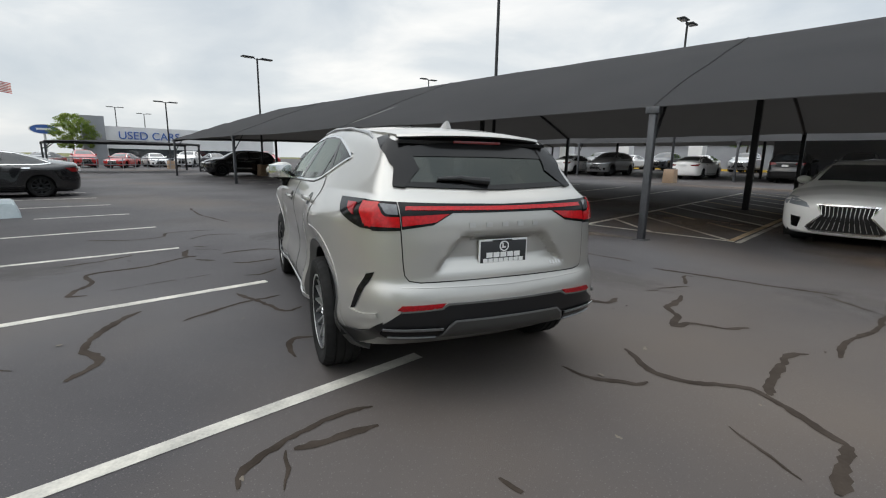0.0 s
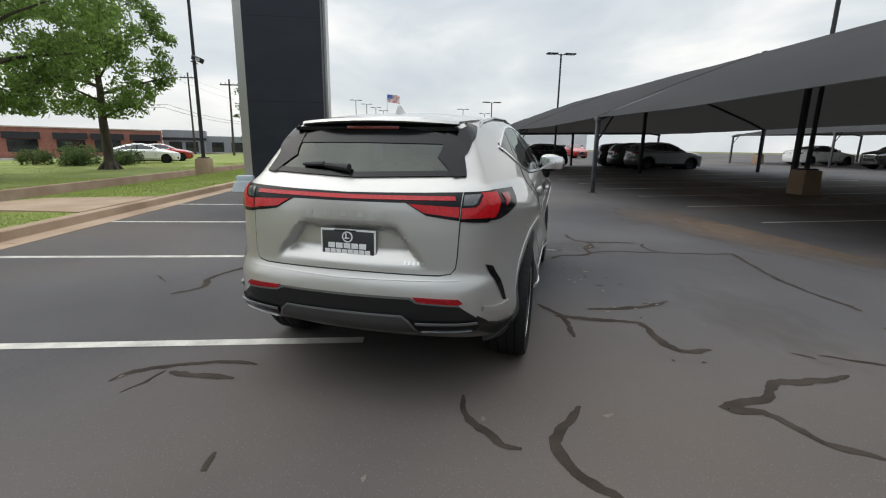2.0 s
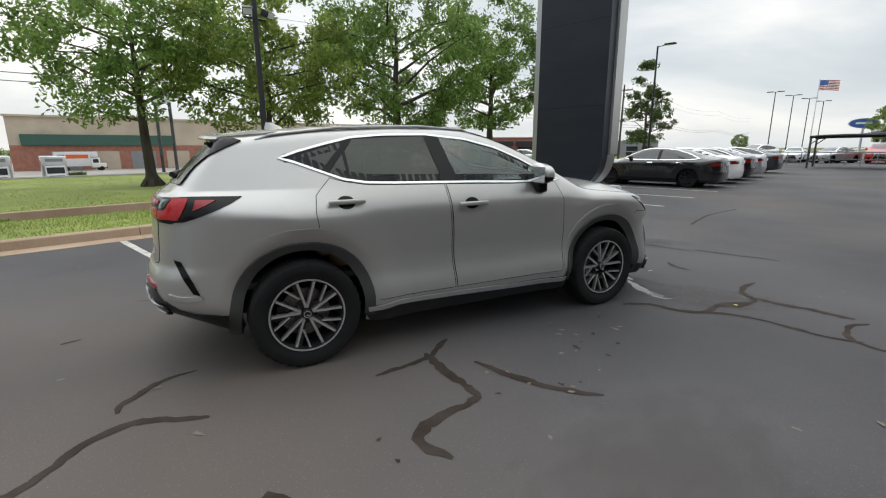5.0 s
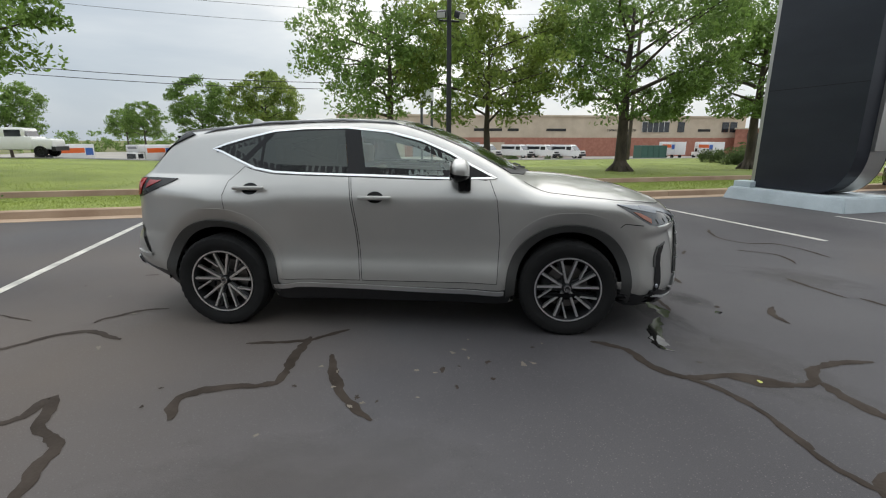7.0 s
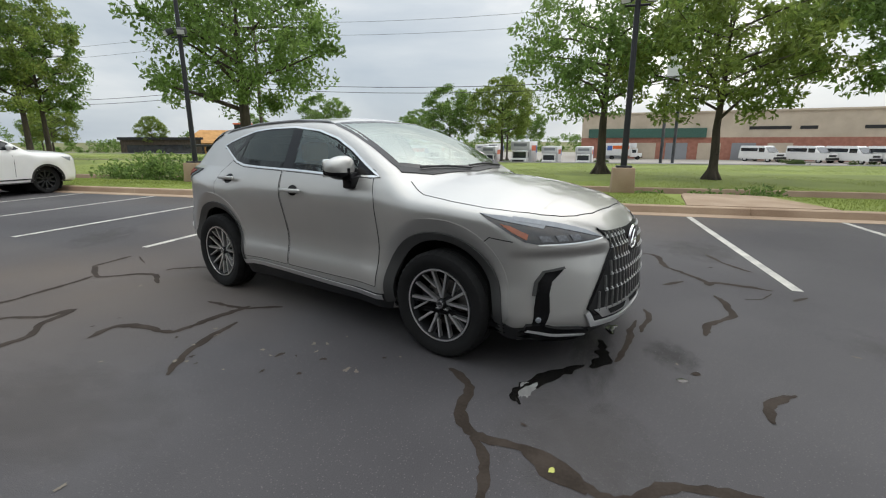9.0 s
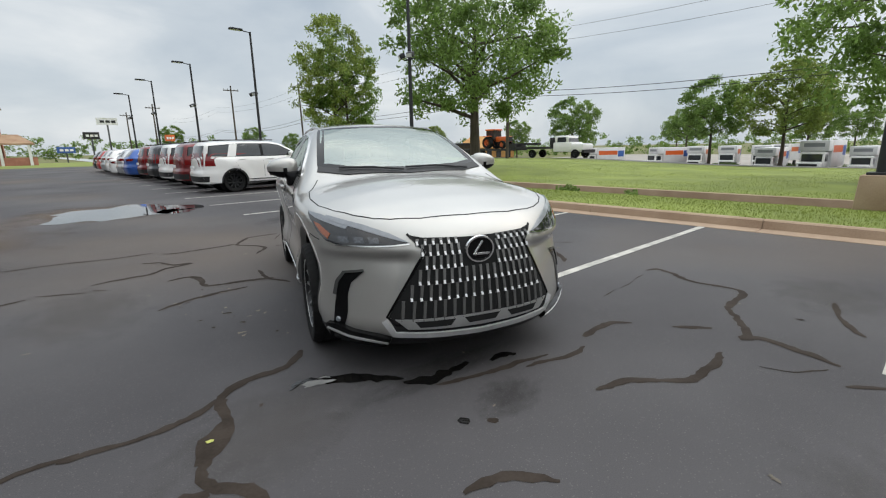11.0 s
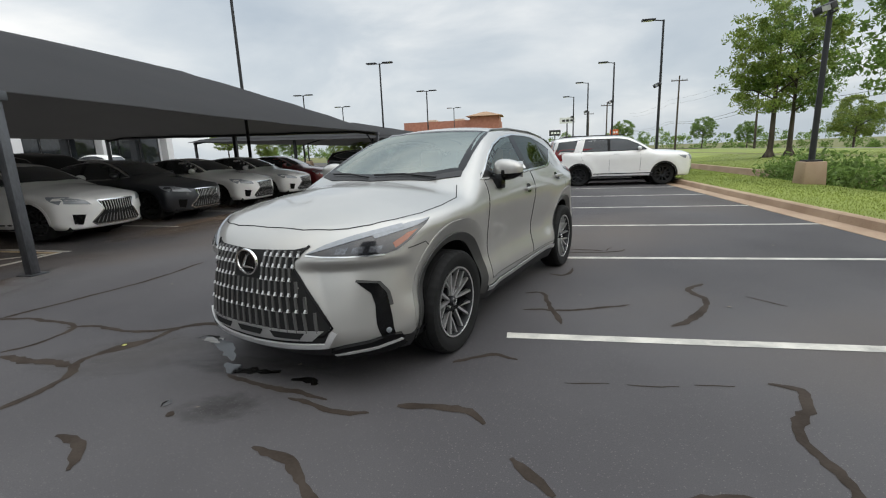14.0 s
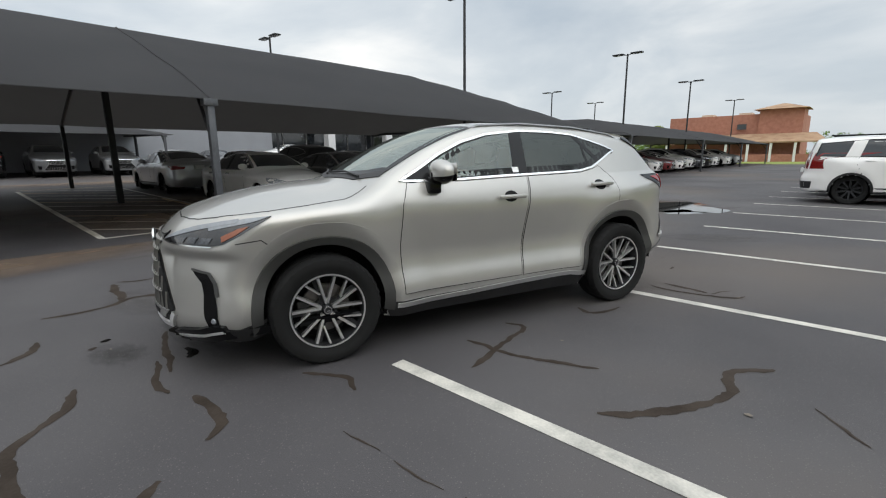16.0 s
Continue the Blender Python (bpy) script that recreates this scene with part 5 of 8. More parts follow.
        part("badge_bar", n.patch("rear", [(x - 0.018, 1.048), (x + 0.018, 1.048), (x + 0.018, 1.022), (x - 0.018, 1.022)], 0.03, 0.007), M["badge"], tail)
    for k in range(5):
        x = 0.315 + 0.023 * k
        part("model_badge", n.patch("rear", [(x, 0.800), (x + 0.013, 0.800), (x + 0.013, 0.782), (x, 0.782)], 0.03, 0.005), M["badge"], tail)
    q, k = n.cast("rear", [(0, 0.868)])
    plate = new("number_plate")
    plate.parent, plate.matrix_basis = car, Matrix.Translation(q[0] + k[0] * 0.018)
    part("plate_frame", boxes((-0.158, 0.158, -0.004, 0.004, -0.080, 0.080), bevel=0.004), M["white_plain"], plate, "white plate frame")
    part("plate_panel", boxes((-0.148, 0.148, -0.008, 0.0, -0.066, 0.070), bevel=0.002), M["plate_grey"], plate, "dark grey plate panel")
    bars = [(-0.112, 0.112, -0.022, 0.006), (-0.132, 0.132, -0.050, -0.028), (-0.146, 0.146, -0.077, -0.058), (-0.075, 0.075, 0.068, 0.076)]
    for a, b, c, d in bars:
        count = 1 if d > 0.06 else 5 if c > -0.03 else 8 if c > -0.06 else 13
        for k in range(count):
            x = a + (b - a) * k / count
            part("text_bar", boxes((x, x + (b - a) / count * 0.84, -0.011, -0.007, c, d)), M["white_plain"] if d < 0.06 else M["black_matt"], plate)
    bm = bmesh.new()
    add_spin(bm, [(0.023, -0.011), (0.030, -0.011), (0.030, -0.007), (0.023, -0.007)], 24, "Z", Matrix.Translation((0, 0, 0.040)) @ pose(0, 0, 0, -90))
    add_box(bm, -0.016, 0.010, -0.011, -0.008, 0.029, 0.036)
    add_box(bm, -0.012, -0.004, -0.011, -0.008, 0.036, 0.058)
    part("plate_emblem", bm, M["white_plain"], plate)
    # rear bumper
    part("rear_valance", n.patch("rear", [(-0.36, 0.620), (0.36, 0.620), (0.395, 0.602), (0.61, 0.588), (0.70, 0.514), (0.735, 0.47), (0.71, 0.425), (0.58, 0.405), (-0.58, 0.405), (-0.71, 0.425), (-0.735, 0.47), (-0.70, 0.514), (-0.61, 0.588), (-0.395, 0.602)], 0.03, 0.006, 1, 0.02), M["black_satin"], car, "black lower bumper")
    part("valance_panel", n.patch("rear", [(-0.328, 0.530), (0.328, 0.530), (0.362, 0.505), (0.412, 0.438), (-0.412, 0.438), (-0.362, 0.505)], 0.03, 0.020, 1, 0.02), M["cladding"], car)
    part("valance_trim", n.ribbon("rear", [(-0.412, 0.438), (-0.362, 0.507), (-0.328, 0.533), (0.328, 0.533), (0.362, 0.507), (0.412, 0.438)], 0.009, 0.023), M["grey"], car)
    part("valance_bright", n.ribbon("rear", [(-0.61, 0.592), (-0.40, 0.605), (-0.365, 0.625), (0.365, 0.625), (0.40, 0.605), (0.61, 0.592)], 0.011, 0.010), M["arch_grey"], car)
    part("bumper_step", n.ribbon("rear", [(-0.60, 0.715), (0, 0.706), (0.60, 0.715)], 0.006, 0.004), M["silver"], car)
    # front end
    hood = [(0.0, 2.150), (0.30, 2.135), (0.47, 2.085), (0.56, 2.035), (0.66, 1.945), (0.75, 1.82), (0.825, 1.65), (0.848, 1.42), (0.825, 1.18), (0.735, 1.00)]
    part("hood_shut_line", n.ribbon("top", [(-a, b) for a, b in hood[:0:-1]] + hood, 0.007, 0.0012), M["void"], car)
    part("cowl", n.patch("top", [(-0.72, 0.90), (-0.5, 1.02), (0, 1.105), (0.5, 1.02), (0.72, 0.90), (0.70, 0.83), (0.5, 0.955), (0, 1.04), (-0.5, 0.955), (-0.70, 0.83)], 0.05, 0.006, 1, 0.01), M["black_matt"], car)
    for a, b in (((0.05, 1.06), (0.55, 0.93)), ((-0.55, 0.985), (0.02, 1.02))):
        q, k = n.cast("top", [a, ((a[0] + b[0]) / 2, (a[1] + b[1]) / 2 - 0.01), b])
        bm = bmesh.new()
        for i in range(2):
            add_tube(bm, q[i] + k[i] * 0.02, q[i + 1] + k[i + 1] * 0.02, 0.008, sides=6)
        part("wiper", bm, M["black_matt"], car)
    q, k = n.cast("rear", [(-0.04, 1.245), (-0.20, 1.262), (-0.34, 1.262)])
    bm = bmesh.new()
    for i in range(2):
        add_tube(bm, q[i] + k[i] * 0.025, q[i + 1] + k[i + 1] * 0.018, 0.022 - 0.007 * i, 0.016 - 0.007 * i, sides=8)
    part("rear_wiper", bm, M["black_matt"], car)
    grille = part("grille", n.patch("front", GRILLE, 0.03, 0.003, 1, 0.0), M["void"], car, "black spindle grille with bright studs")
    rim = shrink(GRILLE, -0.008)
    part("grille_surround", n.ribbon("front", rim[4:] + rim[:1], 0.012, 0.008), M["black_gloss"], grille)
    rows = [(0.872, 0.842), (0.842, 0.782), (0.778, 0.706), (0.702, 0.618), (0.614, 0.524), (0.520, 0.400)]
    for k in range(17):
        for r, (z, zb) in enumerate(rows):
            half = np.interp(z, [0.39, 0.425, 0.803, 0.90], [0.51, 0.53, 0.322, 0.395]) - 0.014
            x = (k - 8) / 8 * half
            if math.hypot(x, (zb + z) / 2 - 0.796) < 0.112:
                continue
            q, _ = n.cast("front", [(x, z), (x * 1.03, zb)])
            w = 0.0062 + 0.008 * half
            d = [Vector(q[0]), Vector(q[1])]
            bm, bright = bmesh.new(), bmesh.new()
            vs = [bm.verts.new(c) for c in (d[0] + Vector((-w, 0.008, 0)), d[0] + Vector((w, 0.008, 0)), d[1] + Vector((w * 0.8, 0.014, 0)), d[1] + Vector((-w * 0.8, 0.014, 0)), d[0] + Vector((-w, -0.02, 0)), d[0] + Vector((w, -0.02, 0)), d[1] + Vector((w * 0.8, -0.02, 0)), d[1] + Vector((-w * 0.8, -0.02, 0)))]
            for f in ((0, 1, 2, 3), (0, 3, 7, 4), (1, 5, 6, 2), (3, 2, 6, 7), (0, 4, 5, 1)):
                bm.faces.new([vs[i] for i in f])
            c = d[1] + Vector((0, 0.016, 0.004))
            if r < 5:
                u = w * 0.70
                sv = [bright.verts.new(c + Vector(o)) for o in ((-u, -0.006, 0.016), (u, -0.006, 0.016), (u, 0.006, -0.004), (-u, 0.006, -0.004), (-u, -0.012, -0.010), (u, -0.012, -0.010))]
                for f in ((0, 1, 2, 3), (3, 2, 5, 4), (0, 3, 4), (1, 5, 2)):
                    bright.faces.new([sv[i] for i in f])
                part("grille_stud", bright, M["stud"], grille)
            else:
                bright.free()
            part("grille_blade", bm, M["arch_grey"], grille)
    frame_line = [(-0.345, 0.772), (-0.566, 0.404), (-0.514, 0.322), (0, 0.300), (0.514, 0.322), (0.566, 0.404), (0.345, 0.772)]
    part("grille_frame", n.ribbon("front", frame_line[1:-1], 0.030, 0.020, 1, False, 0.03, 0.03), M["stud"], car, "satin chrome lower grille frame")
    part("lower_recess", n.patch("front", [(-0.545, 0.415), (0.545, 0.415), (0.505, 0.328), (0, 0.306), (-0.505, 0.328)], 0.03, 0.006, 1, 0.0), M["void"], car)
    part("lower_grille", n.patch("front", [(-0.512, 0.412), (0.512, 0.412), (0.445, 0.354), (0, 0.340), (-0.445, 0.354)], 0.03, 0.014), M["badge"], car, "satin silver lower grille bar")
    for x in (-0.29, 0.0, 0.29):
        part("lower_vent", n.patch("front", [(x - 0.118, 0.400), (x + 0.118, 0.400), (x + 0.088, 0.364), (x - 0.088, 0.364)], 0.03, 0.018, 1, 0.0), M["void"], car)
    part("chin", n.patch("front", [(-0.53, 0.295), (-0.47, 0.286), (0, 0.272), (0.47, 0.286), (0.53, 0.295), (0.52, 0.225), (-0.52, 0.225)], 0.03, 0.008), M["black_matt"], car)
    q, k = n.cast("front", [(0, 0.796)])
    bm = bmesh.new()
    m = Matrix.Translation(q[0] + np.array([0, 0.014, 0])) @ pose(0, 0, 0, -90) @ Matrix.Diagonal((1, 0.86, 1, 1))
    add_spin(bm, [(0.078, 0.0), (0.082, 0.012), (0.092, 0.012), (0.096, 0.0)], 40, "Z", m)
    for a, b, c, d in ((-0.014, 0.055, 0.040, -0.034), (0.042, -0.034, -0.058, -0.034)):
        add_tube(bm, m @ Vector((a, -b, 0.008)), m @ Vector((c, -d, 0.008)), 0.008, sides=6)
    emblem = part("emblem", bm, M["chrome"], car, "chrome ring emblem")
    bm = bmesh.new()
    add_spin(bm, [(0.0, 0.003), (0.080, 0.003), (0.080, -0.012)], 32, "Z", m)
    part("emblem_disc", bm, M["black_gloss"], emblem)
    # underneath and inside
    part("underbody", boxes((-0.74, 0.74, -0.95, 0.95, 0.22, 0.26), (-0.46, 0.46, -1.95, 2.0, 0.30, 0.56)), M["void"], car)
    bm = boxes((-0.78, 0.78, -1.85, 0.9, 0.56, 0.60))
    part("cabin_floor", bm, M["dash"], car)
    bm = bmesh.new()
    add_box(bm, -0.76, 0.76, 0.42, 0.98, 0.85, 1.10, bevel=0.06)
    add_box(bm, -0.72, 0.72, 0.55, 1.0, 1.05, 1.125, bevel=0.03)
    part("dashboard", bm, M["dash"], car)
    bm = bmesh.new()
    ring = [Vector((0.17 * math.cos(a), 0, 0.17 * math.sin(a))) for a in [2 * math.pi * k / 20 for k in range(20)]]
    tilt = Matrix.Translation((-0.37, 0.36, 1.06)) @ pose(0, 0, 0, 25)
    for a, b in zip(ring, ring[1:] + ring[:1]):
        add_tube(bm, tilt @ a, tilt @ b, 0.013, sides=6)
    add_tube(bm, tilt @ Vector((-0.16, 0, 0)), tilt @ Vector((0.16, 0, 0)), 0.014, sides=6)
    part("steering_wheel", bm, M["dash"], car)
    for x in (-0.37, 0.37):
        for y, w in ((-0.25, 0.25), (-1.10, 0.30)):
            bm = bmesh.new()
            add_box(bm, x - w, x + w, y, y + 0.50, 0.60, 0.78, bevel=0.05)
            add_box(bm, x - w, x + w, y - 0.10, y + 0.08, 0.70, 1.22, bevel=0.05, m=Matrix.Translation((0, y, 0.7)) @ pose(0, 0, 0, 14) @ Matrix.Translation((0, -y, -0.7)))
            add_box(bm, x - 0.13, x + 0.13, y - 0.25, y - 0.15, 1.24, 1.42, bevel=0.04)
            part("seat", bm, M["seat"], car, "tan leather seat")
    part("window_label", n.patch("side", [(-0.225, 1.255), (-0.165, 1.255), (-0.165, 1.215), (-0.225, 1.215)], 0.05, 0.007, -1, 0.0), M["white_plain"], car)
    return car


def sgn_pow(v, p):
    return math.copysign(abs(v) ** p, v)


crossover()


# ---- shade canopies ----
def canopy(v0, v1, u0, u1, edge, top, posts, seams=(), label="charcoal shade cloth canopy on steel posts", hip=5.4, sag=0.10, mid=True):
    """A long cloth roof: low edges at v0 and v1, a flat top between."""
    thing = empty("shade_canopy", label, "canopy", LOT)
    third = (v1 - v0) * 0.36
    base0, base1 = rise(v0), rise(v1)
    marks = sorted({u0, u1, *posts, *seams})

    def height(v, u):
        f = min(1.0, (v - v0) / third, (v1 - v) / third)
        g = min(1.0, (u - u0) / hip, (u1 - u) / hip)
        h = max(0.0, min(f, g))
        near = [m for m in marks if m <= u + 1e-6][-1], [m for m in marks if m >= u - 1e-6][0]
        span = near[1] - near[0]
        k = 4 * (u - near[0]) * (near[1] - u) / span**2 if span > 0 else 0
        base = base0 + (base1 - base0) * (v - v0) / (v1 - v0)
        low = edge + base
        return low + (top - edge) * (h ** 0.92) + sag * k * (0.9 * h * (1 - h) - 0.45 * (1 - h) ** 3 + 0.10) + 0.03 * noise.noise((v * 0.8, u * 0.5, 1))

    vs = [v0 + (v1 - v0) * k / 28 for k in range(29)]
    us = sorted({u0 + (u1 - u0) * k / int((u1 - u0) / 0.9) for k in range(int((u1 - u0) / 0.9) + 1)} | set(marks))
    bm = bmesh.new()
    upper = [[bm.verts.new((v, u, height(v, u))) for u in us] for v in vs]
    lower = [[bm.verts.new((v, u, height(v, u) - 0.014)) for u in us] for v in vs]
    for i in range(len(vs) - 1):
        for j in range(len(us) - 1):
            bm.faces.new((upper[i][j], upper[i + 1][j], upper[i + 1][j + 1], upper[i][j + 1]))
            bm.faces.new((lower[i][j], lower[i][j + 1], lower[i + 1][j + 1], lower[i + 1][j]))
    for i in range(len(vs) - 1):
        for j in (0, -1):
            bm.faces.new((upper[i][j], upper[i + 1][j], lower[i + 1][j], lower[i][j]))
    for j in range(len(us) - 1):
        for i in (0, -1):
            bm.faces.new((upper[i][j], upper[i][j + 1], lower[i][j + 1], lower[i][j]))
    part("cloth", bm, M["fabric"], thing)
    for u in (*posts, *seams):
        bm = bmesh.new()
        ln = [Vector((v, u, height(v, u) + 0.008)) for v in vs]
        add_pipe(bm, ln, 0.014, 5)
        part("seam", bm, M["rope"] if u in seams else M["fabric"], thing)
    for u in posts:
        bm = bmesh.new()
        ln = [Vector((v, u, height(v, u) - 0.10)) for v in vs[::2]]
        add_pipe(bm, ln, 0.055)
        part("rafter", bm, M["dark_post"], thing)
        for v, mat, r in ((v0 + 0.05, "steel_post", 0.060), ((v0 + v1) / 2 - 0.05, "dark_post", 0.075), (v1 - 0.1, "dark_post", 0.065)):
            if v > v0 + 1 and v < v1 - 1 and not mid:
                continue
            bm = bmesh.new()
            add_box(bm, v - r, v + r, u - r, u + r, rise(v) - 0.02, height(v, u) - 0.05, bevel=0.012)
            post = part("post", bm, M[mat], thing, "grey steel post with worn paint" if mat == "steel_post" else "")
            if mat == "steel_post":
                bm = bmesh.new()
                add_box(bm, v - 0.12, v + 0.12, u - 0.12, u + 0.12, rise(v) - 0.005, rise(v) + 0.018, bevel=0.004)
                part("base_plate", bm, M["steel_post"], post)
                bm = bmesh.new()
                add_box(bm, v - 0.085, v + 0.085, u - 0.12, u + 0.12, height(v, u) - 0.15, height(v, u) - 0.03, bevel=0.01)
                part("bracket", bm, M["steel_post"], post)
                bm = bmesh.new()
                add_tube(bm, (v, u, rise(v) + 1.6), (v + 0.55, u, height(v + 0.55, u) - 0.1), 0.03, sides=6)
                part("brace", bm, M["dark_post"], post)
    return thing


canopy(5.6, 19.6, -15.2, 31.4, 2.36, 4.30, (-14.9, -0.18, 10.0, 20.2, 31.0), (), "long charcoal shade cloth canopy over parked cars")
canopy(27.5, 39.5, -6.5, 34.0, 2.30, 3.2, (-6.0, 4.0, 14.0, 24.0, 33.5), (), "charcoal canopy across the next aisle", 4.0)
canopy(6.2, 19.6, -64.0, -20.5, 2.30, 3.5, (-63.5, -49, -35, -21.0), (), "charcoal canopy past the planted island", 5.0)
canopy(-0.6, 9.0, 37.0, 41.5, 2.15, 2.32, (37.3, 41.2), (), "low charcoal canopy at the lot's end", 1.5, 0.03, False)
# pale webbing on the hip between two cloth fields
bm = bmesh.new()
hip_line = [Vector((5.65 + 5.0 * k / 12, 10.0 - 1.3 * k / 12, 2.38 + 1.98 * (k / 12) ** 0.92)) for k in range(13)]
for a, b in zip(hip_line, hip_line[1:]):
    add_tube(bm, LOT @ a, LOT @ b, 0.016, sides=5, caps=False)
tagged(part("canopy_webbing", bm, M["rope"]), "pale webbing stretched over the cloth roof", "webbing")


# ---- lamps ----
def pole_lamp(v, u, height=8.1, kind="arm", base_z=None, plinth=0.66, label=""):
    z0 = rise(v) if base_z is None else base_z
    text = {"arm": "dark steel lamp post with one flat head", "twin": "dark lot lamp post with two flat heads", "flood": "dark lamp post with twin floodlights on a concrete plinth"}[kind]
    thing = empty("street_lamp", label or text, "lamp post", at_lot(v, u, z0), "lamp posts of the lot")
    if plinth:
        bm = bmesh.new()
        add_box(bm, -0.31, 0.31, -0.31, 0.31, -0.15, plinth, bevel=0.03)
        for w in bm.verts:
            if w.co.z > 0.3:
                w.co.x, w.co.y = w.co.x * 0.9, w.co.y * 0.9
        part("plinth", bm, M["concrete"], thing, "square tan concrete plinth")
        part("base_plate", boxes((-0.2, 0.2, -0.2, 0.2, plinth, plinth + 0.05), bevel=0.008), M["dark_post"], thing)
    bm = bmesh.new()
    add_tube(bm, (0, 0, plinth), (0, 0, height), 0.085 if kind != "twin" else 0.07, 0.055, 10)
    part("pole", bm, M["dark_post"], thing)

    def head(x0, x1, y, z):
        bm = bmesh.new()
        add_box(bm, min(x0, x1), max(x0, x1), y - 0.17, y + 0.17, z - 0.04, z + 0.05, bevel=0.02)
        h = part("lamp_head", bm, M["dark_post"], thing)
        bm = bmesh.new()
        a, b = min(x0, x1), max(x0, x1)
        add_box(bm, a + (b - a) * 0.2, b - (b - a) * 0.1, y - 0.12, y + 0.12, z - 0.055, z - 0.038)
        part("lens", bm, M["lamp_lens"], h)

    if kind == "twin":
        for s in (-1, 1):
            bm = bmesh.new()
            add_tube(bm, (0, 0, height - 0.08), (s * 0.28, 0, height), 0.03, sides=6)
            part("arm", bm, M["dark_post"], thing)
            bm = bmesh.new()
            add_box(bm, 0.24 if s > 0 else -0.98, 0.98 if s > 0 else -0.24, -0.20, 0.20, height - 0.03, height + 0.05, bevel=0.02)
            h = part("lamp_head", bm, M["dark_post"], thing)
            part("lens", boxes((0.4 if s > 0 else -0.9, 0.9 if s > 0 else -0.4, -0.14, 0.14, height - 0.045, height - 0.028)), M["lamp_lens"], h)
    else:
        bm = bmesh.new()
        add_tube(bm, (0, 0, height - 0.05), (0.5, 0, height + 0.02), 0.03, sides=6)
        part("arm", bm, M["dark_post"], thing)
        head(0.45, 1.15, 0, height + 0.04)
    if kind != "twin":
        for s in (-1, 1):
            z = 4.75 if kind == "flood" else 4.6
            m = Matrix.Translation((0.16, s * 0.26, z + 0.08)) @ pose(0, 0, 0, 0, 25, s * 25)
            bm = bmesh.new()
            add_box(bm, -0.10, 0.13, -0.13, 0.13, -0.09, 0.09, bevel=0.02, m=m)
            h = part("floodlight", bm, M["dark_post"], thing)
            bm = bmesh.new()
            add_box(bm, 0.13, 0.137, -0.11, 0.11, -0.07, 0.07, m=m)
            part("lens", bm, M["lamp_lens"], h)
        bm = bmesh.new()
        add_tube(bm, (0, -0.3, 4.7), (0, 0.3, 4.7), 0.03, sides=6)
        part("cross_bar", bm, M["dark_post"], thing)
    return thing


for u in (-10.9, 3.05, 17.2):
    pole_lamp(-9.45 if u > 0 else -9.05, u, 8.2, "flood", 0.06)
for v, u, h in ((-8.1, -24.5, 8.1), (-7.03, -33.5, 7.5), (-6.2, -42.5, 7.3), (-5.5, -49.5, 6.8), (-9.0, 31.0, 8.1)):
    pole_lamp(v, u, h, "arm", 0.0)
for v, u, h in ((9.9, -29.1, 7.8), (10.54, -12.9, 7.9), (11.8, 8.7, 8.4), (10.0, 27.4, 7.5), (9.2, -41.4, 7.3), (10.2, -64, 7.6), (28.5, 31.5, 8.6), (24.0, 6.2, 8.3), (23.9, -11.1, 7.9), (8.8, 45.8, 6.05), (21.2, -39.2, 7.1), (21.9, -50.6, 7.0), (9.2, 74, 7.5), (14.5, 84, 7.5)):
    pole_lamp(v, u, h, "twin", plinth=0.75)
for k in range(4):
    pole_lamp(-8.5 + 1.2 * k, 75 + 7 * k, 8.7, "twin", plinth=0.7)


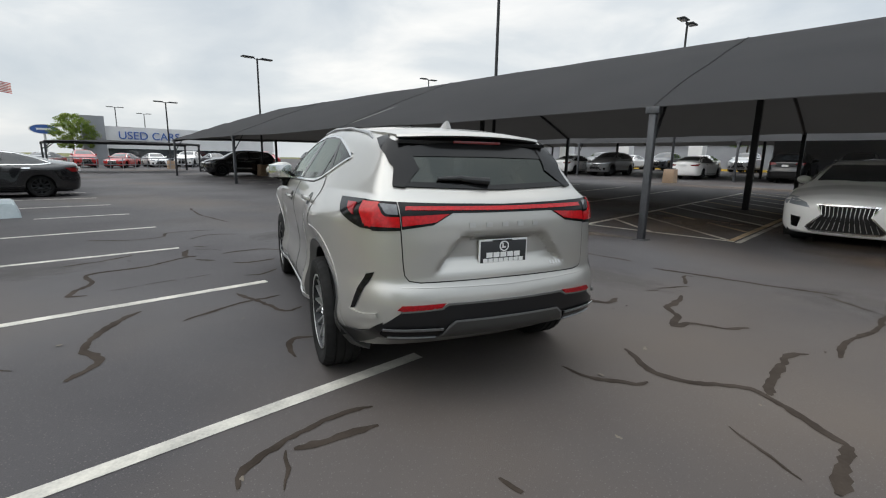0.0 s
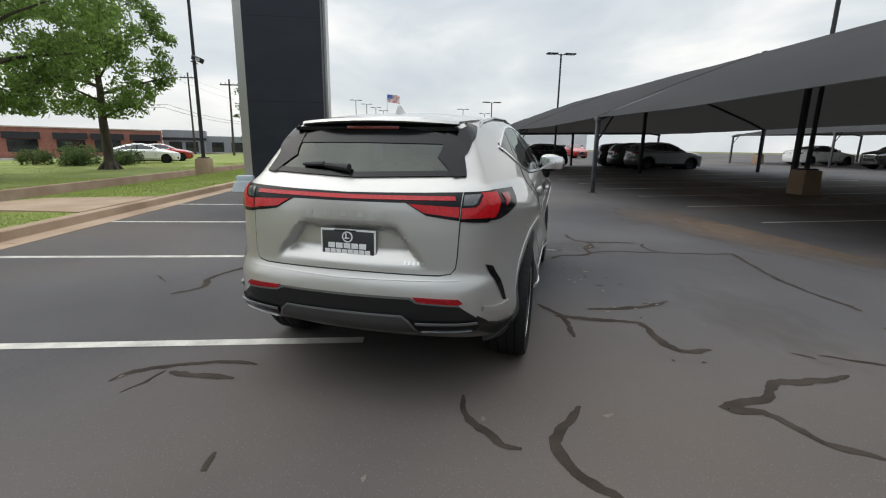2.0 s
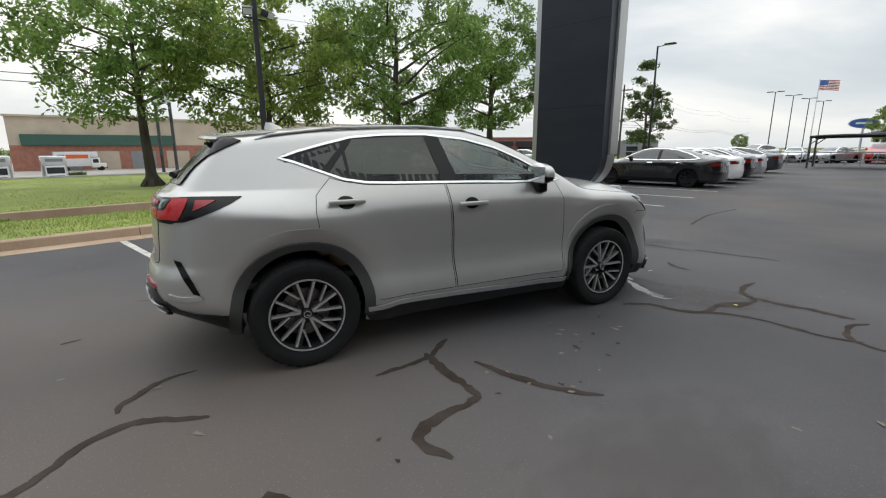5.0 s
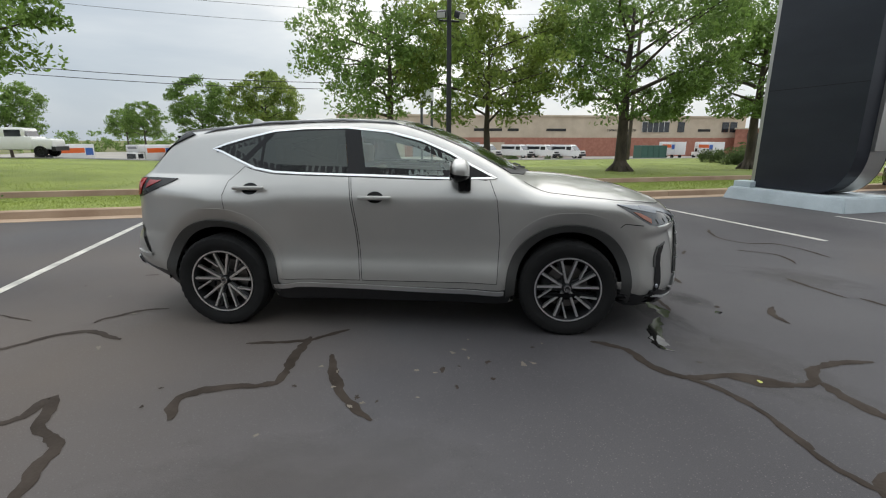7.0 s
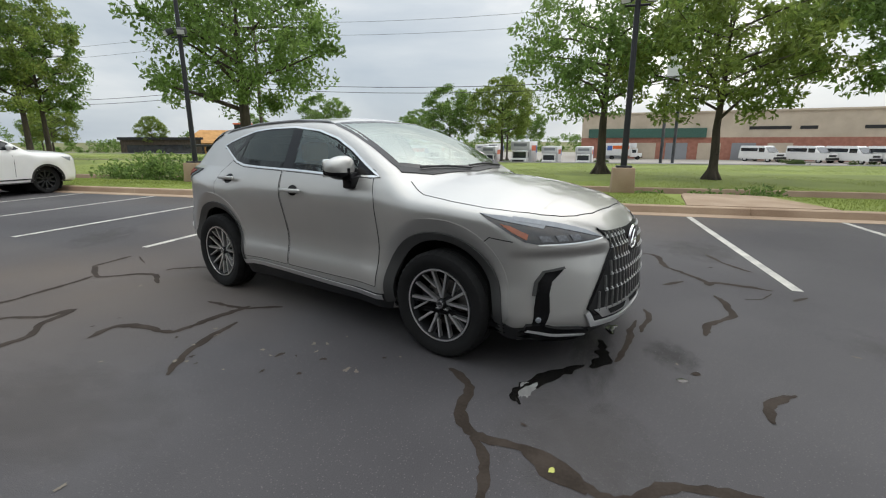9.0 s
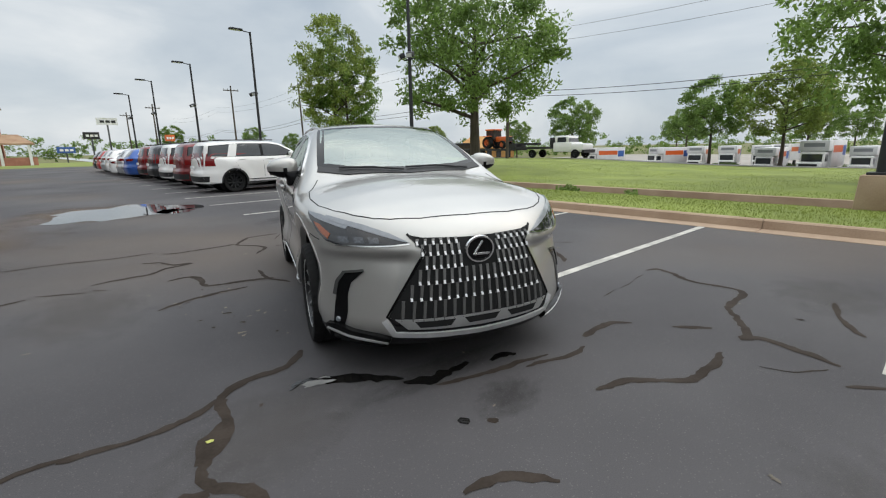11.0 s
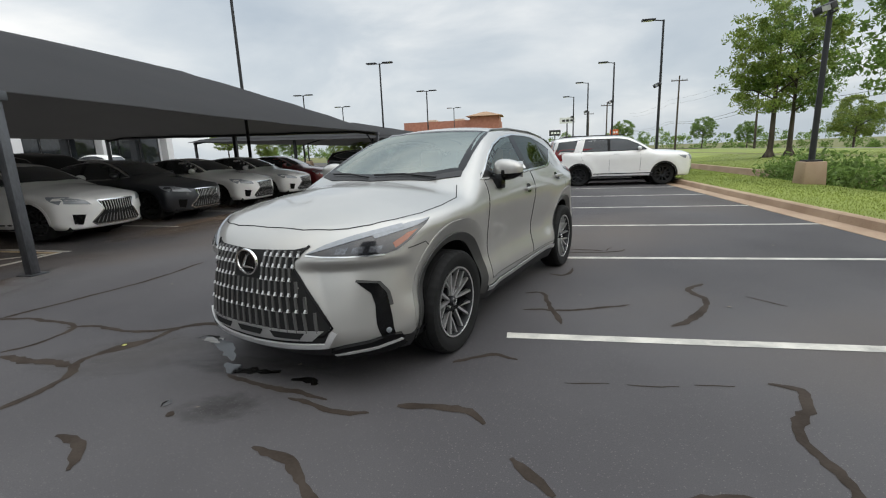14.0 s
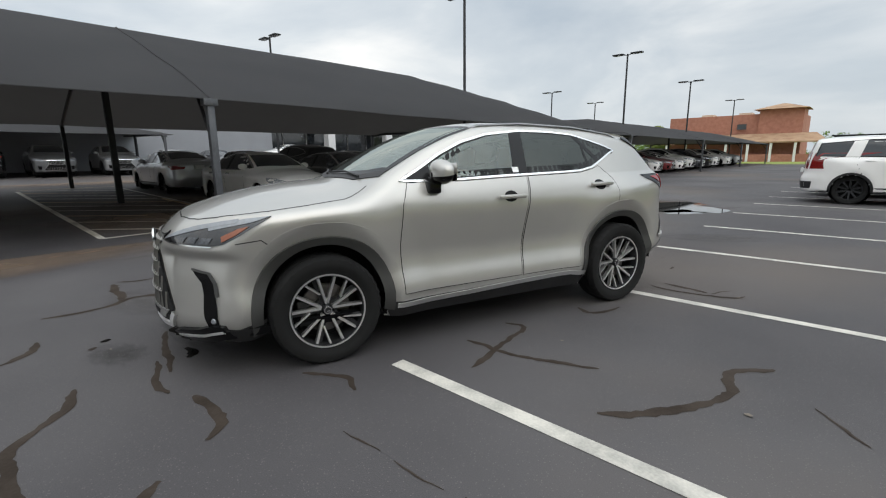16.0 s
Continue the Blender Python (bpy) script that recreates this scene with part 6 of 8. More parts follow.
# ---- sign tower ----
def sign_tower():
    thing = empty("pylon_sign", "tall dark sign pylon with brushed metal edges", "sign", at_lot(-4.1, 10.3))
    bm = bmesh.new()
    add_prism(bm, [(-1.45, -0.85), (1.55, -0.85), (1.55, 0.80), (-1.45, 0.80)], -0.05, 0.30)
    for v in bm.verts:
        if v.co.z > 0.2:
            v.co.x, v.co.y = v.co.x * 0.93, v.co.y * 0.9
    bmesh.ops.bevel(bm, geom=bm.edges[:], offset=0.03, segments=2, affect="EDGES")
    part("footing", bm, M["concrete_grey"], thing, "pale grey painted concrete footing")
    bm = bmesh.new()
    add_box(bm, -1.35, -0.85, -0.62, -0.25, 0.28, 0.45, bevel=0.02)
    part("footing_block", bm, M["concrete_grey"], thing)

    def slab(y0, y1, x0, x1, mat, name, curve):
        bm = bmesh.new()
        pts = [(x0, 0.32), (x1 - curve * 0.75, 0.32)]
        pts += [(x1 - curve * 0.75 * (1 - math.sin(a)), 0.32 + curve * (1 - math.cos(a))) for a in [math.pi / 2 * k / 10 for k in range(1, 11)]] if curve else [(x1, 0.32)]
        pts += [(x1, 12.5), (x0, 12.5)]
        lo = [bm.verts.new((x, y0, z)) for x, z in pts]
        hi = [bm.verts.new((x, y1, z)) for x, z in pts]
        bm.faces.new(lo)
        bm.faces.new(hi[::-1])
        for i in range(len(lo)):
            j = (i + 1) % len(lo)
            bm.faces.new((lo[i], lo[j], hi[j], hi[i]))
        return part(name, bm, M[mat], thing, smooth=False)

    slab(-0.46, 0.46, -0.90, 1.28, "sign_dark", "panel", 0.92)
    slab(-0.20, 0.42, -1.22, -0.90, "brushed", "edge_strip", 0)
    bm = bmesh.new()
    for k in range(12):
        a, b = math.pi / 2 * k / 12, math.pi / 2 * (k + 1) / 12
        q = [(1.285 - 0.69 * (1 - math.sin(t)), 0.315 + 0.92 * (1 - math.cos(t))) for t in (a, b)]
        bm.faces.new([bm.verts.new(c) for c in ((q[0][0], -0.08, q[0][1]), (q[1][0], -0.08, q[1][1]), (q[1][0], 0.42, q[1][1]), (q[0][0], 0.42, q[0][1]))])
    add_box(bm, 1.284, 1.36, -0.08, 0.42, 1.24, 12.5)
    part("edge_strip", bm, M["brushed"], thing)
    bm = bmesh.new()
    for z in (2.6, 4.9, 7.2):
        add_box(bm, -0.89, 1.27, -0.4615, -0.4595, z, z + 0.012)
    part("panel_joint", bm, M["void"], thing)
    return thing


sign_tower()


# ---- trees ----
def leaf_mesh(centres, per, spread, size, seed, flat=0.75):
    rng = np.random.default_rng(seed)
    n = len(centres) * per
    c = np.repeat(np.array(centres), per, 0)
    r = np.repeat(np.array([s for s in spread]), per)
    d = np.clip(rng.normal(size=(n, 3)), -1.5, 1.5)
    p = c + d * (r * 0.50)[:, None] * np.array([1, 1, flat])
    d /= np.linalg.norm(d, axis=1)[:, None]
    a = rng.normal(size=(n, 3)) + d * 0.4
    a /= np.linalg.norm(a, axis=1)[:, None]
    b = np.cross(a, rng.normal(size=(n, 3)))
    b /= np.linalg.norm(b, axis=1)[:, None]
    s = size * rng.uniform(0.6, 1.25, n)[:, None]
    nrm = np.cross(a, b)
    quad = np.stack([p - a * s, p + b * s * 0.42 + nrm * s * 0.12, p + a * s, p - b * s * 0.42 + nrm * s * 0.12], 1)
    me = bpy.data.meshes.new("crown")
    me.from_pydata(quad.reshape(-1, 3).tolist(), [], np.arange(n * 4).reshape(n, 4).tolist())
    return me


def tree(name, label, height, radius, trunk, clear, seed, leaf="leaf", per=95, clumps=150, lean=0.0, size=0.145, shape="round", m=None):
    rng = random.Random(seed)
    thing = empty(name, label, "tree", m if m is not None else Matrix(), "trees on the berm")
    bm = bmesh.new()
    # trunk with a flared foot, then limbs
    pts = [Vector((lean * k / 6 * height * 0.05 + rng.uniform(-0.05, 0.05), rng.uniform(-0.05, 0.05), height * 0.72 * k / 6)) for k in range(7)]
    pts[0] = Vector((0, 0, -0.15))
    for k in range(6):
        r0, r1 = trunk * (1 - k / 7.5), trunk * (1 - (k + 1) / 7.5)
        add_tube(bm, pts[k], pts[k + 1], r0, r1, 12, False)
    add_tube(bm, (0, 0, -0.2), (0, 0, 0.55), trunk * 1.75, trunk * 0.98, 12, False)
    for k in range(6):
        a = 2 * math.pi * k / 6 + rng.uniform(-0.3, 0.3)
        add_tube(bm, (math.cos(a) * trunk * 2.3, math.sin(a) * trunk * 2.3, -0.12), (0, 0, 0.6), trunk * 0.30, trunk * 0.5, 6, False)
    centres, spreads = [], []
    mid = (clear + height) / 2
    limbs = 15
    for k in range(limbs):
        h = clear + (height * 0.70 - clear) * (k / limbs) ** 0.9
        a = k * 2.4 + rng.uniform(-0.4, 0.4)
        base = pts[0].lerp(pts[-1], min(1, (h + 0.1) / (height * 0.72)))
        reach = radius * (0.95 if shape == "round" else 1.05 - 0.75 * k / limbs) * math.sqrt(max(0.08, 1 - ((h + 0.6 - mid + 0.12 * height) / (height * 0.62)) ** 2)) * rng.uniform(0.75, 1.08)
        tip = base + Vector((math.cos(a) * reach, math.sin(a) * reach, reach * rng.uniform(0.15, 0.55)))
        knee = base.lerp(tip, 0.45) + Vector((rng.uniform(-0.3, 0.3), rng.uniform(-0.3, 0.3), rng.uniform(-0.1, 0.4)))
        r = trunk * rng.uniform(0.26, 0.42) * (1 - 0.4 * k / limbs)
        add_tube(bm, base, knee, r, r * 0.65, 8, False)
        add_tube(bm, knee, tip, r * 0.65, r * 0.2, 6, False)
        for j in range(5):
            f = rng.uniform(0.35, 1.0)
            q = (base.lerp(knee, f / 0.5) if f < 0.5 else knee.lerp(tip, (f - 0.5) / 0.5))
            tw = q + Vector((rng.uniform(-1, 1), rng.uniform(-1, 1), rng.uniform(-0.3, 0.9))) * radius * 0.26
            add_tube(bm, q, tw, r * 0.22, r * 0.07, 5, False)
            centres.append(tw)
            spreads.append(rng.uniform(0.35, 0.80) * radius / 4.2)
        centres.append(tip)
        spreads.append(rng.uniform(0.45, 0.85) * radius / 4.2)
    while len(centres) < clumps:
        a, f, h = rng.uniform(0, 6.283), rng.uniform(0.45, 1.0) ** 0.5, rng.uniform(0.02, 1)
        prof = math.sqrt(max(0.0, 1 - (1.85 * h - 0.85) ** 2)) if shape == "round" else (1.05 - 0.9 * h)
        if shape == "pine":
            h = (math.floor(h * 6) + 0.5 + rng.uniform(-0.13, 0.13)) / 6
            prof = (0.95 - 0.62 * h) * (0.75 + 0.25 * math.sin(7 * h + a))
        prof *= 1 + 0.28 * noise.noise((math.cos(a) * 1.3, math.sin(a) * 1.3, seed + 2.5 * h))
        c = Vector((math.cos(a) * radius * prof * f + lean * h * height * 0.06, math.sin(a) * radius * prof * f, clear + (height - clear) * h))
        if noise.noise((c.x * 0.5, c.y * 0.5, c.z * 0.5 + seed)) > -0.04:
            centres.append(c)
            spreads.append(rng.uniform(0.40, 0.95) * radius / 4.2 * min(1.0, (165 / clumps) ** 0.4))
    part("trunk", bm, M["bark"], thing, "ridged brown trunk and limbs")
    me = leaf_mesh([tuple(c) for c in centres], per, spreads, size, seed)
    me.materials.append(M[leaf])
    crown = new("crown", me)
    crown.parent = thing
    tagged(crown, "uneven leafy crown with gaps", kind="stuff")
    return thing


def ground_at(x, y):
    p = LOT.inverted() @ Vector((x, y, 0))
    return rise(p.x, p.y)


def plant(x, y, turn=0, scale=1.0, dz=0.0):
    return Matrix.Translation((x, y, ground_at(x, y) + dz)) @ Matrix.Rotation(radians(turn), 4, "Z") @ Matrix.Scale(scale, 4)


oak = tree("oak_tree", "broad green oak on the mown berm", 11.0, 4.9, 0.33, 2.6, 3, per=88, clumps=250, size=0.135, m=plant(-21.06, 8.14, 40))
tree("oak_tree", "tall narrow green oak on the berm", 11.5, 3.7, 0.28, 2.8, 8, per=86, clumps=205, size=0.13, m=plant(-23.76, 16.16, 10))
tree("shade_tree", "green tree turning yellow on the berm", 8.6, 3.9, 0.19, 2.4, 12, "leaf_yellow", per=74, clumps=180, size=0.13, m=plant(-18.87, 1.05, 80))
tree("shade_tree", "loose open green tree on the berm", 9.6, 4.3, 0.24, 2.8, 21, per=72, clumps=185, size=0.13, lean=0.8, m=plant(-20.1, -3.92, 200))
tree("oak_tree", "large spreading green tree by the channel", 10.8, 4.8, 0.34, 2.9, 33, per=88, clumps=235, size=0.135, m=plant(-10.8, -19.4, 300))
tree("maple_tree", "dense green tree with yellow leaves", 11.6, 3.3, 0.20, 3.0, 41, "leaf_yellow", per=66, clumps=240, size=0.12, m=plant(-5.8, -35.8, 100))
tree("maple_tree", "slender green tree beside its neighbour", 11.0, 2.8, 0.18, 3.0, 47, "leaf", per=64, clumps=200, size=0.12, m=plant(-7.0, -36.6, 100))
small = tree("street_tree", "rounded small tree past the road", 9.8, 3.7, 0.20, 3.6, 55, "leaf", per=44, clumps=300, size=0.15, m=plant(-35.0, -23.3, 0, 0.75))
yellow_small = tree("street_tree", "open yellow-green tree past the road", 9.6, 3.7, 0.20, 3.2, 58, "leaf_yellow", per=48, clumps=300, size=0.15, m=plant(-35.3, -17.65, 0, 0.8))
for k, (x, y, s, src) in enumerate(((-35.5, -42.3, 1.12, small), (-60, -30, 1.1, small), (-70, -55, 1.2, small), (-20, -85, 1.1, yellow_small), (48, -66, 0.7, yellow_small), (-18.6, 63.5, 0.75, yellow_small), (35, 46, 1.45, yellow_small), (52, 30, 1.0, small), (40, -34, 0.55, small), (34, -38, 0.55, yellow_small), (58, 8, 0.8, small), (-45, 82, 0.5, small), (44, -34, 0.45, yellow_small), (45, -47.5, 0.5, yellow_small), (52, -70, 0.6, small), (60, -40, 0.85, yellow_small), (60, 14, 0.5, yellow_small), (54, 20, 0.45, small), (-60, -95, 1.2, small), (-40, -100, 1.0, yellow_small), (-25, -110, 1.1, small), (0, -120, 1.0, small), (18, -125, 1.0, small), (-8, -105, 0.8, small), (-90, -40, 1.2, small), (-95, -15, 1.1, yellow_small), (-85, -70, 1.2, small))):
    copy_thing(src, plant(x, y, 60 * k, s))
tree("pine_tree", "dark layered pine beside the lot", 9.4, 2.7, 0.17, 1.2, 71, "leaf_dark", per=60, clumps=150, size=0.13, shape="pine", m=plant(-34.9, 45.45, 0, 1.25))


def bush(x, y, r, h, seed, label, leaf="leaf_dark", dz=0.0, flat=1.0):
    rng = random.Random(seed)
    cs, sp = [], []
    for k in range(26):
        a, f = rng.uniform(0, 6.283), rng.uniform(0, 1) ** 0.5
        cs.append((math.cos(a) * r * f * 0.75, math.sin(a) * r * f * 0.75, h * rng.uniform(0.12, 0.8)))
        sp.append(rng.uniform(0.25, 0.45) * min(r, h) * 1.1)
    me = leaf_mesh(cs, 60, sp, 0.055 + 0.03 * r, seed, flat)
    me.materials.append(M[leaf])
    thing = empty("shrub", label, "shrub", plant(x, y, 0, 1, dz), "shrubs and weeds")
    leaves = new("leaves", me)
    leaves.parent = thing
    bm = bmesh.new()
    for k in range(7):
        a = k * 0.9
        add_tube(bm, (0, 0, -0.05), (math.cos(a) * r * 0.5, math.sin(a) * r * 0.5, h * 0.6), 0.02, 0.008, 5, False)
    part("stems", bm, M["bark"], thing)
    return thing


for k, (x, y, r, h) in enumerate(((-29.5, 18.5, 1.3, 1.2), (-31.5, 20.5, 1.5, 1.3), (-28.0, 20.5, 1.0, 0.9), (-33, 18.5, 1.2, 1.0), (-30.5, 23, 1.4, 1.1))):
    bush(x, y, r, h, 200 + k, "clipped dark green shrub on a mulch bed")
for k, (v, u, r, h) in enumerate(((-11.2, -12.6, 1.5, 1.5), (-11.6, -14.4, 1.6, 1.7), (-10.6, -9.6, 0.6, 0.9), (-10.6, 5.4, 0.6, 0.8), (-10.8, 6.8, 0.7, 0.9), (-10.5, 3.9, 0.5, 0.8), (-11.2, -5.0, 0.4, 0.9), (-10.9, -2.5, 0.35, 0.8), (-11.4, -16.8, 1.2, 1.3))):
    p = LOT @ Vector((v, u, 0))
    bush(p.x, p.y, r, h, 230 + k, "wild green weeds in the channel", "leaf", -0.75)
for k, (x, y) in enumerate(((-43, -22), (-45, -17), (-41, -26), (-58, 5), (-56, 10), (-36, -33), (-46.5, -12))):
    bush(x, y, 1.6, 0.9, 260 + k, "low clipped hedge bush by the yard", "leaf_dark", 0, 0.6)


# ---- woods along the horizon ----
def far_woods():
    rng = random.Random(404)
    cs, sp = [], []
    a = 166.0
    while a < 322:
        r = rng.uniform(132, 152)
        x, y = r * math.cos(radians(a)), r * math.sin(radians(a))
        z, tall, wide = ground_at(x, y), rng.uniform(2.6, 5.8) * (1.35 if rng.random() < 0.2 else 1), rng.uniform(2.2, 3.6)
        for k in range(16):
            f, t = rng.uniform(0, 1) ** 0.5, rng.uniform(0, 6.283)
            h = rng.uniform(0.05, 1.0)
            wd = wide * f * math.sqrt(max(0.05, 1 - (1.6 * h - 0.7) ** 2 * 0.9))
            cs.append((x + wd * math.cos(t), y + wd * math.sin(t), z + tall * h))
            sp.append(rng.uniform(0.6, 1.2))
        a += rng.uniform(0.9, 2.2)
    me = leaf_mesh(cs, 34, sp, 0.30, 405, 0.8)
    me.materials.append(M["leaf"])
    tagged(new("far_woods", me), "distant belt of dark green trees", "woods", kind="stuff")


far_woods()


# ---- parked cars ----
def car_shape(kind):
    if kind == "sedan":
        return Shape(
            top=[(-3.0, 0.85), (-2.45, 1.055), (-2.2, 1.085), (-1.75, 1.13), (-1.45, 1.22), (-1.0, 1.365), (-0.5, 1.435), (0.0, 1.445), (0.3, 1.40), (0.7, 1.25), (1.05, 1.08), (1.25, 1.01), (1.7, 0.95), (2.1, 0.87), (2.35, 0.78), (2.8, 0.5)],
            low=[(0.0, 0.78), (0.2, 0.83), (0.32, 0.905), (0.5, 0.915), (0.7, 0.925), (0.82, 0.93), (0.9, 0.92)],
            belt=[(-2.6, 0.78), (-2.0, 0.80), (-1.4, 0.80), (-0.8, 0.815), (0.5, 0.815), (1.2, 0.78), (2.4, 0.7)],
            front=[(0.0, 2.3), (0.25, 2.42), (0.5, 2.46), (0.72, 2.44), (0.85, 2.36), (1.0, 2.2)],
            rear=[(0.0, -2.3), (0.3, -2.44), (0.5, -2.47), (0.75, -2.44), (0.95, -2.42), (1.05, -2.38), (1.2, -2.2)],
            belt_z=1.0, waist_z=0.84, lean=0.66, crown=0.10, nose=(0.55, 2.8), wheels=(-1.40, 1.47), soft=0.05)
    if kind == "big_suv":
        return Shape(
            top=[(-3.0, 1.6), (-2.6, 1.80), (-2.0, 1.875), (-1.0, 1.90), (0.0, 1.885), (0.35, 1.82), (0.75, 1.62), (1.1, 1.40), (1.25, 1.33), (1.8, 1.29), (2.3, 1.24), (2.5, 1.16), (2.8, 0.8)],
            low=[(0.0, 0.84), (0.3, 0.93), (0.45, 0.985), (0.7, 0.99), (1.0, 1.00), (1.1, 0.995), (1.2, 0.98)],
            belt=[(-2.7, 0.86), (-2.0, 0.90), (-1.0, 0.93), (0.6, 0.93), (1.2, 0.90), (2.5, 0.86)],
            front=[(0.0, 2.4), (0.35, 2.56), (0.6, 2.62), (1.0, 2.62), (1.15, 2.56), (1.3, 2.4)],
            rear=[(0.0, -2.5), (0.4, -2.68), (0.7, -2.72), (0.85, -2.66), (1.2, -2.62), (1.6, -2.50), (1.8, -2.42), (2.0, -2.3)],
            belt_z=1.30, waist_z=1.12, lean=0.26, crown=0.08, nose=(0.30, 3.4), tail=(0.05, 0.2), wheels=(-1.53, 1.53), soft=0.07, floor=0.34)
    return Shape(
        top=[(-2.7, 1.35), (-2.2, 1.50), (-1.6, 1.62), (-1.0, 1.685), (-0.3, 1.70), (0.1, 1.66), (0.5, 1.50), (0.95, 1.27), (1.15, 1.17), (1.6, 1.12), (2.05, 1.03), (2.3, 0.93), (2.7, 0.6)],
        low=[(0.0, 0.80), (0.25, 0.86), (0.38, 0.93), (0.6, 0.925), (0.85, 0.94), (1.0, 0.945), (1.1, 0.93)],
        belt=[(-2.5, 0.72), (-2.0, 0.78), (-1.3, 0.84), (-0.6, 0.86), (0.5, 0.86), (1.0, 0.83), (2.4, 0.74)],
        front=[(0.0, 2.2), (0.3, 2.36), (0.55, 2.40), (0.85, 2.40), (1.0, 2.3), (1.2, 2.1)],
        rear=[(0.0, -2.2), (0.35, -2.36), (0.6, -2.40), (0.8, -2.33), (1.1, -2.30), (1.25, -2.18), (1.5, -1.95), (1.7, -1.8)],
        belt_z=1.18, waist_z=1.0, lean=0.55, crown=0.09, nose=(0.50, 2.9), wheels=(-1.42, 1.42), soft=0.055, floor=0.24)


GLAZING = {
    "sedan": ([(-1.72, 1.04), (-1.35, 1.20), (-0.95, 1.325), (-0.5, 1.385), (0.0, 1.395), (0.3, 1.345), (0.65, 1.20), (0.98, 1.03), (0.5, 0.985), (-0.6, 0.985), (-1.4, 1.0)], [(-0.62, 0.98), (0, 1.10), (0.62, 0.98), (0.50, 0.36), (0, 0.42), (-0.50, 0.36)], "top", [(-0.60, -1.62), (0, -1.70), (0.60, -1.62), (0.48, -0.98), (-0.48, -0.98)]),
    "big_suv": ([(-2.36, 1.34), (-2.28, 1.68), (-1.2, 1.765), (-0.1, 1.755), (0.25, 1.70), (0.66, 1.50), (0.92, 1.33), (0, 1.31), (-1.2, 1.31)], [(-0.78, 1.02), (0, 1.12), (0.78, 1.02), (0.66, 0.42), (0, 0.48), (-0.66, 0.42)], "rear", [(-0.70, 1.32), (0.70, 1.32), (0.66, 1.70), (-0.66, 1.70)]),
    "suv": ([(-1.75, 1.33), (-1.5, 1.45), (-0.9, 1.565), (-0.2, 1.585), (0.1, 1.55), (0.45, 1.41), (0.80, 1.20), (0.3, 1.16), (-0.8, 1.17), (-1.3, 1.22)], [(-0.68, 0.84), (0, 0.98), (0.68, 0.84), (0.54, 0.14), (0, 0.2), (-0.54, 0.14)], "rear", [(-0.62, 1.20), (0.62, 1.20), (0.52, 1.48), (-0.52, 1.48)]),
}
SHAPES = {k: car_shape(k) for k in ("sedan", "suv", "big_suv")}


def build_car(kind, label):
    n = SHAPES[kind]
    car = empty({"sedan": "sedan_car", "suv": "suv_car", "big_suv": "large_suv"}[kind], label, "car")
    side, screen, how, back = GLAZING[kind]
    big = kind == "big_suv"
    wr = 0.405 if big else (0.345 if kind == "sedan" else 0.37)
    R, cz = wr + 0.055, wr - 0.005

    def open_cell(x, y, z):
        return any(abs(x) > 0.45 and math.hypot(y - w, z - cz) < R - 0.02 for w in n.wheels)

    part("body", n.skin(0.065, open_cell), M["white"], car)
    for s in (1, -1):
        glass_side = part("side_glass", n.patch("side", side, 0.09, 0.004, s, 0.01), M["window_dark"], car)
        part("glass_trim", n.ribbon("side", side, 0.022, 0.008, s, True, 0.09), M["chrome"] if not big else M["black_gloss"], car)
        y = -0.35 if not big else -0.45
        zt = max(b for a, b in side)
        zb = min(b for a, b in side)
        part("pillar", n.patch("side", [(y - 0.05, zt - 0.02), (y + 0.05, zt - 0.02), (y + 0.06, zb), (y - 0.04, zb)], 0.1, 0.009, s, 0.0), M["black_gloss"], car)
        if big:
            part("pillar", n.patch("side", [(-1.58, zt - 0.03), (-1.30, zt - 0.01), (-1.42, zb), (-1.72, zb)], 0.1, 0.010, s, 0.0), M["white"], car)
        for line in ([(y, zb), (y + 0.02, zb - 0.35), (y + 0.03, 0.42)], [(y + 1.12, zb), (y + 1.15, zb - 0.3), (y + 1.12, 0.42)], [(y - 0.98, zb + 0.02), (y - 1.0, zb - 0.2), (y - 0.72, 0.5)]):
            part("shut_line", n.ribbon("side", line, 0.010, 0.001, s, False, 0.12), M["void"], car)
        for yy in (y - 0.85, y + 0.18):
            part("handle", n.ribbon("side", [(yy, zb - 0.10), (yy + 0.2, zb - 0.105)], 0.03, 0.03, s, False, 0.1, 0.03), M["chrome"] if not big else M["white"], car)
        part("sill", n.patch("side", [(n.wheels[0] + R, n.floor + 0.14), (n.wheels[1] - R, n.floor + 0.14), (n.wheels[1] - R, n.floor + 0.02), (n.wheels[0] + R, n.floor + 0.02)], 0.1, 0.006, s, 0.02), M["black_matt"], car)
        for w in n.wheels:
            part("arch", n.patch("side", arc(w, cz, R + 0.025, -6, 186, 18) + arc(w, cz, R - 0.035, 186, -6, 18), 0.08, 0.008, s, 0.05), M["black_matt"] if kind != "sedan" else M["white"], car)
            bm = bmesh.new()
            add_spin(bm, [(R, s * 0.88), (R, s * 0.45), (0, s * 0.45)], 18, m=Matrix.Translation((0, w, cz)))
            bmesh.ops.delete(bm, geom=[f for f in bm.faces if f.calc_center_median().z < 0.12], context="FACES")
            part("wheel_housing", bm, M["void"], car)
            x = float(n.side(np.array([w]), np.array([cz]))[0]) - 0.125
            wheel_parts(car, (s * x, w, wr), wr, 0.235, wr * 0.68, 10, s, "alloy_dark", False)
        f = flip if s < 0 else (lambda p: p)
        zf = 0.98 if big else (0.70 if kind == "sedan" else 0.84)
        wing = 0.90 if big else 0.80
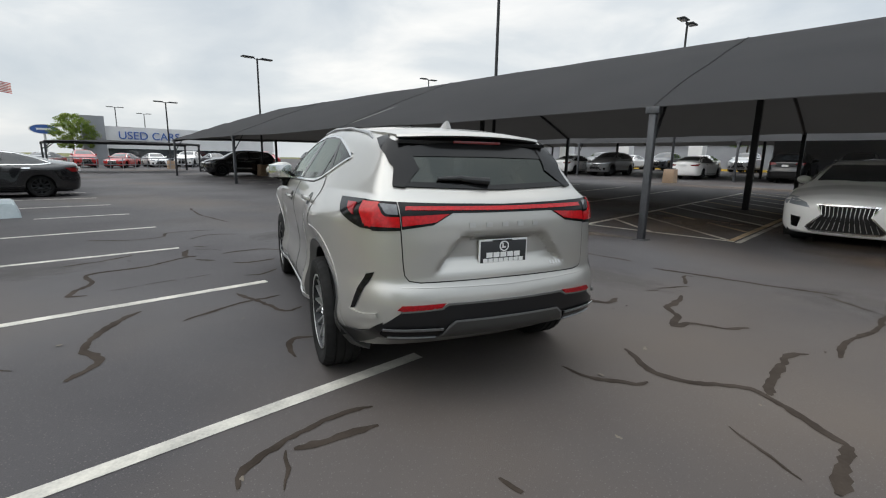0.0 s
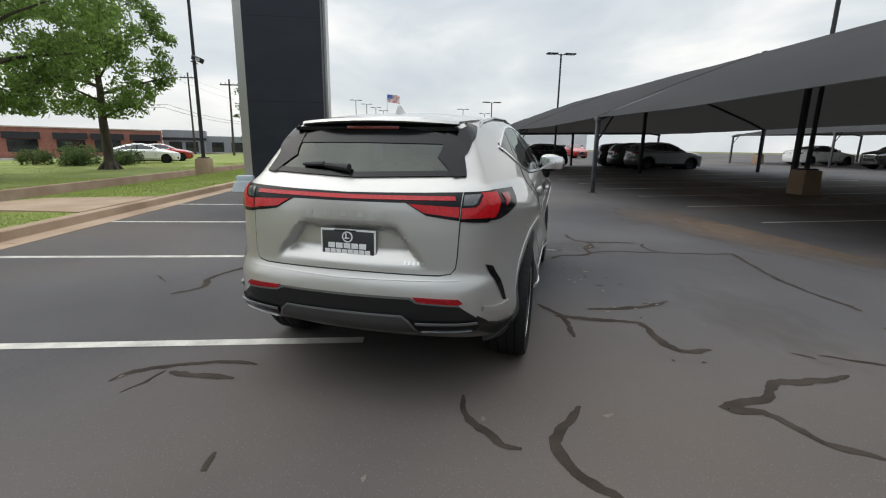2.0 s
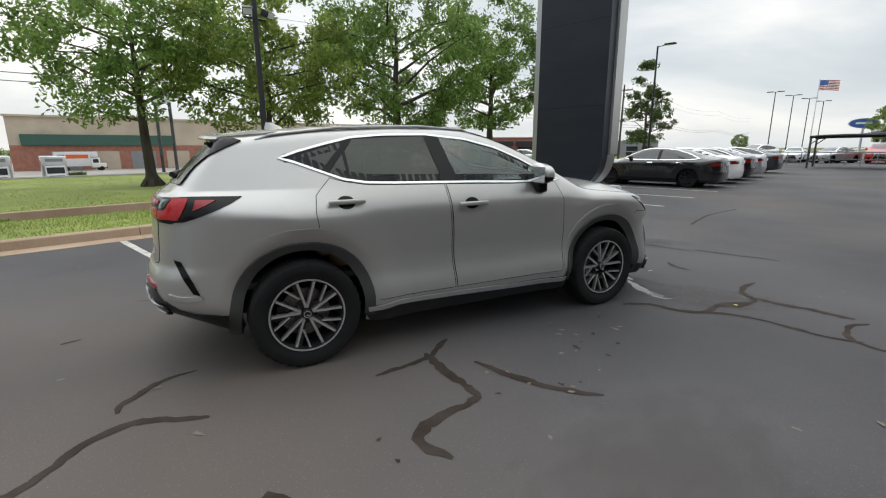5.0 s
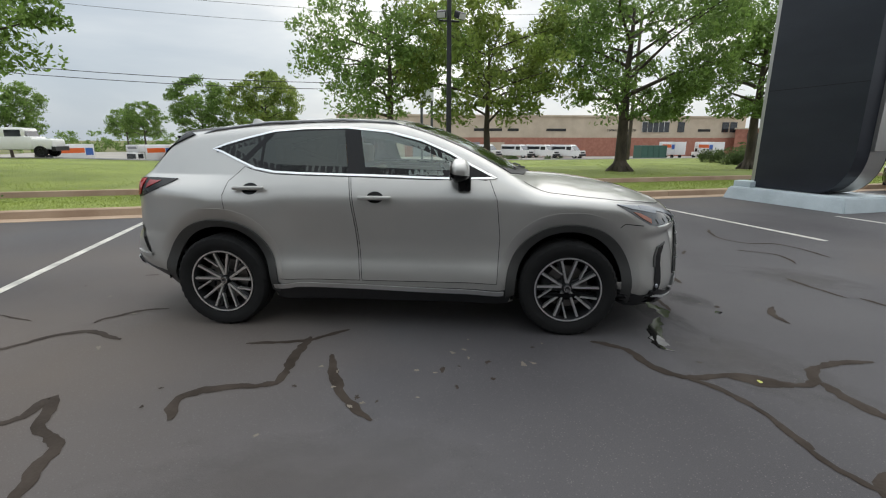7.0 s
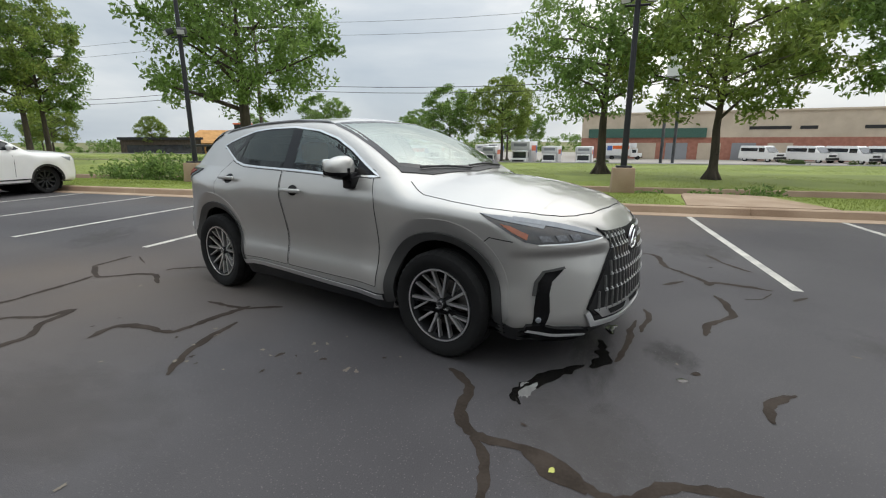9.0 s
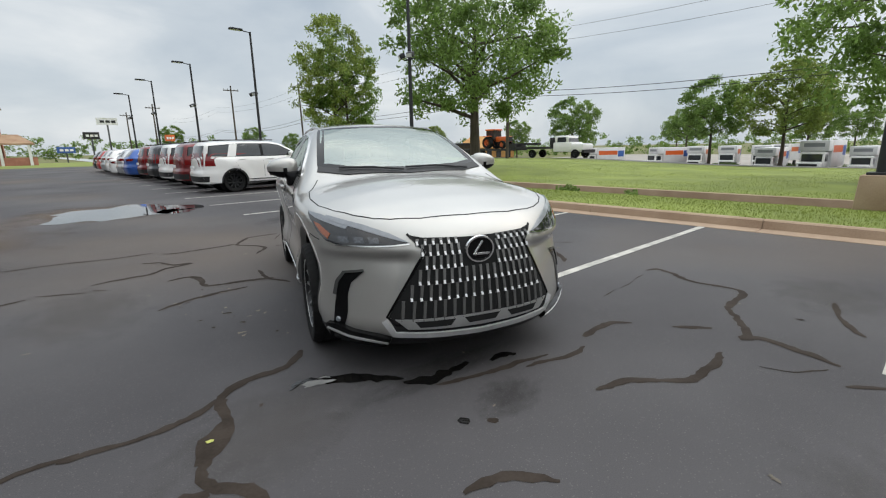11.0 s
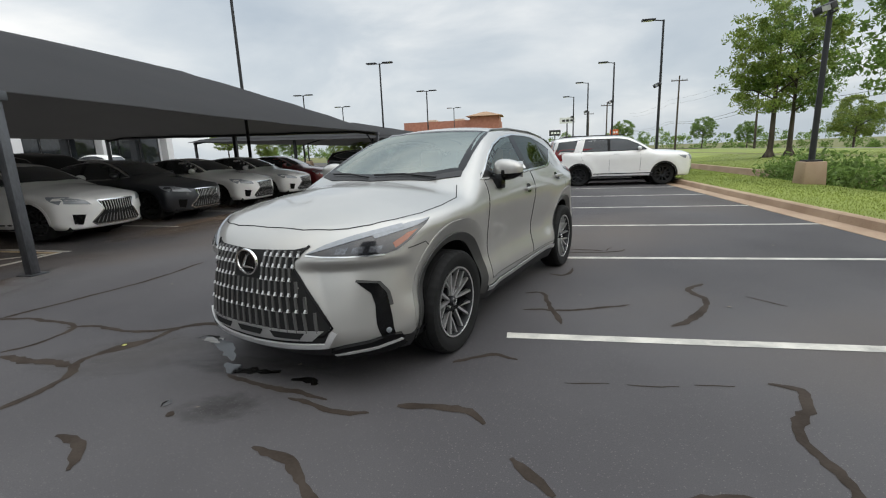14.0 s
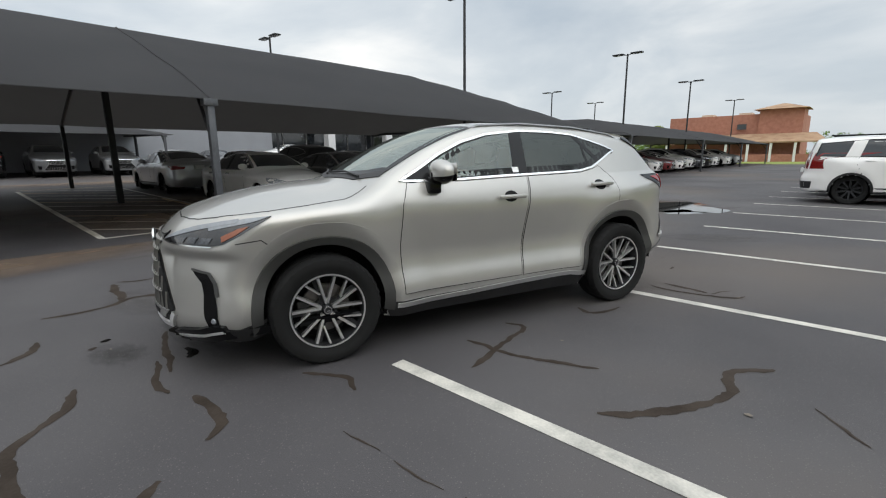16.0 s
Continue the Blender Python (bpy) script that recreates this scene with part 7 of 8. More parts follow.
        part("headlamp", n.patch("front", f([(wing - 0.32, zf - 0.06), (wing, zf - 0.02), (wing - 0.02, zf + 0.10), (wing - 0.26, zf + 0.02)] if not big else [(0.60, 0.92), (0.88, 0.92), (0.88, 1.10), (0.62, 1.08)]), 0.06, 0.006), M["lamp_clear"], car)
        part("lamp_wing", n.patch("side", [(n.ends[1] - 0.62, zf + 0.11), (n.ends[1] - 0.32, zf + 0.09), (n.ends[1] - 0.36, zf - 0.03), (n.ends[1] - 0.48, zf + 0.03)], 0.06, 0.006, s), M["lamp_clear"], car)
        zr = 0.88 if kind == "sedan" else (1.18 if big else 1.06)
        part("tail_lamp", n.patch("rear", f([(0.42, zr), (0.80, zr + 0.02), (0.80, zr - 0.10), (0.46, zr - 0.08)] if not big else [(0.80, 1.42), (0.90, 1.42), (0.93, 0.98), (0.80, 0.98)]), 0.06, 0.008), M["red_lamp_dark"], car)
        part("tail_lamp_wing", n.patch("side", [(n.ends[0] + 0.16, zr + 0.03), (n.ends[0] + 0.46, zr + 0.03), (n.ends[0] + 0.30, zr - 0.08), (n.ends[0] + 0.16, zr - 0.10)] if not big else [(n.ends[0] + 0.12, 1.44), (n.ends[0] + 0.26, 1.44), (n.ends[0] + 0.20, 0.98), (n.ends[0] + 0.11, 0.98)], 0.06, 0.008, s), M["red_lamp_dark"], car)
        bm = bmesh.new()
        zm = (zb + 0.08)
        ym = max(a for a, b in side) - 0.28
        xm = float(n.side(np.array([ym]), np.array([zm]))[0]) + 0.10
        bmesh.ops.create_icosphere(bm, subdivisions=2, radius=1, matrix=Matrix.Translation((s * xm, ym, zm)) @ Matrix.Diagonal((0.12, 0.075, 0.08, 1)))
        add_box(bm, min(s * (xm - 0.16), s * xm), max(s * (xm - 0.16), s * xm), ym - 0.03, ym + 0.03, zm - 0.08, zm - 0.03)
        part("door_mirror", bm, M["white"], car)
        bm = bmesh.new()
    part("windscreen", n.patch("top", screen, 0.1, 0.004, 1, 0.0), M["window_dark"], car)
    part("rear_screen", n.patch(how, back, 0.1, 0.004, 1, 0.0), M["window_dark"], car)
    if kind == "sedan" or kind == "suv":
        z1, z0 = (0.70, 0.27) if kind == "sedan" else (0.84, 0.34)
        zw = (z0 + z1) / 2 + 0.06
        g = [(-0.38, z1), (0.38, z1), (0.30, zw), (0.50, z0 + 0.05), (0.44, z0), (-0.44, z0), (-0.50, z0 + 0.05), (-0.30, zw)]
        gr = part("grille", n.patch("front", g, 0.06, 0.006, 1, 0.0), M["void"], car, "black spindle grille")
        part("grille_rim", n.ribbon("front", g, 0.022, 0.010, 1, True, 0.06), M["chrome"], gr)
        bm = bmesh.new()
        for k in range(13):
            x = (k - 6) / 6 * 0.36
            q, _ = n.cast("front", [(x * 0.9, z1 - 0.02), (x * 0.85, zw), (x * 1.18, z0 + 0.03)])
            for a, b in zip(q, q[1:]):
                add_tube(bm, a + np.array([0, 0.008, 0]), b + np.array([0, 0.008, 0]), 0.006, sides=4, caps=False)
        part("grille_insert", bm, M["alloy"], gr)
        for s in (1, -1):
            f = flip if s < 0 else (lambda p: p)
            part("side_duct", n.patch("front", f([(0.58, z0 + 0.20), (0.74, z0 + 0.22), (0.72, z0 + 0.04), (0.62, z0 + 0.02)]), 0.06, 0.006, 1, 0.0), M["black_gloss"], car)
    else:
        g = [(-0.58, 1.10), (0.58, 1.10), (0.56, 0.72), (-0.56, 0.72)]
        part("grille", n.patch("front", g, 0.1, 0.006, 1, 0.0), M["black_gloss"], car)
        part("bumper", n.patch("front", [(-0.80, 0.62), (0.80, 0.62), (0.78, 0.42), (-0.78, 0.42)], 0.1, 0.008), M["black_matt"], car)
        part("rear_bumper", n.patch("rear", [(-0.88, 0.62), (0.88, 0.62), (0.86, 0.42), (-0.86, 0.42)], 0.1, 0.008), M["black_matt"], car)
        for x in (-0.66, 0.66):
            bm = bmesh.new()
            add_tube(bm, (x, -2.1, 1.90), (x, 0.1, 1.90), 0.02, sides=6)
            part("roof_rail", bm, M["black_gloss"], car)
    part("plate_panel", boxes((-0.15, 0.15, n.ends[0] - 0.012, n.ends[0] + 0.05, 0.80 if kind == "sedan" else 0.86, 0.92 if kind == "sedan" else 0.98)), M["white_plain"], car)
    part("underbody", boxes((-0.78, 0.78, n.ends[0] + 0.3, n.ends[1] - 0.3, n.floor - 0.02, n.floor + 0.06), (-0.44, 0.44, n.ends[0] + 0.3, n.ends[1] - 0.3, n.floor, 0.6)), M["void"], car)
    return car


BODY_PARTS = ("body", "door_mirror", "arch", "pillar", "handle")
first_cars = {}


def park(kind, colour, label, v, u, turn, group="parked cars of the lot", z=None):
    """Parks a car; turn is its heading in the lot: 0 along the bays, 90 towards the kerb, -90 towards the canopy."""
    m = at_lot(v, u, rise(v) if z is None else z, turn)
    if kind not in first_cars:
        first_cars[kind] = build_car(kind, label)
        car = first_cars[kind]
        for ob in car.children_recursive:
            for slot in ob.material_slots:
                if slot.material == M["white"]:
                    slot.link = "OBJECT"
                    slot.material = M[colour]
        car.matrix_world = m @ Matrix.Scale(0.93 if kind == "big_suv" else 1.0, 4)
    else:
        car = copy_thing(first_cars[kind], m)
        for ob in car.children_recursive:
            for slot in ob.material_slots:
                if slot.link == "OBJECT":
                    slot.material = M[colour]
    return tagged(car, label, "car", group)


WORD = {"white": "white", "black": "black", "charcoal": "charcoal grey", "maroon": "dark red", "red": "bright red", "blue": "blue", "grey": "mid grey", "lightsilver": "silver", "silver": "warm silver"}
# under the canopy, noses to the lane
for u, colour in ((-2.85, "white"), (-5.40, "charcoal"), (-7.95, "white"), (-10.5, "white"), (-13.05, "maroon")):
    park("sedan", colour, f"{WORD[colour]} sedan parked under the shade canopy", 9.35, u, 90)
# their backs: the row behind them
for u, kind, colour in ((-2.8, "sedan", "lightsilver"), (-5.4, "sedan", "charcoal"), (-8.0, "suv", "black"), (-10.6, "sedan", "white"), (24.4, "suv", "grey"), (27.0, "suv", "charcoal"), (29.4, "suv", "black")):
    park(kind, colour, f"{WORD[colour]} {'sedan' if kind == 'sedan' else 'SUV'} backed under the canopy", 16.2, u, -90)
park("suv", "black", "black SUV with its nose out under the canopy", 9.0, 28.8, 90)
# second aisle
for k, (u, kind, colour) in enumerate(((-24, "suv", "white"), (-1.0, "suv", "grey"), (1.8, "suv", "black"), (-4.0, "suv", "lightsilver"), (-7.0, "sedan", "white"), (-10.0, "sedan", "charcoal"), (7.0, "sedan", "white"), (13, "suv", "grey"), (16, "sedan", "white"), (22, "suv", "black"), (28, "sedan", "white"))):
    park(kind, colour, f"{WORD[colour]} {'sedan' if kind == 'sedan' else 'SUV'} in the next aisle", 30.5, u, 90 if k % 2 else -90)
park("sedan", "white", "white coupe shown before the showroom wall", 33.5, -17.0, 0, z=1.0)
# past the island, towards the brick building
for k, (u, kind, colour) in enumerate(((-23.2, "suv", "black"), (-25.8, "suv", "charcoal"), (-28.4, "sedan", "white"), (-31.0, "sedan", "maroon"), (-33.6, "sedan", "white"), (-36.2, "suv", "white"), (-38.8, "sedan", "charcoal"), (-41.4, "suv", "black"), (-44.0, "suv", "white"), (-49.0, "suv", "white"), (-54.0, "suv", "lightsilver"))):
    park(kind, colour, f"{WORD[colour]} {'sedan' if kind == 'sedan' else 'SUV'} under the farther canopy", 9.4, u, 90)
# along the kerb
for k, (u, colour) in enumerate(((-13.5, "white"), (-16.1, "maroon"), (-18.7, "white"), (-21.3, "charcoal"), (-23.9, "maroon"))):
    park("big_suv", colour, f"{WORD[colour]} full-size SUV nose to the kerb", -4.02, u, 90, "SUVs along the kerb")
for k, (u, kind, colour) in enumerate(((-26.5, "suv", "blue"), (-29.1, "suv", "lightsilver"), (-31.7, "sedan", "white"), (-34.3, "suv", "white"), (-36.9, "suv", "lightsilver"), (-39.5, "suv", "red"), (-42.1, "suv", "black"))):
    park(kind, colour, f"{WORD[colour]} {'sedan' if kind == 'sedan' else 'SUV'} nose to the kerb", -3.6, u, 90, "SUVs along the kerb")
# north end of the lot
for u, kind, colour in ((16.0, "sedan", "black"), (18.6, "sedan", "white"), (21.2, "sedan", "black"), (23.8, "sedan", "lightsilver"), (29.0, "sedan", "charcoal")):
    park(kind, colour, f"{WORD[colour]} sedan nose to the kerb by the sign", -3.35, u, 90)
# next dealer's row
for k, colour in enumerate(("white", "white", "lightsilver", "red", "red", "white", "white", "charcoal", "white", "red")):
    park("sedan" if k % 3 else "suv", colour, f"{WORD[colour]} car on the neighbouring lot", -6 + 3.0 * k, 52 + (k % 2), 180 if k % 2 else 150)
for k, colour in enumerate(("white", "lightsilver", "white", "charcoal", "white", "grey", "white")):
    park("suv" if k % 2 else "sedan", colour, f"{WORD[colour]} car on a far lot", 44, 4 + 3.4 * k, 90, z=0.8)
# cars at the shops past the berm
park("sedan", "white", "white sedan parked past the berm", -20.4, 32.9, -63, z=-0.15)
park("sedan", "red", "red sedan parked past the berm", -21.6, 38.0, -63, z=-0.15)


# ---- buildings and distance ----
def wall_block(name, x0, x1, y0, y1, z0, z1, mat, parent, label=""):
    return part(name, boxes((x0, x1, y0, y1, z0, z1)), M[mat], parent, label, False)


def storage():
    """The long two-storey storage block across the road."""
    b = empty("storage_building", "long beige and brick storage building across the road", "building", pose(-80, 10, -0.9, 0, 0, 10))
    wall_block("wall", -14, 0, -34, 40.2, 2.8, 6.4, "stucco", b, "beige rendered upper wall")
    wall_block("brick_base", -14, 0.06, -34, 40.2, -1, 2.8, "brick", b, "red brick lower wall")
    wall_block("roof", -14.3, 0.25, -34.2, 40.4, 6.4, 6.65, "stucco", b)
    for k in range(5):
        w = part("window", boxes((0.04, 0.12, 20.2 + 1.05 * k, 21.15 + 1.05 * k, 3.8, 5.6)), M["window_dark"], b)
        part("window_frame", boxes((0.12, 0.16, 20.16 + 1.05 * k, 21.2 + 1.05 * k, 5.55, 5.65), (0.12, 0.16, 20.16 + 1.05 * k, 20.22 + 1.05 * k, 3.8, 5.6)), M["white_wall"], w)
    for y in (27.0, 35.6, 37.2):
        part("window", boxes((0.04, 0.12, y, y + 1.3, 3.8, 5.6)), M["window_dark"], b)
    for y, w in ((-10.5, 5.0), (-4.5, 2.0), (2.5, 3.6), (31.0, 2.4)):
        part("text_bar", boxes((0.03, 0.08, y, y + w, 3.9, 4.35)), M["black_matt"], b)
    txt = bpy.data.curves.new("wall_text", "FONT")
    txt.body, txt.size, txt.extrude = "CLIMATE CONTROLLED", 0.50, 0.03
    ob = new("wall_text", txt)
    ob.data.materials.append(M["black_matt"])
    ob.parent, ob.matrix_basis = b, pose(0.04, 13.7, 3.95, 90, 0, 90)
    for k in range(6):
        part("roll_door", boxes((0.07, 0.12, -30 + 4.4 * k, -27 + 4.4 * k, -0.6, 2.0)), M["stucco"] if k % 2 else M["grey_wall"], b)
    g = empty("green_roof_hall", "low hall with a green metal roof", "building", pose(-76, -14, -0.9, 0, 0, 10))
    wall_block("wall", -8, 0, -8, 8, -0.5, 2.8, "stucco", g)
    wall_block("roof", -8.6, 0.6, -8.5, 8.5, 2.8, 4.2, "green", g)
    wall_block("cupola", -5, -2, -2, 2, 4.2, 5.2, "white_wall", g)
    h = empty("brick_shop", "single-storey red brick shop with dark awnings", "building", pose(-77.5, 56.5, -0.8, 0, 0, -35))
    wall_block("wall", -10, 0, -12, 11.5, -0.5, 4.2, "brick", h)
    wall_block("roof", -10.2, 0.2, -12.2, 11.7, 4.2, 4.4, "stucco", h)
    for y in (-10, -4, 1, 6.5):
        aw = wall_block("awning", 0, 1.4, y, y + 4.5, 2.5, 3.5, "dark_post", h)
        part("window", boxes((0.02, 0.08, y + 0.4, y + 4.1, 0.4, 2.4)), M["window_dark"], h)
    g = empty("grey_shops", "low row of grey shops with dark windows", "building", pose(-67.4, 75.1, -0.8, 0, 0, -50))
    wall_block("wall", -9, 0, -9, -1.5, -0.5, 4.6, "grey_wall", g)
    wall_block("wall", -9, -0.6, -1.5, 9, -0.5, 3.6, "grey_wall", g)
    for y in (-8, -5.2, -0.6, 3.0, 6.0):
        part("window", boxes((0.02 if y < -2 else -0.58, 0.08 if y < -2 else -0.5, y, y + 2.2, 0.5, 2.4)), M["window_dark"], g)
    wall_block("fascia", -0.1, 0.3, -9.1, -1.5, 2.7, 3.2, "dark_post", g)


def north_side():
    b = empty("used_car_showroom", "white showroom with a blue sign and a dark entrance pylon", "building", at_lot(14.0, 70.0, 0.0))
    wall_block("wall", -7.5, 14, -3, 6, -0.2, 4.7, "white_wall", b)
    wall_block("window", -7.0, 13.5, -3.06, -2.98, 0.2, 2.0, "window_dark", b)
    wall_block("pylon", -9.5, -7.2, -3.6, -1.2, -0.2, 5.8, "grey_wall", b)
    txt = bpy.data.curves.new("sign_text", "FONT")
    txt.body, txt.size, txt.extrude, txt.align_x = "USED CARS", 1.35, 0.04, "CENTER"
    ob = new("sign_text", txt)
    ob.data.materials.append(M["sky_blue_sign"])
    ob.parent, ob.matrix_basis = b, pose(-2.4, -3.1, 3.2, 90, 0, 0)
    o = empty("oval_sign", "blue oval sign on a white post", "sign", at_lot(1.2, 68.0, 0.0))
    bm = bmesh.new()
    add_spin(bm, [(0.0, 0.12), (1.0, 0.12), (1.0, -0.12), (0.0, -0.12)], 32, "Z", pose(0, 0, 4.0, 90) @ Matrix.Diagonal((1.35, 0.55, 1, 1)))
    part("oval", bm, M["sky_blue_sign"], o)
    bm = bmesh.new()
    add_spin(bm, [(0.93, 0.14), (1.02, 0.14), (1.02, 0.10)], 32, "Z", pose(0, 0, 4.0, 90) @ Matrix.Diagonal((1.35, 0.55, 1, 1)))
    part("rim", bm, M["white_plain"], o)
    part("text_bar", boxes((-0.7, 0.7, -0.16, -0.12, 3.9, 4.12)), M["white_plain"], o)
    bm = bmesh.new()
    add_tube(bm, (0, 0, -0.2), (0, 0, 3.5), 0.12)
    part("post", bm, M["white_wall"], o)
    f = empty("flagpole", "flag on a tall white pole", "flagpole", pose(-24.0, 59.2, 0.0))
    bm = bmesh.new()
    add_tube(bm, (0, 0, 0), (0, 0, 8.7), 0.06, 0.035)
    part("pole", bm, M["white_wall"], f)
    bm = bmesh.new()
    nx, nz = 14, 13
    grid = [[bm.verts.new((0.05 + 1.9 * i / nx, 0.16 * math.sin(i * 0.75) * i / nx, 8.55 - 1.05 * j / nz - 0.25 * (i / nx) ** 1.5)) for i in range(nx + 1)] for j in range(nz + 1)]
    for j in range(nz):
        for i in range(nx):
            bm.faces.new((grid[j][i], grid[j][i + 1], grid[j + 1][i + 1], grid[j + 1][i])).material_index = 2 if i < 6 and j < 7 else j % 2
    part("flag", bm, [M["red"], M["white_plain"], M["sky_blue_sign"]], f)
    # rail fence
    fence = empty("rail_fence", "low metal rail fence at the lot's end", "fence", at_lot(0, 44.0))
    for k in range(30):
        part("picket", boxes((-16 + 0.9 * k, -15.95 + 0.9 * k, -0.03, 0.03, 0, 1.0)), M["grey_wall"], fence)
    part("rail", boxes((-16, 11, -0.03, 0.03, 0.98, 1.06)), M["grey_wall"], fence)
    part("rail", boxes((-16, 11, -0.03, 0.03, 0.45, 0.5)), M["grey_wall"], fence)


def east_side():
    b = empty("dealership", "grey panel showroom with tall glazing and white columns", "building", at_lot(36.0, -8.0, 0.6))
    wall_block("wall", 0, 16, -9.0, 12, -0.5, 5.6, "grey_wall", b, "grey metal panel wall")
    wall_block("wall", 3, 16, -32, -9.0, -0.5, 5.6, "white_wall", b)
    wall_block("parapet", -0.2, 16, -32, 12, 5.6, 6.2, "grey_wall", b)
    wall_block("sign_tower", 0.5, 3.5, -13.2, -7.8, 6.2, 8.9, "grey_wall", b)
    bm = bmesh.new()
    add_spin(bm, [(0.78, 0.0), (0.78, 0.1), (0.95, 0.1), (0.95, 0.0)], 32, "Z", pose(0.46, -10.5, 7.55, 0, -90) @ Matrix.Diagonal((0.8, 1, 1, 1)))
    add_tube(bm, (0.40, -10.9, 7.1), (0.40, -10.2, 8.0), 0.08)
    part("sign_emblem", bm, M["white_plain"], b)
    for k in range(9):
        y = -31.5 + 2.5 * k
        w = part("window", boxes((2.9, 2.97, y, y + 2.3, 0.1, 4.4)), M["window_dark"], b)
        part("mullion", boxes((2.86, 2.92, y - 0.08, y, 0.0, 4.5)), M["black_matt"], w)
    for y in (-31, -23.5, -16, -9.3):
        wall_block("column", 0.6, 1.4, y, y + 0.8, -0.5, 5.6, "white_wall", b)
    wall_block("canopy_slab", 0.2, 3.0, -32, -9.0, 4.7, 5.6, "white_wall", b)
    for y in (14, 22, 30, 37):
        c = empty("white_column", "white square column of a far drive-through", "column", at_lot(52, y, 0.8))
        wall_block("shaft", -0.7, 0.7, -0.7, 0.7, -0.3, 4.2, "white_wall", c)
    w = empty("service_building", "low brown and red building past the lot", "building", at_lot(66, 10, 0.8))
    wall_block("wall", 0, 12, -26, 36, -0.5, 4.5, "grey_wall", w)
    wall_block("band", -0.3, 0, -26, 36, 3.2, 4.5, "brick", w)
    k = empty("painted_kerb", "yellow painted kerb line of the far lot", "kerb", at_lot(48.5, 6, 0.78))
    wall_block("kerb_face", -0.15, 0.15, -20, 34, -0.1, 0.22, "yellow", k)


def south_side():
    b = empty("brick_restaurant", "red brick restaurant with a corner tower and tan porch roof", "building", at_lot(13.5, -86.0, 0.2, 0))
    wall_block("wall", -8.5, 9, -8, 5, -0.5, 6.8, "brick", b, "plain red brick wall")
    wall_block("tower", -8.8, -3.5, 0.5, 5.4, -0.5, 7.4, "brick", b)
    bm = bmesh.new()
    bmesh.ops.create_cone(bm, cap_ends=True, segments=4, radius1=4.6, radius2=0.4, depth=0.9, matrix=Matrix.Translation((-6.1, 3.0, 7.8)) @ pose(0, 0, 0, 0, 0, 45))
    part("tower_roof", bm, M["tile_roof"], b, "", False)
    bm = bmesh.new()
    vs = [bm.verts.new(c) for c in ((-10.5, 5.4, 3.9), (9, 5.4, 3.9), (9, 8.6, 2.7), (-12.0, 8.6, 2.7), (-10.5, 5.4, 3.7), (9, 5.4, 3.7), (9, 8.6, 2.5), (-12.0, 8.6, 2.5))]
    for q in ((0, 1, 2, 3), (4, 7, 6, 5), (3, 2, 6, 7), (0, 3, 7, 4), (1, 5, 6, 2), (0, 4, 5, 1)):
        bm.faces.new([vs[i] for i in q])
    part("porch_roof", bm, M["tile_roof"], b, "tan tiled porch roof", False)
    for k in range(8):
        wall_block("porch_post", -11.5 + 2.8 * k, -11.2 + 2.8 * k, 8.2, 8.5, -0.3, 2.6, "white_wall", b)
    wall_block("low_wall", -12, 9, 8.0, 8.25, -0.3, 0.9, "brick", b)
    wall_block("window", -2, -0.8, 5.4, 5.46, 4.6, 5.4, "window_dark", b)
    for x in (-1.5, 4):
        wall_block("roof_unit", x, x + 1.8, -3, -1, 6.8, 7.5, "stucco", b)
    for v, u, h, w, mat, lab in ((-7.2, -82, 6.6, 2.6, "white_wall", "white road sign board on twin posts"), (-5.2, -84, 4.6, 2.0, "black_matt", "dark road sign board on a post"), (-15.2, -82, 4.2, 1.4, "orange", "orange sign panel on a post"), (-2.5, -95, 2.6, 2.4, "sky_blue_sign", "blue sign panel far down the road")):
        s = empty("road_sign", lab, "sign", at_lot(v, u, 0))
        wall_block("board", -w / 2, w / 2, -0.1, 0.1, h - 1.0, h, mat, s)
        wall_block("post", -0.1, 0.1, -0.08, 0.08, -0.2, h - 1.0, "steel_post", s)
        for k in range(3):
            part("text_bar", boxes((-w * 0.4 + k * w * 0.27, -w * 0.4 + k * w * 0.27 + w * 0.2, 0.1, 0.13, h - 0.7, h - 0.35)), M["black_matt"] if mat == "white_wall" else M["white_plain"], s)
    h = empty("timber_house", "house under construction with an orange boarded roof", "building", pose(-54.8, -102, ground_at(-54.8, -102), 0, 0, -27))
    wall_block("wall", -7, 7, -5, 5, -0.3, 2.6, "wood_roof", h)
    bm = bmesh.new()
    vs = [bm.verts.new(c) for c in ((-7.6, -5.6, 2.5), (7.6, -5.6, 2.5), (7.6, 5.6, 2.5), (-7.6, 5.6, 2.5), (-3.5, 0, 5.4), (3.5, 0, 5.4))]
    for q in ((0, 1, 5, 4), (2, 3, 4, 5), (1, 2, 5), (3, 0, 4), (0, 3, 2, 1)):
        bm.faces.new([vs[i] for i in q])
    part("roof", bm, M["wood_roof"], h, "bare orange roof boards", False)
    for k in range(6):
        part("opening", boxes((-6.2 + 2.3 * k, -5.0 + 2.3 * k, 5.0, 5.05, 0.2, 2.1)), M["window_dark"], h)
    r = empty("roadside_restaurant", "low dark brown roadside restaurant", "building", pose(-41.7, -102.7, ground_at(-41.7, -102.7), 0, 0, -21))
    wall_block("wall", -8, 6, -5, 5, -0.3, 3.2, "bark", r)
    wall_block("window", -7, 5, 5.0, 5.06, 0.4, 2.2, "window_dark", r)
    wall_block("roof", -8.4, 6.4, -5.4, 5.4, 3.2, 3.7, "dark_post", r)
    sg = empty("tall_sign", "tall roadside sign with stacked white panels", "sign", pose(-39.4, -4.7, ground_at(-39.4, -4.7), 0, 0, 75))
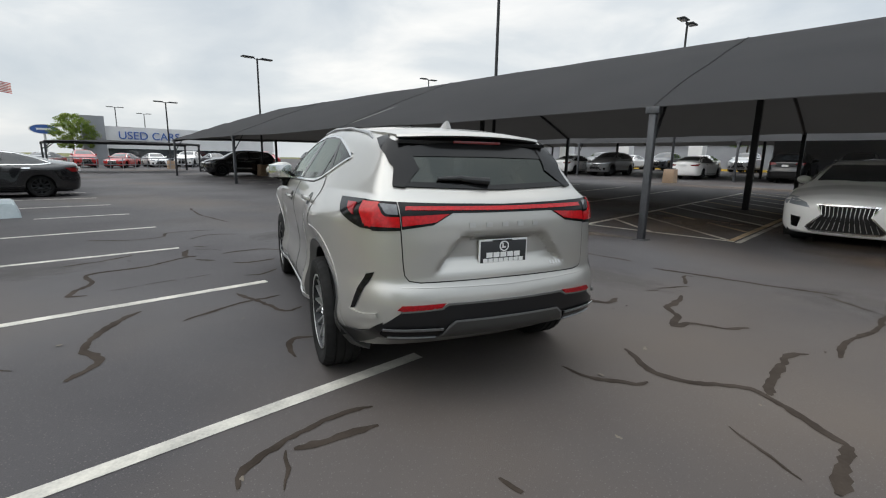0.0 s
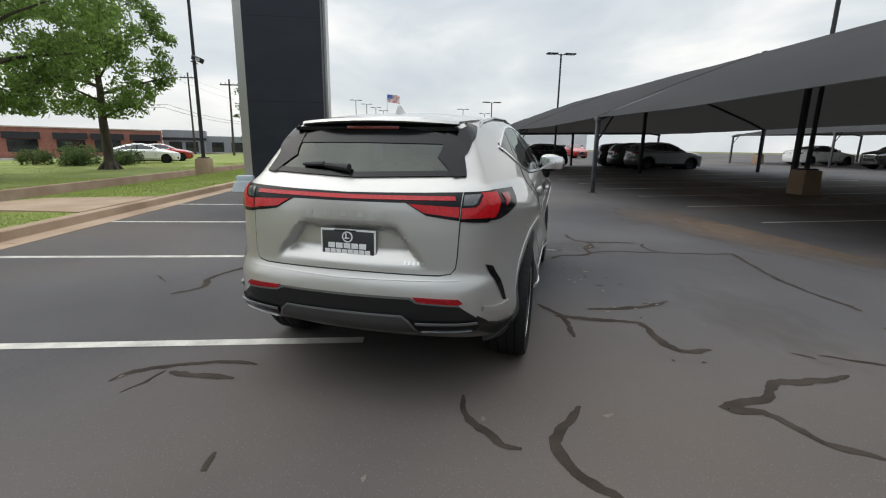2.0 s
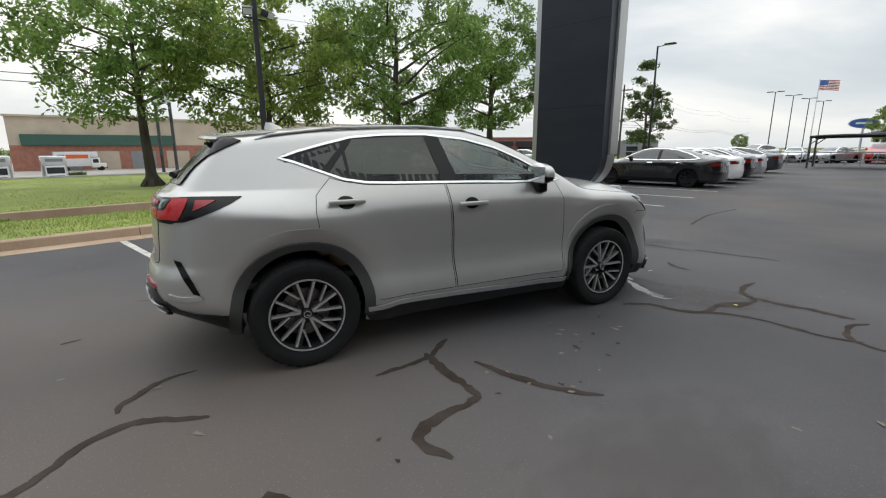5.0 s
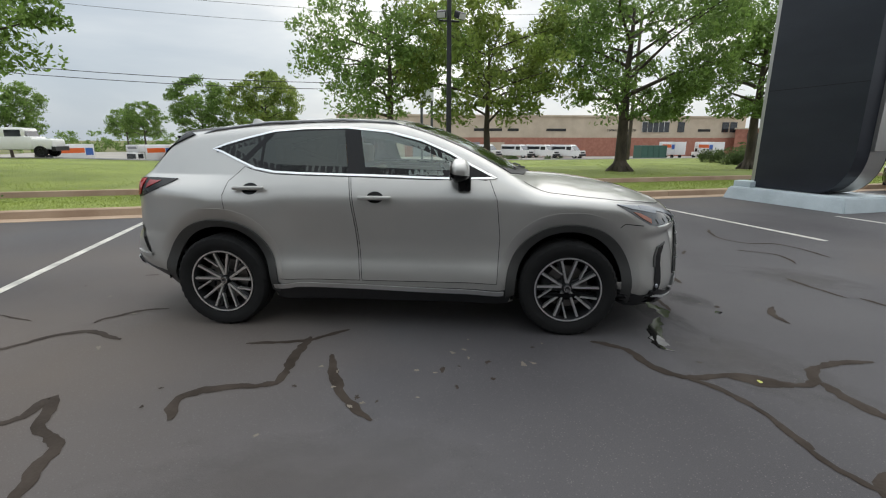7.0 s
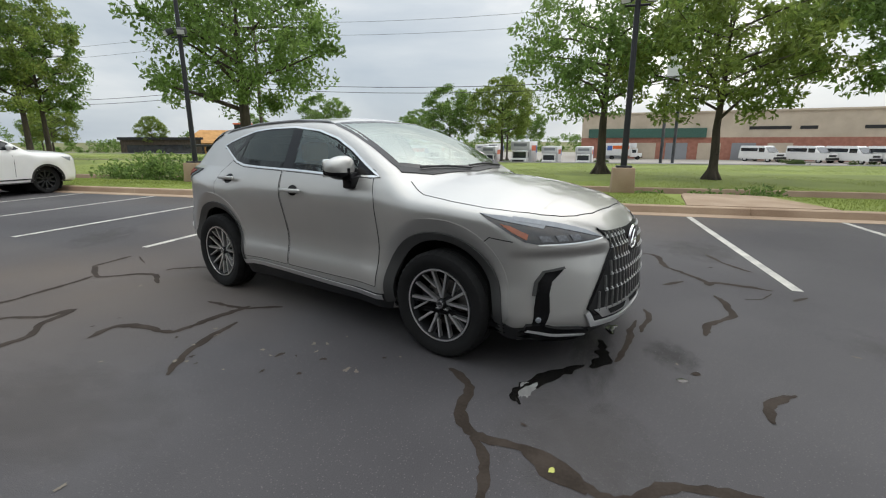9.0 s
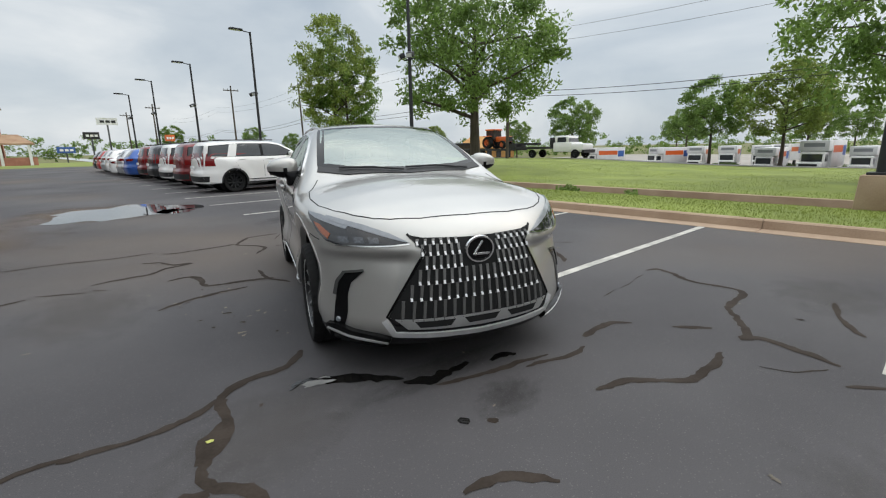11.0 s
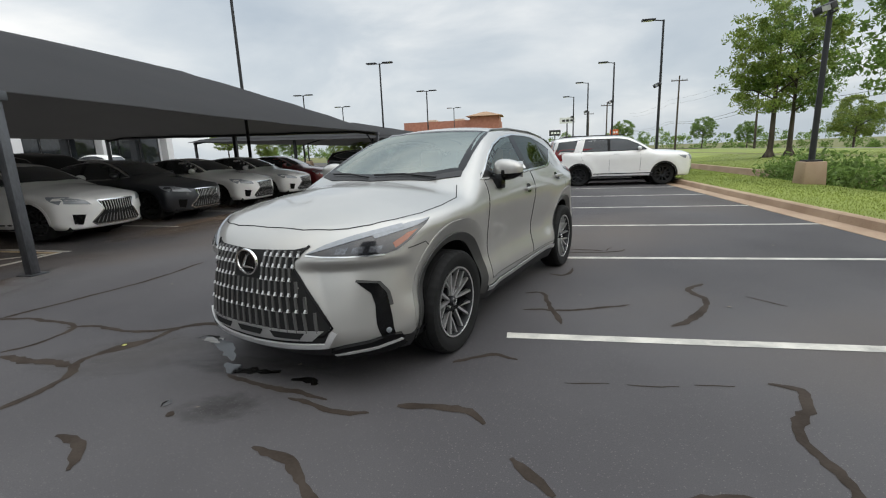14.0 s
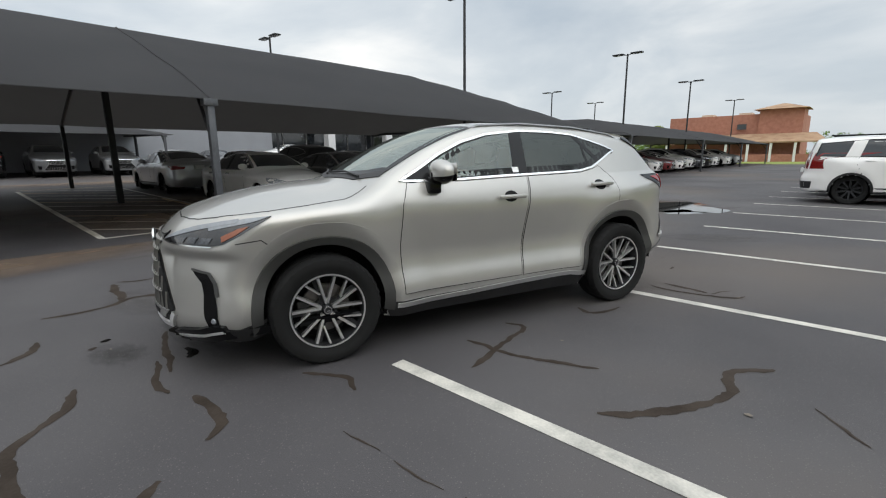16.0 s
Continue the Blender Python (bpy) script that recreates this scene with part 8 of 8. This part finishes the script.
    for x in (-0.1, 0.9):
        part("post", boxes((x, x + 0.2, -0.08, 0.08, 0, 9.6)), M["steel_post"], sg)
    for z0, z1 in ((8.4, 9.9), (6.9, 8.2), (5.6, 6.7)):
        wall_block("panel", -0.15, 1.15, -0.12, 0.12, z0, z1, "white_wall", sg)


def wires():
    for k, (h, off) in enumerate(((6.5, 0), (6.1, 0.5), (10.6, 0.2), (11.6, 0.2))):
        bm = bmesh.new()
        for span in range(-4, 4):
            a, b = Vector((-33.0 - off, -3 + 45.0 * span + 22, h)), Vector((-33.0 - off, -3 + 45.0 * (span + 1) + 22, h))
            pts = [a.lerp(b, t / 12) - Vector((0, 0, 0.9 * (1 - (2 * t / 12 - 1) ** 2))) for t in range(13)]
            for p, q in zip(pts, pts[1:]):
                add_tube(bm, LOT @ p, LOT @ q, 0.022 if k < 2 else 0.012, sides=4, caps=False)
        tagged(part("power_line", bm, M["black_matt"]), "sagging overhead line along the road", "cable", "overhead lines")
    wood = M["bark"]
    for v, u, h, lean in ((-32.5, 26.5, 12.5, 1.5), (-32.8, -26, 12.5, -1), (-33, -71, 12, 2), (-33, 71, 12, 0), (-23.9, -77, 11.5, 0), (-16, -96, 10, 0), (-15, -118, 10, 0), (-24, 62, 10, 1)):
        p = empty("utility_pole", "weathered wooden utility pole with a cross-arm", "utility pole", at_lot(v, u, rise(v, u)))
        bm = bmesh.new()
        add_tube(bm, (0, 0, -0.3), (lean * 0.12, 0, h), 0.17, 0.11, 8)
        part("pole", bm, wood, p)
        part("cross_arm", boxes((lean * 0.12 - 1.2, lean * 0.12 + 1.2, -0.06, 0.06, h - 0.8, h - 0.65)), wood, p)
        for x in (-1.1, -0.5, 0.5, 1.1):
            bm = bmesh.new()
            add_tube(bm, (lean * 0.12 + x, 0, h - 0.65), (lean * 0.12 + x, 0, h - 0.45), 0.04, sides=6)
            part("insulator", bm, M["grey_wall"], p)


# ---- rental trucks and vans ----
def box_truck(m, label):
    t = empty("box_truck", label, "truck", m, "rental trucks")
    bm = bmesh.new()
    add_box(bm, -1.15, 1.15, -3.6, 1.2, 0.85, 3.35, bevel=0.05)
    add_box(bm, -1.15, 1.15, 1.2, 2.3, 2.35, 3.35, bevel=0.08)
    part("cargo_box", bm, M["white_wall"], t, "white cargo box")
    for s in (-1, 1):
        part("side_stripe", boxes((s * 1.155 if s > 0 else -1.16, 1.16 if s > 0 else -1.155, -2.3, 0.9, 2.2, 2.85)), M["orange"], t)
        part("side_bar", boxes((s * 1.155 if s > 0 else -1.16, 1.16 if s > 0 else -1.155, -3.4, -2.4, 1.9, 2.85)), M["sky_blue_sign"], t)
    part("text_bar", boxes((-0.8, 0.8, 2.3, 2.31, 2.75, 3.1)), M["grey_wall"], t)
    bm = bmesh.new()
    add_box(bm, -0.95, 0.95, 1.25, 2.6, 0.55, 2.3, bevel=0.1)
    add_box(bm, -0.92, 0.92, 2.4, 3.5, 0.55, 1.35, bevel=0.12)
    part("cab", bm, M["white"], t)
    part("windscreen", boxes((-0.8, 0.8, 2.55, 2.62, 1.4, 2.1)), M["window_dark"], t)
    for s in (-1, 1):
        part("side_window", boxes((0.94 if s > 0 else -0.96, 0.96 if s > 0 else -0.94, 1.5, 2.35, 1.4, 2.05)), M["window_dark"], t)
    part("grille", boxes((-0.7, 0.7, 3.48, 3.53, 0.8, 1.2)), M["black_matt"], t)
    part("bumper", boxes((-0.95, 0.95, 3.4, 3.6, 0.45, 0.65)), M["black_matt"], t)
    for s in (-1, 1):
        for y in (-2.3, 2.7):
            wheel_parts(t, (s * 0.82, y, 0.40), 0.40, 0.25, 0.23, 8, s, "alloy_dark", False)
    return t


def van(m, label):
    t = empty("cargo_van", label, "van", m, "rental vans")
    bm = bmesh.new()
    lo = [(-1.0, -2.8), (1.0, -2.8), (1.0, 2.7), (-1.0, 2.7)]
    add_prism(bm, lo, 0.35, 1.25)
    top = add_prism(bm, [(-0.98, -2.78), (0.98, -2.78), (0.98, 1.75), (-0.98, 1.75)], 1.25, 2.15)
    for v in top:
        if v.co.z > 2:
            v.co.x *= 0.88
            v.co.y = v.co.y * 0.98 if v.co.y < 0 else v.co.y - 0.85
    bmesh.ops.bevel(bm, geom=bm.edges[:], offset=0.07, segments=2, affect="EDGES")
    part("body", bm, M["white"], t)
    for s in (-1, 1):
        part("side_window", boxes((0.93 if s > 0 else -0.97, 0.97 if s > 0 else -0.93, 0.3, 1.15, 1.32, 1.85)), M["window_dark"], t)
        part("side_window", boxes((0.93 if s > 0 else -0.97, 0.97 if s > 0 else -0.93, -2.5, 0.1, 1.40, 1.85)), M["window_dark"], t)
    bm = bmesh.new()
    bm.faces.new([bm.verts.new(c) for c in ((-0.82, 1.77, 1.32), (0.82, 1.77, 1.32), (0.75, 1.12, 1.98), (-0.75, 1.12, 1.98))])
    part("windscreen", bm, M["window_dark"], t)
    part("bumper", boxes((-1.0, 1.0, 2.65, 2.8, 0.4, 0.7)), M["black_matt"], t)
    part("grille", boxes((-0.6, 0.6, 2.68, 2.74, 0.8, 1.05)), M["black_matt"], t)
    for s in (-1, 1):
        for y in (-1.7, 1.8):
            wheel_parts(t, (s * 0.88, y, 0.37), 0.37, 0.24, 0.22, 8, s, "alloy", False)
    return t


storage()
north_side()
east_side()
south_side()
wires()
first_truck = box_truck(pose(-40.9, -18.1, ground_at(-40.9, -18.1), 0, 0, -75) @ Matrix.Scale(0.82, 4), "white and orange rental box truck in the yard")
for x, y, r, size in ((-41.7, -15.4, -75, 0.82), (-42.6, -12.3, -75, 0.80), (-40.3, -21.6, -72, 0.82), (-37.2, -39.1, -105, 0.88), (-41.9, -34.0, -100, 0.85), (-43.5, -31.2, -60, 0.88), (-45.2, -28.9, -60, 0.88), (-46.9, -26.6, -60, 0.88), (-56.0, -30.0, -75, 0.9), (-72.0, -16.0, 20, 0.9), (-74.0, 31.5, 100, 0.95), (-72.5, 36.5, 100, 0.95)):
    copy_thing(first_truck, pose(x, y, ground_at(x, y), 0, 0, r) @ Matrix.Scale(size, 4))
first_van = van(pose(-74.3, 1.7, ground_at(-74.3, 1.7), 0, 0, -40), "white rental van parked in a row")
for x, y in ((-74.0, 7.0), (-73.6, 11.0), (-73.0, 15.0)):
    copy_thing(first_van, pose(x, y, ground_at(x, y), 0, 0, -40))
d = empty("dumpster", "green steel dumpster by the storage wall", "dumpster", pose(-69.3, 26.7, ground_at(-69.3, 26.7), 0, 0, 10))
bm = bmesh.new()
add_prism(bm, [(-1.2, -2), (1.2, -2), (1.2, 2), (-1.2, 2)], 0.1, 2.1)
part("bin", bm, M["green"], d, "", False)
for k in range(5):
    part("rib", boxes((1.2, 1.28, -1.9 + 0.9 * k, -1.8 + 0.9 * k, 0.1, 2.1)), M["green"], d)


def tractor(m):
    """A farm tractor on a flat trailer, halted on the road."""
    t = empty("trailer", "long dark flat trailer on the road", "trailer", m)
    part("deck", boxes((-1.1, 1.1, -5.8, 4.6, 0.72, 0.92)), M["black_matt"], t)
    for y in (-2.6, -1.7):
        for s in (-1, 1):
            wheel_parts(t, (s * 0.95, y, 0.40), 0.40, 0.25, 0.22, 8, s, "alloy_dark", False)
    c = empty("flatbed_truck", "white flatbed truck towing a trailer", "truck", m @ pose(0, 9.0, 0))
    part("bed", boxes((-1.1, 1.1, -4.2, 0.2, 0.85, 1.05), (-0.9, 0.9, -0.1, 0.1, 1.05, 1.9)), M["black_matt"], c, "dark steel bed")
    bm = bmesh.new()
    add_box(bm, -0.98, 0.98, 0.3, 2.3, 0.55, 1.45, bevel=0.10)
    add_box(bm, -0.90, 0.90, 0.4, 1.9, 1.35, 2.05, bevel=0.16)
    add_box(bm, -0.92, 0.92, 2.1, 3.5, 0.55, 1.30, bevel=0.14)
    part("cab", bm, M["white"], c)
    for s in (-1, 1):
        part("side_window", boxes((0.90 if s > 0 else -0.92, 0.92 if s > 0 else -0.90, 0.75, 1.7, 1.45, 1.9)), M["window_dark"], c)
        for y in (-2.2, 2.7):
            wheel_parts(c, (s * 0.86, y, 0.40), 0.40, 0.25, 0.23, 8, s, "alloy_dark", False)
    bm = bmesh.new()
    bm.faces.new([bm.verts.new(q) for q in ((-0.80, 2.02, 1.42), (0.80, 2.02, 1.42), (0.74, 1.86, 1.95), (-0.74, 1.86, 1.95))])
    part("windscreen", bm, M["window_dark"], c)
    part("bumper", boxes((-0.95, 0.95, 3.4, 3.65, 0.45, 0.75)), M["black_matt"], c)
    part("gooseneck", boxes((-0.3, 0.3, 3.8, 7.0, 1.25, 1.45), (-0.9, 0.9, 3.8, 4.6, 0.9, 1.4)), M["black_matt"], t)
    k = empty("tractor", "orange farm tractor with a glazed cab", "tractor", m @ pose(0, 1.2, 0.92) @ Matrix.Scale(0.95, 4))
    bm = bmesh.new()
    add_box(bm, -0.35, 0.35, 0.2, 2.2, 0.75, 1.35, bevel=0.08)
    part("hood", bm, M["orange"], k)
    part("grille", boxes((-0.3, 0.3, 2.18, 2.23, 0.8, 1.3)), M["black_matt"], k)
    part("cab_glass", boxes((-0.62, 0.62, -0.95, 0.25, 1.0, 2.05)), M["window_dark"], k)
    part("cab_roof", boxes((-0.72, 0.72, -1.05, 0.35, 2.05, 2.2), bevel=0.04), M["orange"], k)
    for s in (-1, 1):
        wheel_parts(k, (s * 0.78, -0.6, 0.68), 0.68, 0.4, 0.38, 8, s, "orange", False)
        wheel_parts(k, (s * 0.66, 1.5, 0.45), 0.45, 0.3, 0.25, 8, s, "orange", False)
        part("fender", boxes((s * 0.6 if s > 0 else -0.98, 0.98 if s > 0 else s * 0.6, -1.1, 0.0, 1.38, 1.46), bevel=0.03), M["orange"], k)


tractor(LOT @ pose(-36.0, -31.5, rise(-36.0, -31.5) + 0.03))
bd = empty("island", "planted island with a tan kerb under the canopy's end", "traffic island", LOT)
bm = bmesh.new()
add_prism(bm, [(5.9, -16.7), (6.6, -15.6), (9.5, -15.4), (19, -15.4), (19, -20.5), (8.0, -20.6), (6.5, -19.8), (5.8, -18.3)], -0.05, 0.15)
part("island_kerb", bm, M["concrete"], bd, "", False)
bm = bmesh.new()
add_prism(bm, [(6.6, -16.9), (7.1, -16.3), (9.5, -16.0), (18.5, -16.0), (18.5, -20.0), (8.2, -20.1), (7.0, -19.3), (6.5, -18.3)], 0.0, 0.17)
part("island_grass", bm, M["grass"], bd, "", False)


# ---- grass blades ----
def blades(name, label, spots, seed, tall, mat):
    """A sward of narrow bent blades, three corners each."""
    rng = np.random.default_rng(seed)
    p = np.array(spots)
    n = len(p)
    a = rng.uniform(0, 2 * math.pi, n)
    h = tall * rng.uniform(0.45, 1.15, n)
    w = 0.0035 + 0.08 * h * rng.uniform(0.5, 1.0, n)
    side = np.c_[np.cos(a), np.sin(a), 0 * a]
    lean = np.c_[rng.normal(0, 0.35, n), rng.normal(0, 0.35, n), np.ones(n)]
    tri = np.stack([p - side * w[:, None], p + side * w[:, None], p + lean * h[:, None]], 1)
    me = bpy.data.meshes.new(name)
    me.from_pydata(tri.reshape(-1, 3).tolist(), [], np.arange(n * 3).reshape(n, 3).tolist())
    me.materials.append(mat)
    ob = new(name, me)
    ob.matrix_world = LOT
    return tagged(ob, label, "grass", kind="stuff")


M["blade"] = material("grass blades", (0.27, 0.33, 0.06), 0.6, second=(0.17, 0.215, 0.04), scale=0.4, fine=3, rand=0.3, island=True)
let_light_through(M["blade"], 0.35)
grass_rng = np.random.default_rng(9)


def strip_height(v):
    return 0.05 + 0.09 * min(1, (v + 9.3) / 2.2)


spots = [(v, u, strip_height(v)) for v, u in zip(grass_rng.uniform(-9.25, -6.17, 120000), grass_rng.uniform(-34, 26, 120000)) if not (4.0 < u < 6.6)]
blades("grass", "bright mown grass blades on the kerb strip", spots, 3, 0.034, M["blade"])
spots = [(v, u, rise(v, u)) for v, u in zip(-12.5 - 24.0 * grass_rng.uniform(0, 1, 150000) ** 1.6, grass_rng.uniform(-42, 34, 150000)) if noise.noise((v * 0.25, u * 0.25, 3)) > -0.22]
blades("grass", "mown grass blades with worn patches on the berm", spots, 4, 0.046, M["blade"])
spots = [(v, u, -0.74) for v, u in zip(grass_rng.uniform(-12.0, -9.4, 9000), grass_rng.uniform(-30, 26, 9000)) if noise.noise((v * 0.7, u * 0.35, 8)) > 0.05]
blades("weeds", "patchy green weeds in the channel bed", spots, 5, 0.26, M["blade"])
